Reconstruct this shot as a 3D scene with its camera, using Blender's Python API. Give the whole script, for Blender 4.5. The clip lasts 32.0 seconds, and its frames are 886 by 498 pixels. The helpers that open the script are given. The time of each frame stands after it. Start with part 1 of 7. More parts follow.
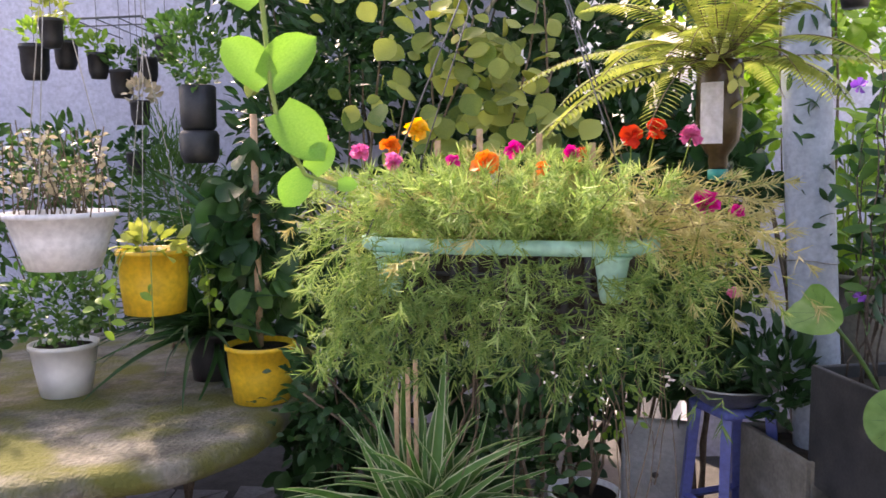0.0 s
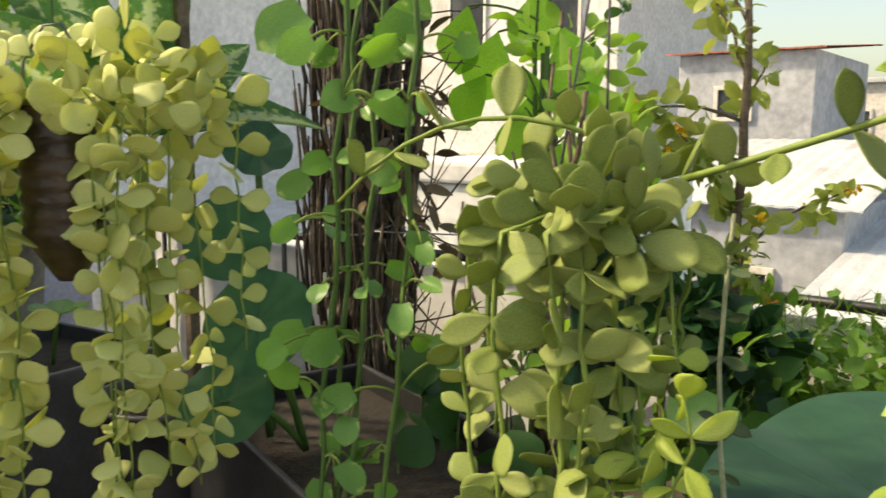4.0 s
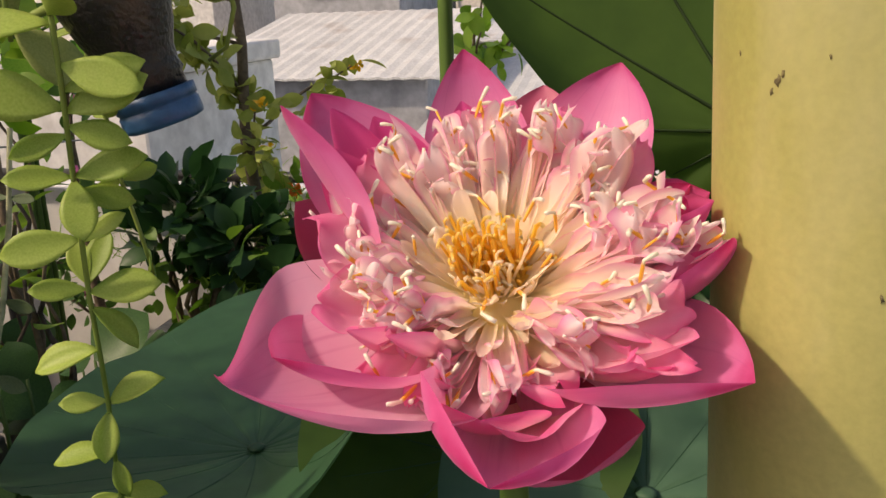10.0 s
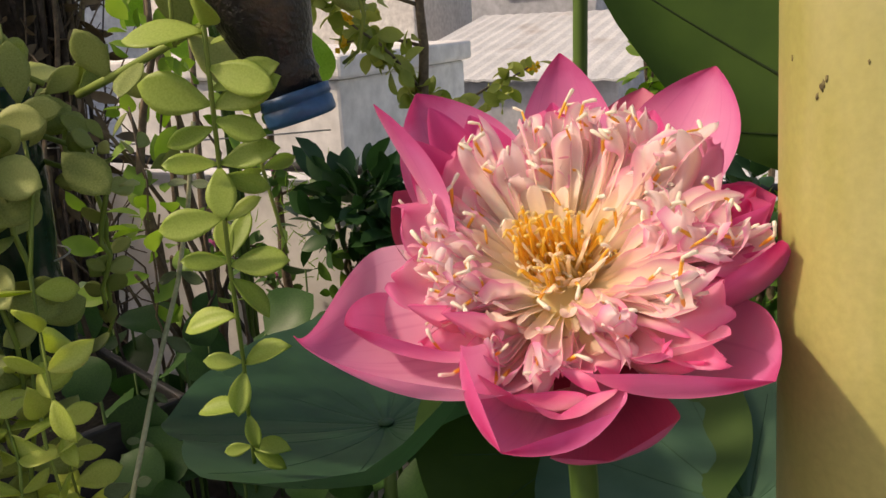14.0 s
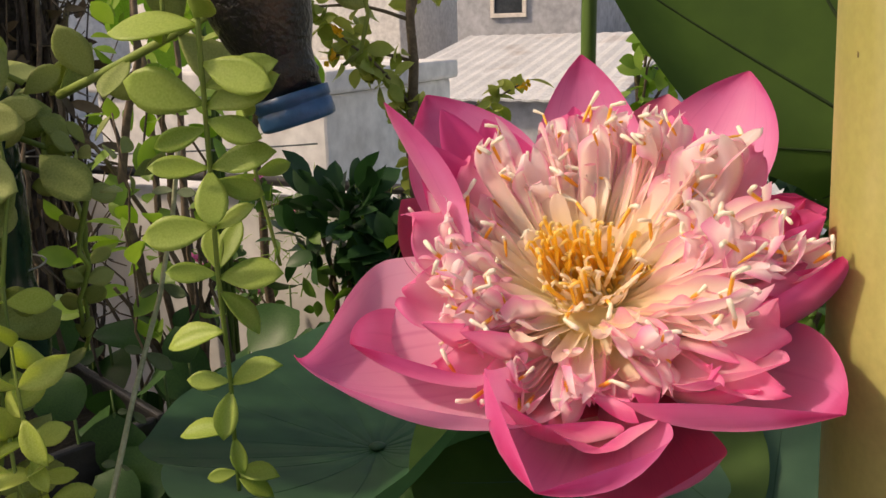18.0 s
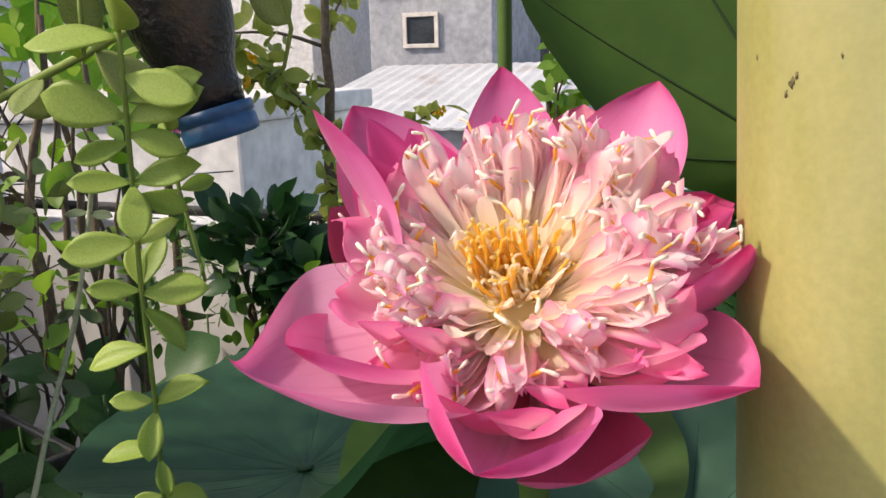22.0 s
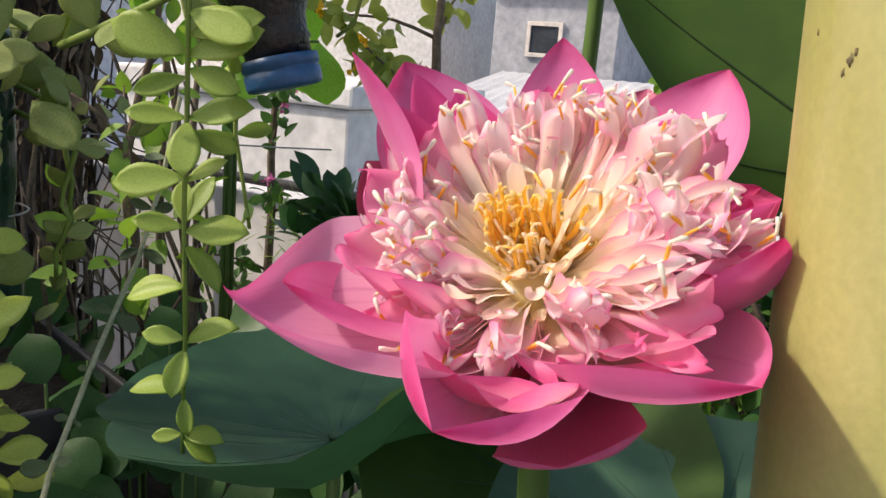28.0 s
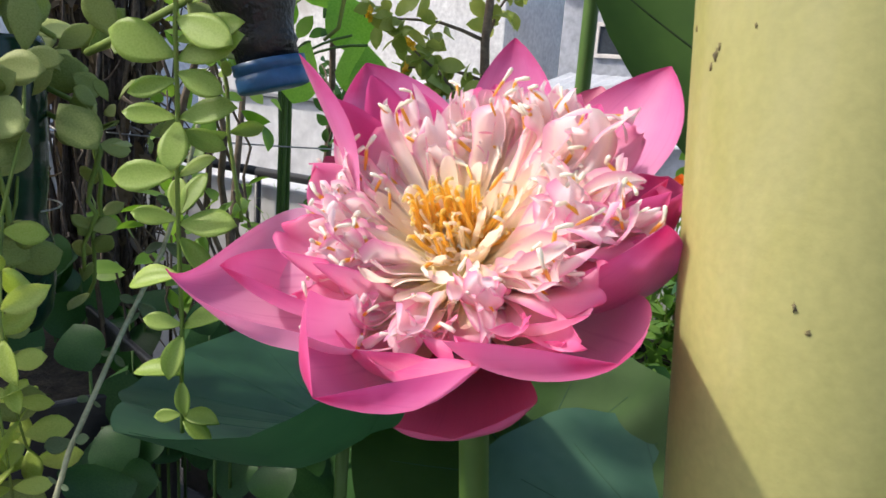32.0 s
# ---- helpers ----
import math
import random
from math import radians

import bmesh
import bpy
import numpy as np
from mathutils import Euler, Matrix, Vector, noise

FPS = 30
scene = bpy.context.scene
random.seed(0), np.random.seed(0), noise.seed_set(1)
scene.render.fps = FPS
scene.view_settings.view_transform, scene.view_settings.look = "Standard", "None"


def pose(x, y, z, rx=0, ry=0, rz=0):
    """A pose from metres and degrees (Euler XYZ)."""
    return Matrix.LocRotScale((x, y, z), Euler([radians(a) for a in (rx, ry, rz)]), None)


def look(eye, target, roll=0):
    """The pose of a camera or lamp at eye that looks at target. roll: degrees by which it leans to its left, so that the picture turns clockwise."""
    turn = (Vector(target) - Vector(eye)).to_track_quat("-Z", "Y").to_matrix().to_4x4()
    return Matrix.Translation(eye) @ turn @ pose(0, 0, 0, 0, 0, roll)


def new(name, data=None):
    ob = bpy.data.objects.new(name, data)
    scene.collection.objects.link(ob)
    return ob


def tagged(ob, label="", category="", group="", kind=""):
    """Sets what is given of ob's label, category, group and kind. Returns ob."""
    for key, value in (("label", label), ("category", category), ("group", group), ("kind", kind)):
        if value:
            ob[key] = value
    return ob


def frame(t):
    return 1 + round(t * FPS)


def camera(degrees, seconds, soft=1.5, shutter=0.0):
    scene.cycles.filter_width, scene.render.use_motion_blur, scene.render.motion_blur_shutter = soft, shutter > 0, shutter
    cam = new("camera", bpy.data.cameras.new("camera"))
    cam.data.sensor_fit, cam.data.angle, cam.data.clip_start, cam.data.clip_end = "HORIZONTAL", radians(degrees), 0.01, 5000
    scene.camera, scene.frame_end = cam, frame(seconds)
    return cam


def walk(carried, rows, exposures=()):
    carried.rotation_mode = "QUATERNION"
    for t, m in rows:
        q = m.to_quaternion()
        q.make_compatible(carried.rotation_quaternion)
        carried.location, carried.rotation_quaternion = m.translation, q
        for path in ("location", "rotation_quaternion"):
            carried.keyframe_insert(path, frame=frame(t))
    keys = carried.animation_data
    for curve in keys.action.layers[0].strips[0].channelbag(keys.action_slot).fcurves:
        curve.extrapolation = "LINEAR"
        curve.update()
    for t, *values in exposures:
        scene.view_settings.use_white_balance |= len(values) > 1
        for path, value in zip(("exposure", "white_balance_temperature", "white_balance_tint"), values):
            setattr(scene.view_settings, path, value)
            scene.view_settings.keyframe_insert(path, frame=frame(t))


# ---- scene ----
# ---- camera ----
cam = camera(57.0, 32.0, soft=1.5, shutter=0.2)
PATH = [
    (0, (-0.0000, -0.0001, 1.4003), (-0.0000, 0.9943, 1.2940), -0.66),
    (0.5, (0.0608, 0.0109, 1.4489), (0.1117, 1.0009, 1.3175), -0.82),
    (1, (0.1052, 0.0291, 1.4498), (0.2589, 1.0066, 1.3056), -0.84),
    (1.5, (0.1506, 0.0509, 1.4509), (0.4143, 1.0020, 1.2896), 0.51),
    (2, (0.1795, 0.0738, 1.4375), (0.5409, 0.9901, 1.2653), -0.25),
    (2.5, (0.2278, 0.0723, 1.4303), (0.6926, 0.9395, 1.2518), -0.31),
    (3, (0.2780, 0.0744, 1.4193), (0.8536, 0.8712, 1.2354), -0.18),
    (3.5, (0.3163, 0.0603, 1.4080), (0.9915, 0.7730, 1.2179), -0.39),
    (4, (0.3337, 0.0278, 1.3610), (1.1050, 0.6483, 1.2201), 0.41),
    (4.5, (0.3872, -0.0168, 1.3626), (1.2191, 0.5151, 1.2046), -0.37),
    (6.5, (0.523, -0.124, 1.364), (2.374, 0.462, 0.884), 1.2),
    (7, (0.536, -0.14, 1.36), (2.4, 0.375, 0.849), 0.6),
    (7.5, (0.547, -0.153, 1.362), (2.413, 0.303, 0.805), 0.2),
    (8, (0.552, -0.158, 1.361), (2.427, 0.253, 0.799), -0.2),
    (8.5, (0.544, -0.165, 1.363), (2.419, 0.247, 0.801), -0.6),
    (9, (0.545, -0.171, 1.366), (2.418, 0.244, 0.802), -1.2),
    (9.5, (0.544, -0.173, 1.366), (2.42, 0.229, 0.803), -1.3),
    (10, (0.543, -0.182, 1.37), (2.404, 0.271, 0.795), -2.0),
    (10.5, (0.541, -0.186, 1.368), (2.398, 0.286, 0.793), -2.3),
    (11, (0.537, -0.193, 1.368), (2.391, 0.3, 0.802), -2.8),
    (11.5, (0.534, -0.2, 1.37), (2.374, 0.35, 0.811), -3.2),
    (12, (0.534, -0.211, 1.37), (2.357, 0.395, 0.815), -3.0),
    (12.5, (0.534, -0.216, 1.372), (2.316, 0.503, 0.819), -3.2),
    (13, (0.528, -0.218, 1.373), (2.274, 0.593, 0.832), -3.2),
    (13.5, (0.529, -0.225, 1.372), (2.25, 0.631, 0.821), -3.1),
    (14, (0.533, -0.233, 1.371), (2.242, 0.646, 0.816), -2.8),
    (14.5, (0.539, -0.239, 1.372), (2.248, 0.631, 0.804), -2.9),
    (16.5, (0.552, -0.227, 1.369), (2.272, 0.611, 0.788), -2.3),
    (17, (0.552, -0.226, 1.361), (2.272, 0.623, 0.794), -2.2),
    (17.5, (0.55, -0.213, 1.36), (2.281, 0.631, 0.821), -1.2),
    (18, (0.552, -0.209, 1.361), (2.292, 0.633, 0.849), -1.5),
    (18.5, (0.561, -0.2, 1.355), (2.335, 0.583, 0.865), -0.6),
    (19, (0.571, -0.205, 1.358), (2.339, 0.567, 0.829), -2.0),
    (19.5, (0.556, -0.201, 1.352), (2.368, 0.496, 0.872), -1.3),
    (20, (0.543, -0.215, 1.353), (2.359, 0.482, 0.891), -2.3),
    (20.5, (0.542, -0.208, 1.353), (2.371, 0.469, 0.908), -1.6),
    (21, (0.541, -0.209, 1.355), (2.372, 0.464, 0.916), -1.8),
    (21.5, (0.539, -0.212, 1.356), (2.368, 0.467, 0.914), -1.9),
    (22, (0.541, -0.208, 1.353), (2.374, 0.453, 0.905), -1.4),
    (22.5, (0.547, -0.211, 1.352), (2.375, 0.45, 0.885), -1.8),
    (23, (0.541, -0.206, 1.352), (2.372, 0.442, 0.875), -1.2),
    (23.5, (0.538, -0.209, 1.351), (2.364, 0.449, 0.867), -1.4),
    (24, (0.529, -0.206, 1.349), (2.369, 0.42, 0.878), -1.0),
    (24.5, (0.524, -0.216, 1.35), (2.367, 0.417, 0.901), -1.1),
    (25, (0.517, -0.209, 1.349), (2.355, 0.443, 0.91), -0.8),
    (25.5, (0.521, -0.218, 1.346), (2.349, 0.469, 0.915), -0.6),
    (26, (0.529, -0.221, 1.34), (2.334, 0.526, 0.913), 0.3),
    (26.5, (0.526, -0.24, 1.341), (2.311, 0.556, 0.915), 2.6),
    (28.5, (0.577, -0.23, 1.333), (2.31, 0.661, 0.883), 4.5),
    (29, (0.585, -0.24, 1.334), (2.304, 0.677, 0.882), 3.9),
    (29.5, (0.582, -0.251, 1.337), (2.281, 0.708, 0.897), 3.8),
    (30, (0.586, -0.254, 1.339), (2.252, 0.759, 0.895), 3.1),
    (30.5, (0.581, -0.261, 1.34), (2.218, 0.801, 0.9), 2.6),
    (31, (0.573, -0.258, 1.34), (2.193, 0.833, 0.912), 1.8),
    (31.5, (0.569, -0.266, 1.338), (2.195, 0.817, 0.908), 2.8),
    (32, (0.571, -0.286, 1.337), (2.229, 0.74, 0.891), 4.1),
]
EXPOSURES = [(0, 1.92, 7700, 26), (1, 1.76, 7500, 20), (1.5, 2.0, 7500, 19), (2, 1.6, 7500, 17), (3, 1.32, 7700, 14), (4.0, 0.95, 8700, 5), (4.5, 0.75, 8700, 5), (6.5, 0.2, 8200, 16), (19, 0.2, 8400, 18), (20.5, 0.5, 7000, 15), (31, 0.5, 7000, 14), (32, 0.6, 6300, 12)]
walk(cam, [(t, look(eye, target, roll)) for t, eye, target, roll in PATH], EXPOSURES)

# ---- daylight ----
SUN_TO = Vector((0.38, -0.64, -0.67)).normalized()
world = bpy.data.worlds.new("sky")
scene.world = world
world.use_nodes = True
wn = world.node_tree
sky = wn.nodes.new("ShaderNodeTexSky")
sky.sky_type = "NISHITA"
sky.sun_disc = False
sky.sun_elevation = math.asin(-SUN_TO.z)
sky.sun_rotation = math.atan2(-SUN_TO.x, -SUN_TO.y)
sky.air_density, sky.dust_density, sky.ozone_density = 1.0, 3.0, 1.0
wn.links.new(sky.outputs[0], wn.nodes["Background"].inputs[0])
wn.nodes["Background"].inputs[1].default_value = 0.15
sun = new("sun", bpy.data.lights.new("sun", "SUN"))
sun.data.energy, sun.data.angle, sun.data.color = 2.5, radians(3.5), (1.0, 0.93, 0.82)
sun.matrix_world = look((0, 0, 12), Vector((0, 0, 12)) + SUN_TO)
scene.view_settings.exposure = 0.0

# ---- materials ----


def nodes_of(name):
    m = bpy.data.materials.new(name)
    m.use_nodes = True
    return m, m.node_tree, m.node_tree.nodes["Principled BSDF"]


def ramp_of(nt, stops):
    r = nt.nodes.new("ShaderNodeValToRGB")
    e = r.color_ramp.elements
    while len(e) < len(stops):
        e.new(0.5)
    for k, (p, c) in enumerate(stops):
        e[k].position, e[k].color = p, (*c, 1)
    return r


def surface(name, dark, light, rough=0.7, scale=12.0, fine=90.0, bump=0.25, metal=0.0, stain=None, spots=0.5, gloss=None, dist=0.004, stretch=None, grain=0.7):
    """Two colours mixed by coarse and fine noise, with a third stain colour in patches and a fine relief."""
    m, nt, b = nodes_of(name)
    co = nt.nodes.new("ShaderNodeTexCoord")
    n1, n2 = nt.nodes.new("ShaderNodeTexNoise"), nt.nodes.new("ShaderNodeTexNoise")
    n1.inputs["Scale"].default_value, n2.inputs["Scale"].default_value = scale, fine
    n1.inputs["Detail"].default_value, n2.inputs["Detail"].default_value = 5, 3
    where = co.outputs["Object"]
    if stretch:
        mp = nt.nodes.new("ShaderNodeMapping")
        mp.inputs["Scale"].default_value = stretch
        nt.links.new(where, mp.inputs["Vector"])
        where = mp.outputs[0]
    nt.links.new(where, n1.inputs["Vector"])
    nt.links.new(co.outputs["Object"], n2.inputs["Vector"])
    r1 = ramp_of(nt, [(0.3, dark), (0.7, light)])
    nt.links.new(n1.outputs[0], r1.inputs[0])
    last = r1.outputs[0]
    r2 = ramp_of(nt, [(0.3, (0.72, 0.72, 0.72)), (0.7, (1.15, 1.15, 1.15))])
    nt.links.new(n2.outputs[0], r2.inputs[0])
    mul = nt.nodes.new("ShaderNodeMix")
    mul.data_type, mul.blend_type = "RGBA", "MULTIPLY"
    mul.inputs[0].default_value = grain
    nt.links.new(last, mul.inputs[6])
    nt.links.new(r2.outputs[0], mul.inputs[7])
    last = mul.outputs[2]
    if stain:
        n3 = nt.nodes.new("ShaderNodeTexNoise")
        n3.inputs["Scale"].default_value, n3.inputs["Detail"].default_value = scale * 0.45, 6
        nt.links.new(where, n3.inputs["Vector"])
        r3 = ramp_of(nt, [(spots - 0.06, (0, 0, 0)), (spots + 0.1, (1, 1, 1))])
        nt.links.new(n3.outputs[0], r3.inputs[0])
        mx = nt.nodes.new("ShaderNodeMix")
        mx.data_type = "RGBA"
        nt.links.new(r3.outputs[0], mx.inputs[0])
        nt.links.new(last, mx.inputs[6])
        mx.inputs[7].default_value = (*stain, 1)
        last = mx.outputs[2]
    nt.links.new(last, b.inputs["Base Color"])
    b.inputs["Roughness"].default_value, b.inputs["Metallic"].default_value = rough, metal
    if gloss:
        b.inputs["Coat Weight"].default_value = gloss
    bp = nt.nodes.new("ShaderNodeBump")
    bp.inputs["Strength"].default_value, bp.inputs["Distance"].default_value = bump, dist
    nt.links.new(n2.outputs[0], bp.inputs["Height"])
    nt.links.new(bp.outputs[0], b.inputs["Normal"])
    return m


def leafy(name, dark, light, edge=None, rough=0.45, through_light=0.3, vein=0.0, middle=None, stripe=0.2, hue=0.5, island=False, tip=None, cells=0.0, jitter=0.12):
    """Leaf skin: two greens mixed by noise and by the leaf, veins across, a stripe along the middle or along the edge, and light that comes through."""
    m, nt, b = nodes_of(name)
    co = nt.nodes.new("ShaderNodeTexCoord")
    uv = nt.nodes.new("ShaderNodeSeparateXYZ")
    nt.links.new(co.outputs["UV"], uv.inputs[0])
    n1 = nt.nodes.new("ShaderNodeTexNoise")
    n1.inputs["Scale"].default_value, n1.inputs["Detail"].default_value = 35.0, 4
    nt.links.new(co.outputs["Object"], n1.inputs["Vector"])
    if island:
        rnd = nt.nodes.new("ShaderNodeNewGeometry").outputs["Random Per Island"]
    else:
        rnd = nt.nodes.new("ShaderNodeObjectInfo").outputs["Random"]
    add = nt.nodes.new("ShaderNodeMath")
    add.operation = "MULTIPLY_ADD"
    nt.links.new(rnd, add.inputs[0])
    add.inputs[1].default_value = hue
    sub = nt.nodes.new("ShaderNodeMath")
    sub.operation = "MULTIPLY_ADD"
    nt.links.new(n1.outputs[0], sub.inputs[0])
    sub.inputs[1].default_value, sub.inputs[2].default_value = 0.9, -0.2 - hue * 0.2
    nt.links.new(sub.outputs[0], add.inputs[2])
    r1 = ramp_of(nt, [(0.0, dark), (0.85, light)])
    nt.links.new(add.outputs[0], r1.inputs[0])
    last = r1.outputs[0]

    def blend(factor, colour):
        nonlocal last
        mx = nt.nodes.new("ShaderNodeMix")
        mx.data_type = "RGBA"
        nt.links.new(factor, mx.inputs[0])
        nt.links.new(last, mx.inputs[6])
        mx.inputs[7].default_value = (*colour, 1)
        last = mx.outputs[2]

    def across(lo, hi):
        """0 on the middle line, 1 at the sides, as a step from lo to hi."""
        s = nt.nodes.new("ShaderNodeMath")
        s.operation = "SUBTRACT"
        nt.links.new(uv.outputs[1], s.inputs[0])
        s.inputs[1].default_value = 0.5
        a = nt.nodes.new("ShaderNodeMath")
        a.operation = "ABSOLUTE"
        nt.links.new(s.outputs[0], a.inputs[0])
        j = nt.nodes.new("ShaderNodeMath")
        j.operation = "MULTIPLY_ADD"
        nt.links.new(n1.outputs[0], j.inputs[0])
        j.inputs[1].default_value = jitter
        nt.links.new(a.outputs[0], j.inputs[2])
        k = nt.nodes.new("ShaderNodeMapRange")
        nt.links.new(j.outputs[0], k.inputs[0])
        k.inputs[1].default_value, k.inputs[2].default_value = lo + jitter * 0.5, hi + jitter * 0.5
        return k.outputs[0]

    if middle:
        f = across(stripe, stripe * 0.4)
        blend(f, middle)
    if edge:
        f = across(0.36, 0.42)
        blend(f, edge)
    if tip:
        k = nt.nodes.new("ShaderNodeMapRange")
        nt.links.new(uv.outputs[0], k.inputs[0])
        k.inputs[1].default_value, k.inputs[2].default_value = 0.55, 1.0
        blend(k.outputs[0], tip)
    if cells:
        n4 = nt.nodes.new("ShaderNodeTexNoise")
        n4.inputs["Scale"].default_value, n4.inputs["Detail"].default_value = cells, 5
        nt.links.new(co.outputs["Object"], n4.inputs["Vector"])
        r4 = ramp_of(nt, [(0.56, (0, 0, 0)), (0.66, (0.8, 0.8, 0.8))])
        nt.links.new(n4.outputs[0], r4.inputs[0])
        blend(r4.outputs[0], (0.42, 0.5, 0.16))
    nt.links.new(last, b.inputs["Base Color"])
    b.inputs["Roughness"].default_value = rough
    b.inputs["Specular IOR Level"].default_value = 0.3
    if vein:
        wv = nt.nodes.new("ShaderNodeTexWave")
        wv.inputs["Scale"].default_value, wv.inputs["Distortion"].default_value = vein, 1.5
        nt.links.new(co.outputs["UV"], wv.inputs["Vector"])
        bp = nt.nodes.new("ShaderNodeBump")
        bp.inputs["Strength"].default_value, bp.inputs["Distance"].default_value = 0.25, 0.002
        nt.links.new(wv.outputs[0], bp.inputs["Height"])
        nt.links.new(bp.outputs[0], b.inputs["Normal"])
    if through_light:
        tr = nt.nodes.new("ShaderNodeBsdfTranslucent")
        hs = nt.nodes.new("ShaderNodeHueSaturation")
        hs.inputs["Saturation"].default_value, hs.inputs["Value"].default_value = 1.1, 1.6
        nt.links.new(last, hs.inputs["Color"])
        nt.links.new(hs.outputs[0], tr.inputs[0])
        mix = nt.nodes.new("ShaderNodeMixShader")
        mix.inputs[0].default_value = through_light
        nt.links.new(b.outputs[0], mix.inputs[1])
        nt.links.new(tr.outputs[0], mix.inputs[2])
        nt.links.new(mix.outputs[0], nt.nodes["Material Output"].inputs[0])
    return m


def petal_skin(name, stops, vein=(0.6, 0.05, 0.2), through_light=0.3, lines=60.0, rough=0.5, margin=None, rim=0.28):
    """Petal colour by its length, with fine lines along it and, towards the tip, another colour along the margin."""
    m, nt, b = nodes_of(name)
    co = nt.nodes.new("ShaderNodeTexCoord")
    uv = nt.nodes.new("ShaderNodeSeparateXYZ")
    nt.links.new(co.outputs["UV"], uv.inputs[0])
    n1 = nt.nodes.new("ShaderNodeTexNoise")
    n1.inputs["Scale"].default_value, n1.inputs["Detail"].default_value = 60.0, 3
    nt.links.new(co.outputs["Object"], n1.inputs["Vector"])
    j = nt.nodes.new("ShaderNodeMath")
    j.operation = "MULTIPLY_ADD"
    nt.links.new(n1.outputs[0], j.inputs[0])
    j.inputs[1].default_value = 0.22
    sh = nt.nodes.new("ShaderNodeMath")
    sh.operation = "SUBTRACT"
    nt.links.new(uv.outputs[0], sh.inputs[0])
    sh.inputs[1].default_value = 0.11
    nt.links.new(sh.outputs[0], j.inputs[2])
    r1 = ramp_of(nt, stops)
    nt.links.new(j.outputs[0], r1.inputs[0])
    sc = nt.nodes.new("ShaderNodeMapping")
    sc.inputs["Scale"].default_value = (1.2, lines, 1)
    nt.links.new(co.outputs["UV"], sc.inputs["Vector"])
    n2 = nt.nodes.new("ShaderNodeTexNoise")
    n2.inputs["Scale"].default_value, n2.inputs["Detail"].default_value = 1.0, 2
    nt.links.new(sc.outputs[0], n2.inputs["Vector"])
    r2 = ramp_of(nt, [(0.55, (0, 0, 0)), (0.85, (0.5, 0.5, 0.5))])
    nt.links.new(n2.outputs[0], r2.inputs[0])
    mx = nt.nodes.new("ShaderNodeMix")
    mx.data_type = "RGBA"
    nt.links.new(r2.outputs[0], mx.inputs[0])
    nt.links.new(r1.outputs[0], mx.inputs[6])
    mx.inputs[7].default_value = (*vein, 1)
    last = mx.outputs[2]
    if margin:
        s = nt.nodes.new("ShaderNodeMath")
        s.operation = "SUBTRACT"
        nt.links.new(uv.outputs[1], s.inputs[0])
        s.inputs[1].default_value = 0.5
        a = nt.nodes.new("ShaderNodeMath")
        a.operation = "ABSOLUTE"
        nt.links.new(s.outputs[0], a.inputs[0])
        k1, k2 = nt.nodes.new("ShaderNodeMapRange"), nt.nodes.new("ShaderNodeMapRange")
        nt.links.new(a.outputs[0], k1.inputs[0])
        k1.inputs[1].default_value, k1.inputs[2].default_value = rim, 0.52
        nt.links.new(j.outputs[0], k2.inputs[0])
        k2.inputs[1].default_value, k2.inputs[2].default_value = 0.45, 0.85
        ml = nt.nodes.new("ShaderNodeMath")
        ml.operation = "MULTIPLY"
        nt.links.new(k1.outputs[0], ml.inputs[0])
        nt.links.new(k2.outputs[0], ml.inputs[1])
        mg = nt.nodes.new("ShaderNodeMix")
        mg.data_type = "RGBA"
        nt.links.new(ml.outputs[0], mg.inputs[0])
        nt.links.new(last, mg.inputs[6])
        mg.inputs[7].default_value = (*margin, 1)
        last = mg.outputs[2]
    nt.links.new(last, b.inputs["Base Color"])
    b.inputs["Roughness"].default_value = rough
    b.inputs["Sheen Weight"].default_value = 0.15
    bp = nt.nodes.new("ShaderNodeBump")
    bp.inputs["Strength"].default_value, bp.inputs["Distance"].default_value = 0.12, 0.001
    nt.links.new(n2.outputs[0], bp.inputs["Height"])
    nt.links.new(bp.outputs[0], b.inputs["Normal"])
    tr = nt.nodes.new("ShaderNodeBsdfTranslucent")
    nt.links.new(last, tr.inputs[0])
    mix = nt.nodes.new("ShaderNodeMixShader")
    mix.inputs[0].default_value = through_light
    nt.links.new(b.outputs[0], mix.inputs[1])
    nt.links.new(tr.outputs[0], mix.inputs[2])
    nt.links.new(mix.outputs[0], nt.nodes["Material Output"].inputs[0])
    return m

# neutral helper geometry -------------------------------------------------
rng = random.Random(7)
WHERE = {}


def thing(name, at=(0, 0, 0), label="", category="", group="", kind=""):
    ob = new(name)
    ob.empty_display_size = 0.05
    ob.location = at
    WHERE[ob] = Vector(at)
    return tagged(ob, label, category, group, kind)


def mesh_of(name, verts, faces, material, smooth=True, uvs=None):
    me = bpy.data.meshes.new(name)
    me.from_pydata([tuple(v) for v in verts], [], faces)
    if uvs is not None:
        layer = me.uv_layers.new(name="UVMap")
        loops = np.zeros(len(me.loops), dtype=np.int32)
        me.loops.foreach_get("vertex_index", loops)
        layer.data.foreach_set("uv", np.asarray(uvs, dtype=np.float32)[loops].ravel())
    if smooth:
        me.polygons.foreach_set("use_smooth", [True] * len(me.polygons))
    if material is not None:
        me.materials.append(material)
    me.update()
    return me


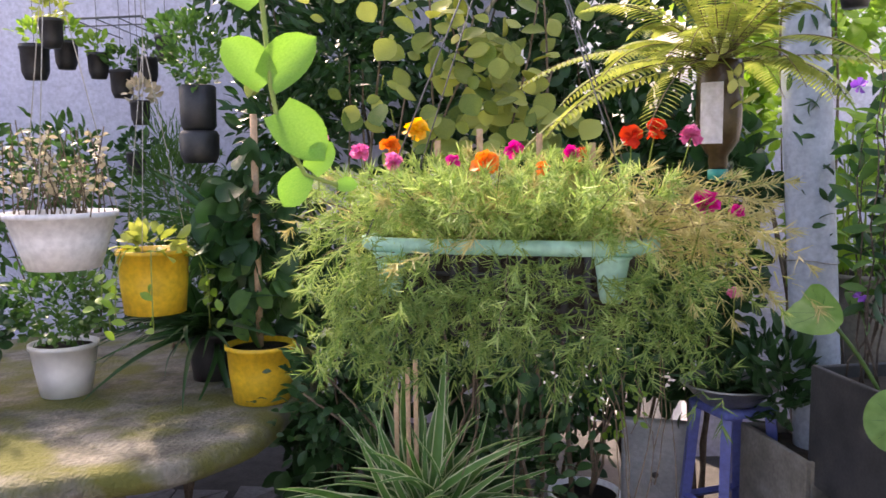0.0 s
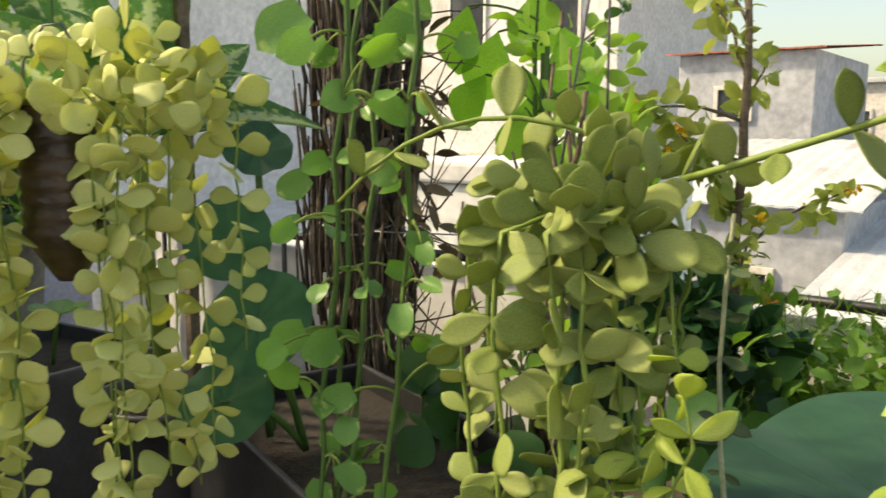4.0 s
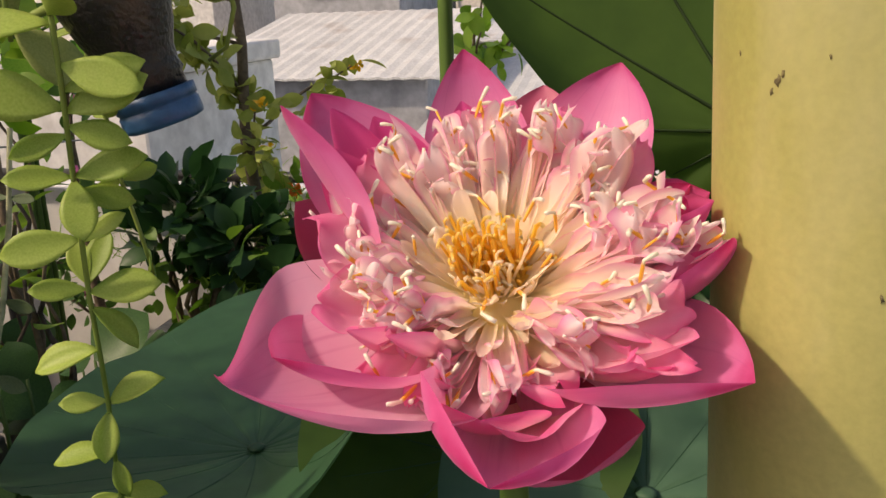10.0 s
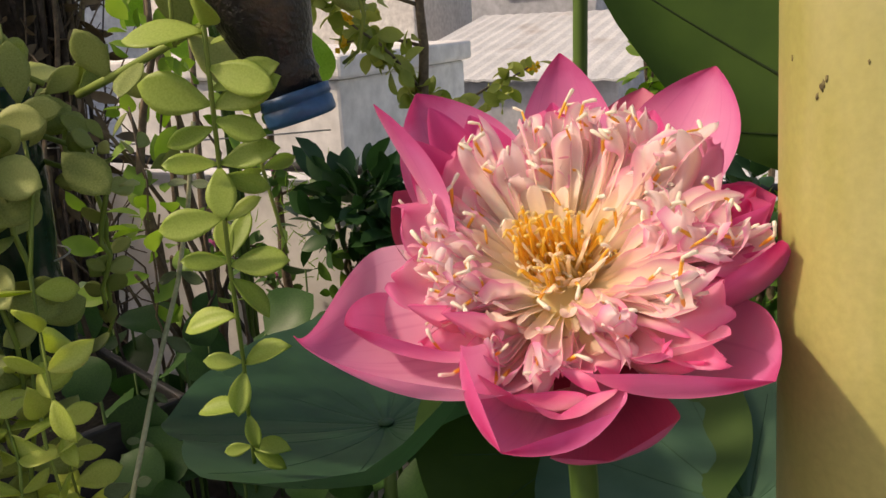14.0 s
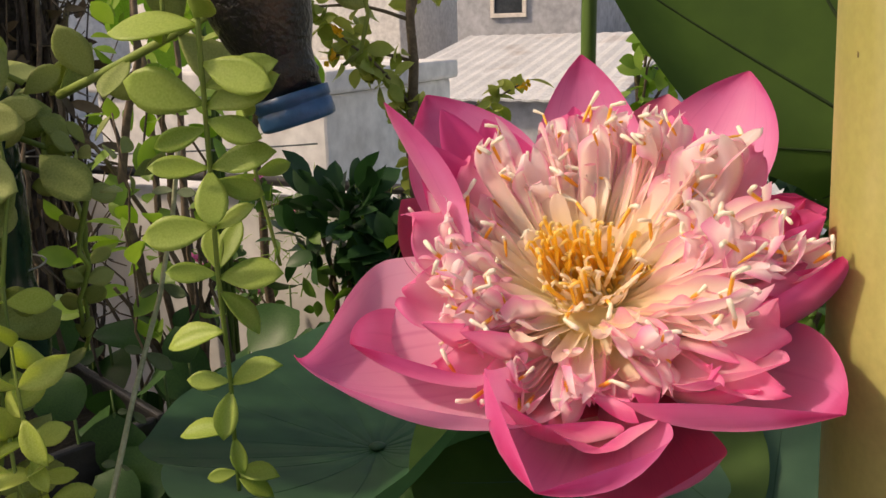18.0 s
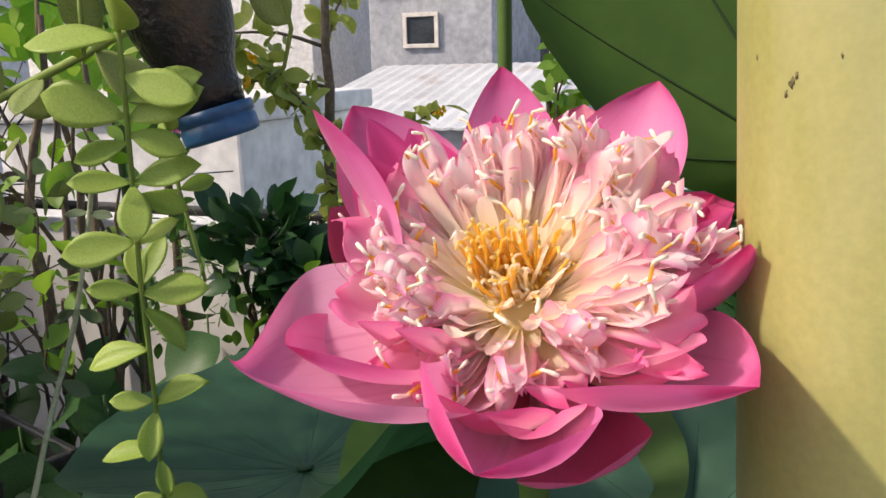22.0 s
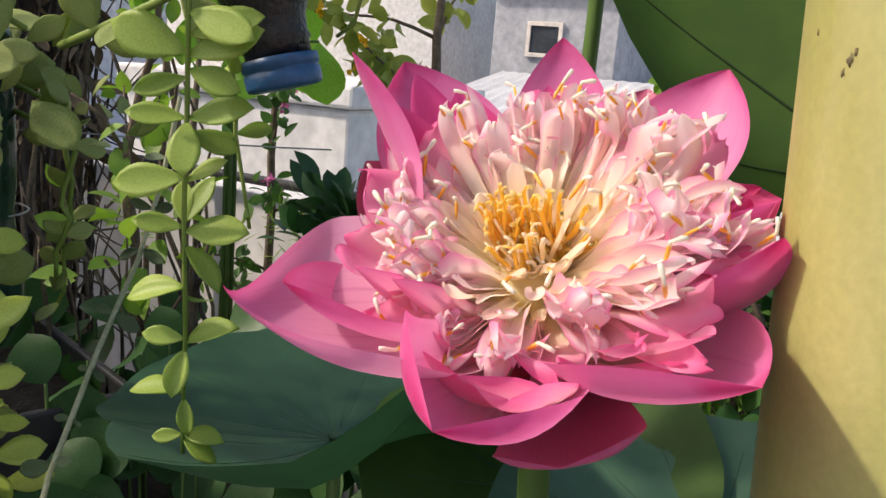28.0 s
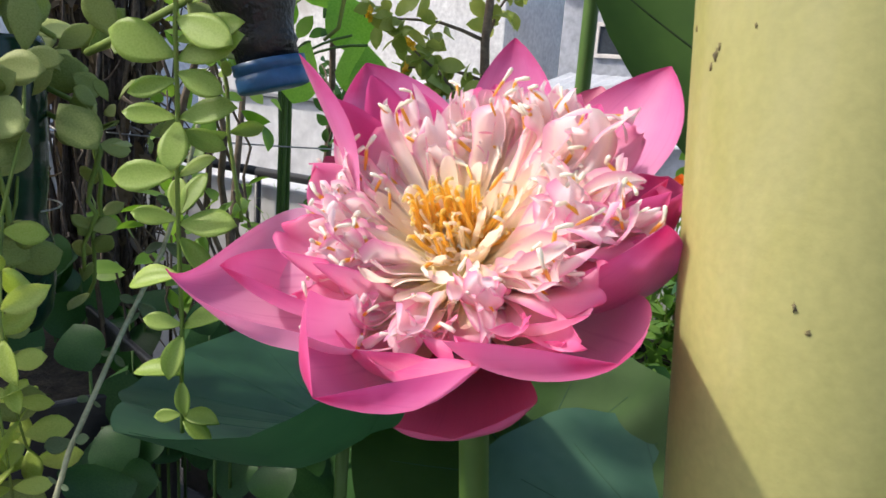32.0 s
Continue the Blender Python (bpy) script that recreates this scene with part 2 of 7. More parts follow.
def part(name, geo, material, parent=None, label="", smooth=True, kind=""):
    """geo: (verts, faces) or (verts, faces, uvs) in world metres."""
    base = WHERE.get(parent, Vector((0, 0, 0)))
    verts = np.asarray(geo[0], dtype=float) - np.array(base)
    ob = new(name, mesh_of(name, verts, geo[1], material, smooth, geo[2] if len(geo) > 2 else None))
    WHERE[ob] = base.copy()
    if parent is not None:
        ob.parent = parent
    return tagged(ob, label, kind=kind)


def put(name, mesh, m, parent, label=""):
    """An object on shared mesh data at the world pose m under parent."""
    ob = new(name, mesh)
    if parent is not None:
        ob.parent = parent
        m = Matrix.Translation(-WHERE[parent]) @ m
    ob.matrix_local = m
    return tagged(ob, label)


def solo(name, geo, material, label, category, kind="", smooth=False, group=""):
    """A thing or a piece of the setting that is one mesh."""
    c = np.asarray(geo[0], dtype=float)
    at = ((c[:, 0].min() + c[:, 0].max()) / 2, (c[:, 1].min() + c[:, 1].max()) / 2, c[:, 2].min())
    ob = new(name, mesh_of(name, c - np.array(at), geo[1], material, smooth, geo[2] if len(geo) > 2 else None))
    ob.location = at
    WHERE[ob] = Vector(at)
    return tagged(ob, label, category, group, kind)


def join(*geos):
    vs, fs, us, n = [], [], [], 0
    for g in geos:
        v = np.asarray(g[0], dtype=float)
        vs.append(v)
        fs += [tuple(i + n for i in f) for f in g[1]]
        us.append(np.asarray(g[2], dtype=float) if len(g) > 2 else np.zeros((len(v), 2)))
        n += len(v)
    return np.concatenate(vs), fs, np.concatenate(us)


def moved(geo, m):
    v = np.asarray(geo[0], dtype=float)
    r = np.array(m.to_3x3())
    return (v @ r.T + np.array(m.translation), *geo[1:])


def block(a, b, bevel=0.004, turn=0.0, segments=2):
    """A bevelled box from corner a to corner b, turned about its own upright middle axis by degrees."""
    a, b = Vector(a), Vector(b)
    bm = bmesh.new()
    bmesh.ops.create_cube(bm, size=1)
    for v in bm.verts:
        v.co = Vector((v.co.x * (b.x - a.x), v.co.y * (b.y - a.y), v.co.z * (b.z - a.z)))
    if bevel:
        bmesh.ops.bevel(bm, geom=bm.edges[:], offset=bevel, segments=segments, affect="EDGES", profile=0.5)
    m = Matrix.Translation((a + b) / 2) @ Matrix.Rotation(radians(turn), 4, "Z")
    vs = [m @ v.co for v in bm.verts]
    fs = [tuple(v.index for v in f.verts) for f in bm.faces]
    bm.free()
    return np.array(vs), fs


def lathe(profile, at=(0, 0, 0), n=28, wobble=0.0, oval=(1, 1), cap=True):
    """A turned shape: (radius, height) from bottom to top."""
    vs, fs = [], []
    for k, (r, z) in enumerate(profile):
        for i in range(n):
            a = 2 * math.pi * i / n
            s = r * (1 + wobble * math.sin(3 * a + k))
            vs.append((at[0] + s * oval[0] * math.cos(a), at[1] + s * oval[1] * math.sin(a), at[2] + z))
    for k in range(len(profile) - 1):
        for i in range(n):
            j = (i + 1) % n
            fs.append((k * n + i, k * n + j, (k + 1) * n + j, (k + 1) * n + i))
    if cap:
        fs.append(tuple(range(n))[::-1])
        fs.append(tuple((len(profile) - 1) * n + i for i in range(n)))
    return np.array(vs), fs


def tube(points, radius, n=8, taper=1.0):
    """A round stem along points; the radius goes to radius * taper."""
    pts = [Vector(p) for p in points]
    vs, fs = [], []
    side = Vector((0.31, 0.17, 0.93))
    for k, p in enumerate(pts):
        d = (pts[min(k + 1, len(pts) - 1)] - pts[max(k - 1, 0)]).normalized()
        x = d.cross(side)
        if x.length < 1e-3:
            x = d.cross(Vector((1, 0, 0)))
        x.normalize()
        y = d.cross(x)
        r = radius * (1 + (taper - 1) * k / max(1, len(pts) - 1))
        for i in range(n):
            a = 2 * math.pi * i / n
            vs.append(p + (x * math.cos(a) + y * math.sin(a)) * r)
    for k in range(len(pts) - 1):
        for i in range(n):
            j = (i + 1) % n
            fs.append((k * n + i, k * n + j, (k + 1) * n + j, (k + 1) * n + i))
    fs.append(tuple(range(n))[::-1])
    fs.append(tuple((len(pts) - 1) * n + i for i in range(n)))
    return np.array([tuple(v) for v in vs]), fs, np.array([(k / (len(pts) - 1), i / n) for k in range(len(pts)) for i in range(n)])


def bow(a, b, sag=(0, 0, 0), n=8, jitter=0.0, r=rng):
    """Points along a bent line from a to b."""
    a, b, c = Vector(a), Vector(b), (Vector(a) + Vector(b)) / 2 + Vector(sag)
    out = []
    for i in range(n + 1):
        t = i / n
        p = a * (1 - t) ** 2 + c * 2 * t * (1 - t) + b * t * t
        if 0 < i < n and jitter:
            p += Vector((r.uniform(-1, 1), r.uniform(-1, 1), r.uniform(-1, 1))) * jitter
        out.append(p)
    return out


def blade(outline, length=1.0, cup=0.0, bend=0.0, rows=6, cols=2, fold=0.0, thick=0.0, wave=0.0):
    """A leaf along +Y with its face to +Z. outline(u): half width. cup lifts the sides, bend drops the tip, fold makes a V."""
    vs, fs, uv = [], [], []
    w = 2 * cols + 1
    for i in range(rows + 1):
        u = i / rows
        h = outline(u)
        for j in range(w):
            v = j / cols - 1
            z = cup * h * v * v + fold * h * abs(v) - bend * u * u + wave * h * math.sin(9 * u + 3 * v) * abs(v)
            vs.append((h * v, length * u - abs(bend) * 0.35 * u * u, z))
            uv.append((u, 0.5 + 0.5 * v))
    for i in range(rows):
        for j in range(w - 1):
            a = i * w + j
            fs.append((a, a + 1, a + w + 1, a + w))
    if thick:
        n = len(vs)
        vs += [(x, y, z - thick * (1 - 0.6 * abs(2 * t[1] - 1))) for (x, y, z), t in zip(vs, uv)]
        uv += uv
        fs += [tuple(i + n for i in f[::-1]) for f in fs]
        rim = [j for j in range(w)] + [i * w + w - 1 for i in range(1, rows + 1)]
        rim += [rows * w + j for j in range(w - 2, -1, -1)] + [i * w for i in range(rows - 1, 0, -1)]
        for k, a in enumerate(rim):
            b = rim[(k + 1) % len(rim)]
            fs.append((b, a, a + n, b + n))
    return np.array(vs), fs, np.array(uv)


def strewn(template, poses):
    """Many copies of a leaf as one mesh."""
    tv, tf = np.asarray(template[0], float), np.array([f for f in template[1]], dtype=np.int64)
    tu = np.asarray(template[2], float) if len(template) > 2 else np.zeros((len(tv), 2))
    k, n = len(poses), len(tv)
    m = np.array([np.array(p) for p in poses])
    v = np.einsum("kij,nj->kni", m[:, :3, :3], tv) + m[:, None, :3, 3]
    f = (tf[None] + (np.arange(k) * n)[:, None, None]).reshape(-1, tf.shape[1])
    return v.reshape(-1, 3), f.tolist(), np.tile(tu, (k, 1))


def leafpose(p, out, up=(0, 0, 1), size=1.0, roll=0.0):
    """The pose of a leaf that grows from p along out, with its face towards up."""
    y = Vector(out).normalized()
    x = y.cross(Vector(up))
    if x.length < 1e-4:
        x = y.cross(Vector((1, 0.2, 0)))
    x.normalize()
    z = x.cross(y)
    r = Matrix((x, y, z)).transposed().to_4x4()
    return Matrix.Translation(p) @ r @ Matrix.Rotation(radians(roll), 4, "Y") @ Matrix.Scale(size, 4)


def rand_dir(r, up=0.0):
    while True:
        v = Vector((r.uniform(-1, 1), r.uniform(-1, 1), r.uniform(-1, 1)))
        if 0.1 < v.length < 1:
            v.normalize()
            v.z += up
            return v.normalized()


def cloud(r, centre, radii, count, size, up=0.2, out=0.7, flat=0.6, shell=0.55):
    """Leaf poses that fill an uneven lump."""
    poses, c = [], Vector(centre)
    while len(poses) < count:
        d = rand_dir(r)
        k = shell + (1 - shell) * r.random()
        k *= 0.8 + 0.35 * noise.noise(d * 1.7 + c * 3)
        p = c + Vector((d.x * radii[0], d.y * radii[1], d.z * radii[2])) * k
        o = (d * out + rand_dir(r) * (1 - out) + Vector((0, 0, up))).normalized()
        f = (Vector((0, 0, flat)) + rand_dir(r) * (1 - flat) + d * 0.3).normalized()
        poses.append(leafpose(p, o, f, size * r.uniform(0.6, 1.2)))
    return poses

# ---- surfaces ----
M_CONC = surface("concrete", (0.17, 0.155, 0.13), (0.38, 0.36, 0.32), 0.9, 6, 80, 0.6, stain=(0.10, 0.09, 0.075), spots=0.54)
M_MOSS = surface("mossy_concrete", (0.08, 0.075, 0.055), (0.26, 0.24, 0.19), 0.95, 11, 75, 1.0, stain=(0.12, 0.12, 0.025), spots=0.50, dist=0.012, grain=1.0)
M_TILE = surface("paving", (0.20, 0.19, 0.19), (0.33, 0.31, 0.31), 0.7, 9, 60, 0.3)
M_JOINT = surface("joint", (0.07, 0.065, 0.06), (0.12, 0.11, 0.10), 0.95, 14, 90, 0.5)
M_LAV = surface("lavender_paint", (0.58, 0.56, 0.68), (0.68, 0.66, 0.77), 0.8, 2.5, 60, 0.15, stain=(0.45, 0.44, 0.55), spots=0.62)
M_WHITE = surface("white_render", (0.66, 0.65, 0.64), (0.80, 0.79, 0.77), 0.85, 2.0, 12, 0.1, stain=(0.48, 0.46, 0.43), spots=0.62)
M_CREAM = surface("cream_render", (0.68, 0.62, 0.55), (0.80, 0.74, 0.67), 0.85, 2.0, 12, 0.1)
M_ROOF = surface("metal_roof", (0.50, 0.51, 0.52), (0.66, 0.67, 0.68), 0.5, 3.0, 40, 0.1, stain=(0.33, 0.28, 0.25), spots=0.64)
M_RED = surface("red_roof", (0.30, 0.10, 0.07), (0.42, 0.17, 0.12), 0.8, 4, 40, 0.3)
M_GREY = surface("grey_render", (0.36, 0.37, 0.40), (0.50, 0.51, 0.54), 0.85, 2.5, 10, 0.1)
M_MINT = surface("pale_green_roof", (0.50, 0.60, 0.53), (0.64, 0.72, 0.66), 0.6, 2.5, 40, 0.1)
M_GLASS = surface("dark_glass", (0.03, 0.035, 0.04), (0.06, 0.07, 0.08), 0.15, 3, 30, 0.0)
M_BLACK = surface("black_plastic", (0.012, 0.012, 0.013), (0.030, 0.030, 0.032), 0.45, 20, 140, 0.25, stain=(0.06, 0.05, 0.04), spots=0.66)
M_DARKPOT = surface("grey_plastic", (0.035, 0.036, 0.04), (0.065, 0.066, 0.07), 0.5, 12, 120, 0.2, stain=(0.12, 0.11, 0.10), spots=0.66)
M_YEL = surface("yellow_plastic", (0.68, 0.40, 0.02), (0.80, 0.52, 0.04), 0.4, 6, 60, 0.05)
M_WPLA = surface("white_plastic", (0.62, 0.62, 0.62), (0.74, 0.74, 0.74), 0.4, 6, 60, 0.05, stain=(0.5, 0.48, 0.44), spots=0.66)
M_MINTP = surface("mint_plastic", (0.28, 0.55, 0.42), (0.40, 0.66, 0.53), 0.45, 6, 60, 0.08, stain=(0.25, 0.42, 0.30), spots=0.64)
M_BLUEP = surface("blue_plastic", (0.10, 0.13, 0.42), (0.15, 0.19, 0.52), 0.45, 6, 60, 0.08, stain=(0.2, 0.22, 0.4), spots=0.66)
M_PVC = surface("grey_pipe", (0.28, 0.33, 0.40), (0.40, 0.46, 0.54), 0.45, 5, 60, 0.06, stain=(0.24, 0.27, 0.31), spots=0.6)
M_BROWNB = surface("brown_bottle", (0.035, 0.020, 0.010), (0.075, 0.045, 0.022), 0.3, 30, 120, 0.3, stain=(0.02, 0.012, 0.008), spots=0.55)
M_DARKB = surface("soil_filled_bottle", (0.005, 0.005, 0.005), (0.020, 0.016, 0.012), 0.35, 60, 300, 0.5, stain=(0.085, 0.055, 0.03), spots=0.57)
M_GREENB = surface("green_bottle", (0.004, 0.020, 0.014), (0.012, 0.045, 0.030), 0.2, 25, 120, 0.1)
M_BLUECAP = surface("blue_cap", (0.02, 0.09, 0.22), (0.035, 0.13, 0.30), 0.4, 12, 140, 0.2, stain=(0.03, 0.06, 0.10), spots=0.6)
M_TEAL = surface("teal_cap", (0.0, 0.25, 0.23), (0.01, 0.33, 0.30), 0.4, 12, 100, 0.1)
M_SOIL = surface("soil", (0.025, 0.018, 0.012), (0.06, 0.045, 0.03), 1.0, 40, 160, 1.0)
M_BARK = surface("bark", (0.045, 0.032, 0.025), (0.12, 0.095, 0.075), 0.95, 25, 110, 1.0, dist=0.006)
M_TWIG = surface("twig", (0.10, 0.07, 0.045), (0.20, 0.15, 0.10), 0.9, 30, 120, 0.5)
M_STICK = surface("bamboo_stick", (0.42, 0.27, 0.16), (0.55, 0.38, 0.24), 0.8, 30, 120, 0.3)
M_WIRE = surface("wire", (0.10, 0.10, 0.11), (0.18, 0.18, 0.19), 0.5, 30, 90, 0.1, metal=0.5)
M_CORD = surface("cord", (0.35, 0.32, 0.27), (0.5, 0.47, 0.4), 0.9, 60, 160, 0.4)
M_LABEL = surface("faded_label", (0.52, 0.51, 0.60), (0.66, 0.65, 0.70), 0.7, 20, 100, 0.1, stain=(0.33, 0.26, 0.45), spots=0.6)
M_STEEL = surface("dull_steel", (0.30, 0.30, 0.29), (0.45, 0.45, 0.43), 0.4, 12, 90, 0.15, metal=0.7)

G_DISY = leafy("yellow_green_leaf", (0.48, 0.51, 0.16), (0.70, 0.72, 0.33), rough=0.5, through_light=0.3, hue=0.6)
G_DISG = leafy("grey_green_leaf", (0.18, 0.25, 0.055), (0.42, 0.47, 0.16), rough=0.55, through_light=0.25, hue=0.6)
G_DISF = leafy("fresh_green_leaf", (0.22, 0.34, 0.05), (0.42, 0.53, 0.13), rough=0.45, through_light=0.34, hue=0.6)
G_DSTEM = leafy("green_stem", (0.13, 0.20, 0.03), (0.25, 0.33, 0.08), rough=0.5, through_light=0.0)
G_LOTUS = leafy("lotus_leaf", (0.016, 0.062, 0.027), (0.040, 0.118, 0.050), rough=0.5, through_light=0.1, hue=0.2)
# paler lotus leaf skin: the sky light on it is put into the colour
G_LOTUSP = leafy("skylit_lotus_leaf", (0.045, 0.115, 0.065), (0.095, 0.19, 0.115), rough=0.55, through_light=0.15, hue=0.2)
G_LOTUSB = leafy("lotus_leaf_back", (0.026, 0.066, 0.008), (0.056, 0.115, 0.016), rough=0.7, through_light=0.2, hue=0.2)
G_LOTUSY = leafy("young_lotus_leaf", (0.034, 0.082, 0.015), (0.072, 0.14, 0.028), rough=0.6, through_light=0.3, hue=0.2)
# lotus green of the trough leaves, raised by sun painted into it
G_LOTUSM = leafy("half_sunlit_lotus_leaf", (0.028, 0.105, 0.040), (0.065, 0.18, 0.075), rough=0.5, through_light=0.2, hue=0.2)
# lighter copy of the lotus green, with sunlight put into the colour
G_LOTUSL = leafy("sunlit_lotus_leaf", (0.11, 0.24, 0.06), (0.24, 0.40, 0.13), rough=0.4, through_light=0.3, hue=0.2)
G_LSTEM = leafy("lotus_stem", (0.05, 0.11, 0.02), (0.10, 0.18, 0.04), rough=0.5, through_light=0.0)
G_DARK = leafy("dark_leaf", (0.012, 0.045, 0.014), (0.035, 0.10, 0.03), rough=0.4, through_light=0.15, island=True)
G_MID = leafy("mid_leaf", (0.035, 0.10, 0.022), (0.09, 0.19, 0.045), rough=0.45, through_light=0.25, island=True)
G_LIGHT = leafy("light_leaf", (0.12, 0.26, 0.03), (0.28, 0.42, 0.08), rough=0.45, through_light=0.35, island=True)
G_YELLOW = leafy("yellowing_leaf", (0.20, 0.27, 0.05), (0.42, 0.45, 0.12), rough=0.5, through_light=0.3, island=True)
G_POTHOS = leafy("pothos_leaf", (0.09, 0.22, 0.045), (0.20, 0.36, 0.10), rough=0.35, through_light=0.25, cells=2.2)
G_POTHOSN = leafy("young_pothos_leaf", (0.11, 0.27, 0.04), (0.24, 0.42, 0.08), rough=0.35, through_light=0.30)
G_SPIDER = leafy("striped_leaf", (0.05, 0.14, 0.03), (0.10, 0.22, 0.06), edge=(0.50, 0.55, 0.33), rough=0.45, through_light=0.25, island=True)
G_DIEF = leafy("variegated_leaf", (0.05, 0.14, 0.035), (0.11, 0.24, 0.07), middle=(0.42, 0.52, 0.28), stripe=0.18, rough=0.4, through_light=0.35, vein=4.0, cells=18.0, jitter=0.4)
G_PORT = leafy("needle_leaf", (0.13, 0.25, 0.05), (0.42, 0.52, 0.19), rough=0.5, through_light=0.3, island=True, hue=0.7)
# darker needle green for the foliage that hangs below the rim
G_PORTD = leafy("darker_needle_leaf", (0.07, 0.16, 0.035), (0.27, 0.37, 0.12), rough=0.5, through_light=0.3, island=True, hue=0.7)
G_PORTY = leafy("pale_needle_leaf", (0.36, 0.35, 0.12), (0.62, 0.54, 0.28), rough=0.5, through_light=0.2, island=True)
G_FERN = leafy("fern_leaf", (0.15, 0.21, 0.045), (0.40, 0.43, 0.13), rough=0.5, through_light=0.4, island=True)
G_SEDUM = leafy("pale_sedum_leaf", (0.35, 0.32, 0.20), (0.62, 0.52, 0.38), rough=0.5, through_light=0.2, island=True)
F_MAG = leafy("magenta_petal", (0.60, 0.01, 0.22), (0.80, 0.03, 0.40), rough=0.5, through_light=0.25, island=True)
F_PINK = leafy("pink_petal", (0.65, 0.12, 0.36), (0.80, 0.28, 0.52), rough=0.5, through_light=0.25, island=True)
F_RED = leafy("red_petal", (0.60, 0.02, 0.015), (0.80, 0.09, 0.03), rough=0.5, through_light=0.25, island=True)
F_ORA = leafy("orange_petal", (0.75, 0.16, 0.02), (0.85, 0.30, 0.06), rough=0.5, through_light=0.25, island=True)
F_YEL = leafy("yellow_petal", (0.70, 0.38, 0.02), (0.80, 0.52, 0.05), rough=0.5, through_light=0.25, island=True)
F_PUR = leafy("purple_petal", (0.20, 0.06, 0.45), (0.36, 0.14, 0.62), rough=0.5, through_light=0.25, island=True)

G_LVEIN = leafy("lotus_vein", (0.022, 0.075, 0.036), (0.042, 0.118, 0.058), rough=0.6, through_light=0.1)
G_LVEIND = leafy("lotus_vein_back", (0.008, 0.024, 0.004), (0.018, 0.044, 0.008), rough=0.7, through_light=0.1)
M_SLAB = surface("stained_slab", (0.34, 0.35, 0.35), (0.58, 0.59, 0.58), 0.9, 7, 60, 0.5, stain=(0.20, 0.19, 0.17), spots=0.60)
M_CHIP = surface("chipped_paint", (0.10, 0.08, 0.04), (0.24, 0.20, 0.08), 0.8, 300, 900, 0.3)
P_OUT = petal_skin("outer_petal", [(0.0, (0.95, 0.68, 0.68)), (0.30, (0.91, 0.45, 0.65)), (0.62, (0.88, 0.30, 0.57)), (0.88, (0.83, 0.17, 0.45)), (1.0, (0.66, 0.02, 0.18))], vein=(0.60, 0.09, 0.32), through_light=0.42, margin=(0.78, 0.12, 0.36), rim=0.40, lines=30.0)
P_DEEP = petal_skin("deep_petal", [(0.0, (0.80, 0.22, 0.34)), (0.5, (0.78, 0.10, 0.32)), (1.0, (0.78, 0.10, 0.36))], vein=(0.62, 0.03, 0.20), through_light=0.42)
# shade on the back and under petals, put into a darker skin
P_SHADE = petal_skin("shaded_petal", [(0.0, (0.40, 0.06, 0.11)), (0.6, (0.36, 0.05, 0.11)), (1.0, (0.46, 0.08, 0.17))], vein=(0.26, 0.025, 0.06), through_light=0.12)
P_IN = petal_skin("inner_petal", [(0.0, (0.99, 0.88, 0.52)), (0.30, (0.99, 0.92, 0.70)), (0.62, (0.99, 0.89, 0.76)), (0.86, (0.98, 0.82, 0.80)), (1.0, (0.98, 0.89, 0.89))], vein=(0.98, 0.82, 0.70), lines=10.0, through_light=0.55, margin=(0.92, 0.36, 0.60), rim=0.38)
P_IN2 = petal_skin("pink_inner_petal", [(0.0, (0.99, 0.88, 0.52)), (0.30, (0.99, 0.90, 0.70)), (0.58, (0.98, 0.86, 0.76)), (0.84, (0.97, 0.74, 0.77)), (1.0, (0.98, 0.87, 0.89))], vein=(0.96, 0.68, 0.70), lines=10.0, through_light=0.55, margin=(0.90, 0.26, 0.55), rim=0.36)
P_TONG = petal_skin("tongue_petal", [(0.0, (0.98, 0.86, 0.54)), (0.36, (0.98, 0.82, 0.66)), (0.64, (0.96, 0.64, 0.66)), (0.86, (0.90, 0.36, 0.56)), (1.0, (0.86, 0.18, 0.42))], vein=(0.92, 0.48, 0.58), lines=24.0, through_light=0.5, margin=(0.87, 0.14, 0.43), rim=0.42)
P_CREAM = petal_skin("cream_strap", [(0.0, (0.99, 0.84, 0.42)), (0.5, (0.99, 0.88, 0.62)), (1.0, (0.98, 0.86, 0.74))], vein=(0.98, 0.86, 0.64), lines=6.0, through_light=0.6)
P_STAM = petal_skin("stamen", [(0.0, (0.96, 0.56, 0.08)), (0.40, (0.96, 0.52, 0.05)), (0.52, (0.97, 0.92, 0.72)), (1.0, (0.97, 0.95, 0.84))], vein=(0.94, 0.84, 0.60), lines=4.0)
P_GOLD = petal_skin("gold", [(0.0, (0.99, 0.78, 0.26)), (0.55, (0.99, 0.70, 0.12)), (0.8, (0.99, 0.84, 0.36)), (1.0, (0.99, 0.93, 0.66))], vein=(0.98, 0.66, 0.10), lines=4.0, through_light=0.65)

M_POST = surface("yellow_painted_pipe", (0.32, 0.32, 0.095), (0.45, 0.43, 0.165), 0.5, 16, 300, 0.12, stain=(0.52, 0.50, 0.31), spots=0.55, stretch=(1, 1, 0.3), dist=0.001, grain=0.3)

# ---- setting ----
solo("ground", ([(-600, -600, -7.0), (600, -600, -7.0), (600, 600, -7.0), (-600, 600, -7.0)], [(0, 1, 2, 3)]), M_CONC, "grey town ground far below the roof terrace", "ground", "structure")
floor = solo("floor", block((-4.0, -3.0, -0.25), (2.9, 4.3, -0.006), 0.0), M_JOINT, "dark cement bed of the roof terrace paving", "floor", "structure")
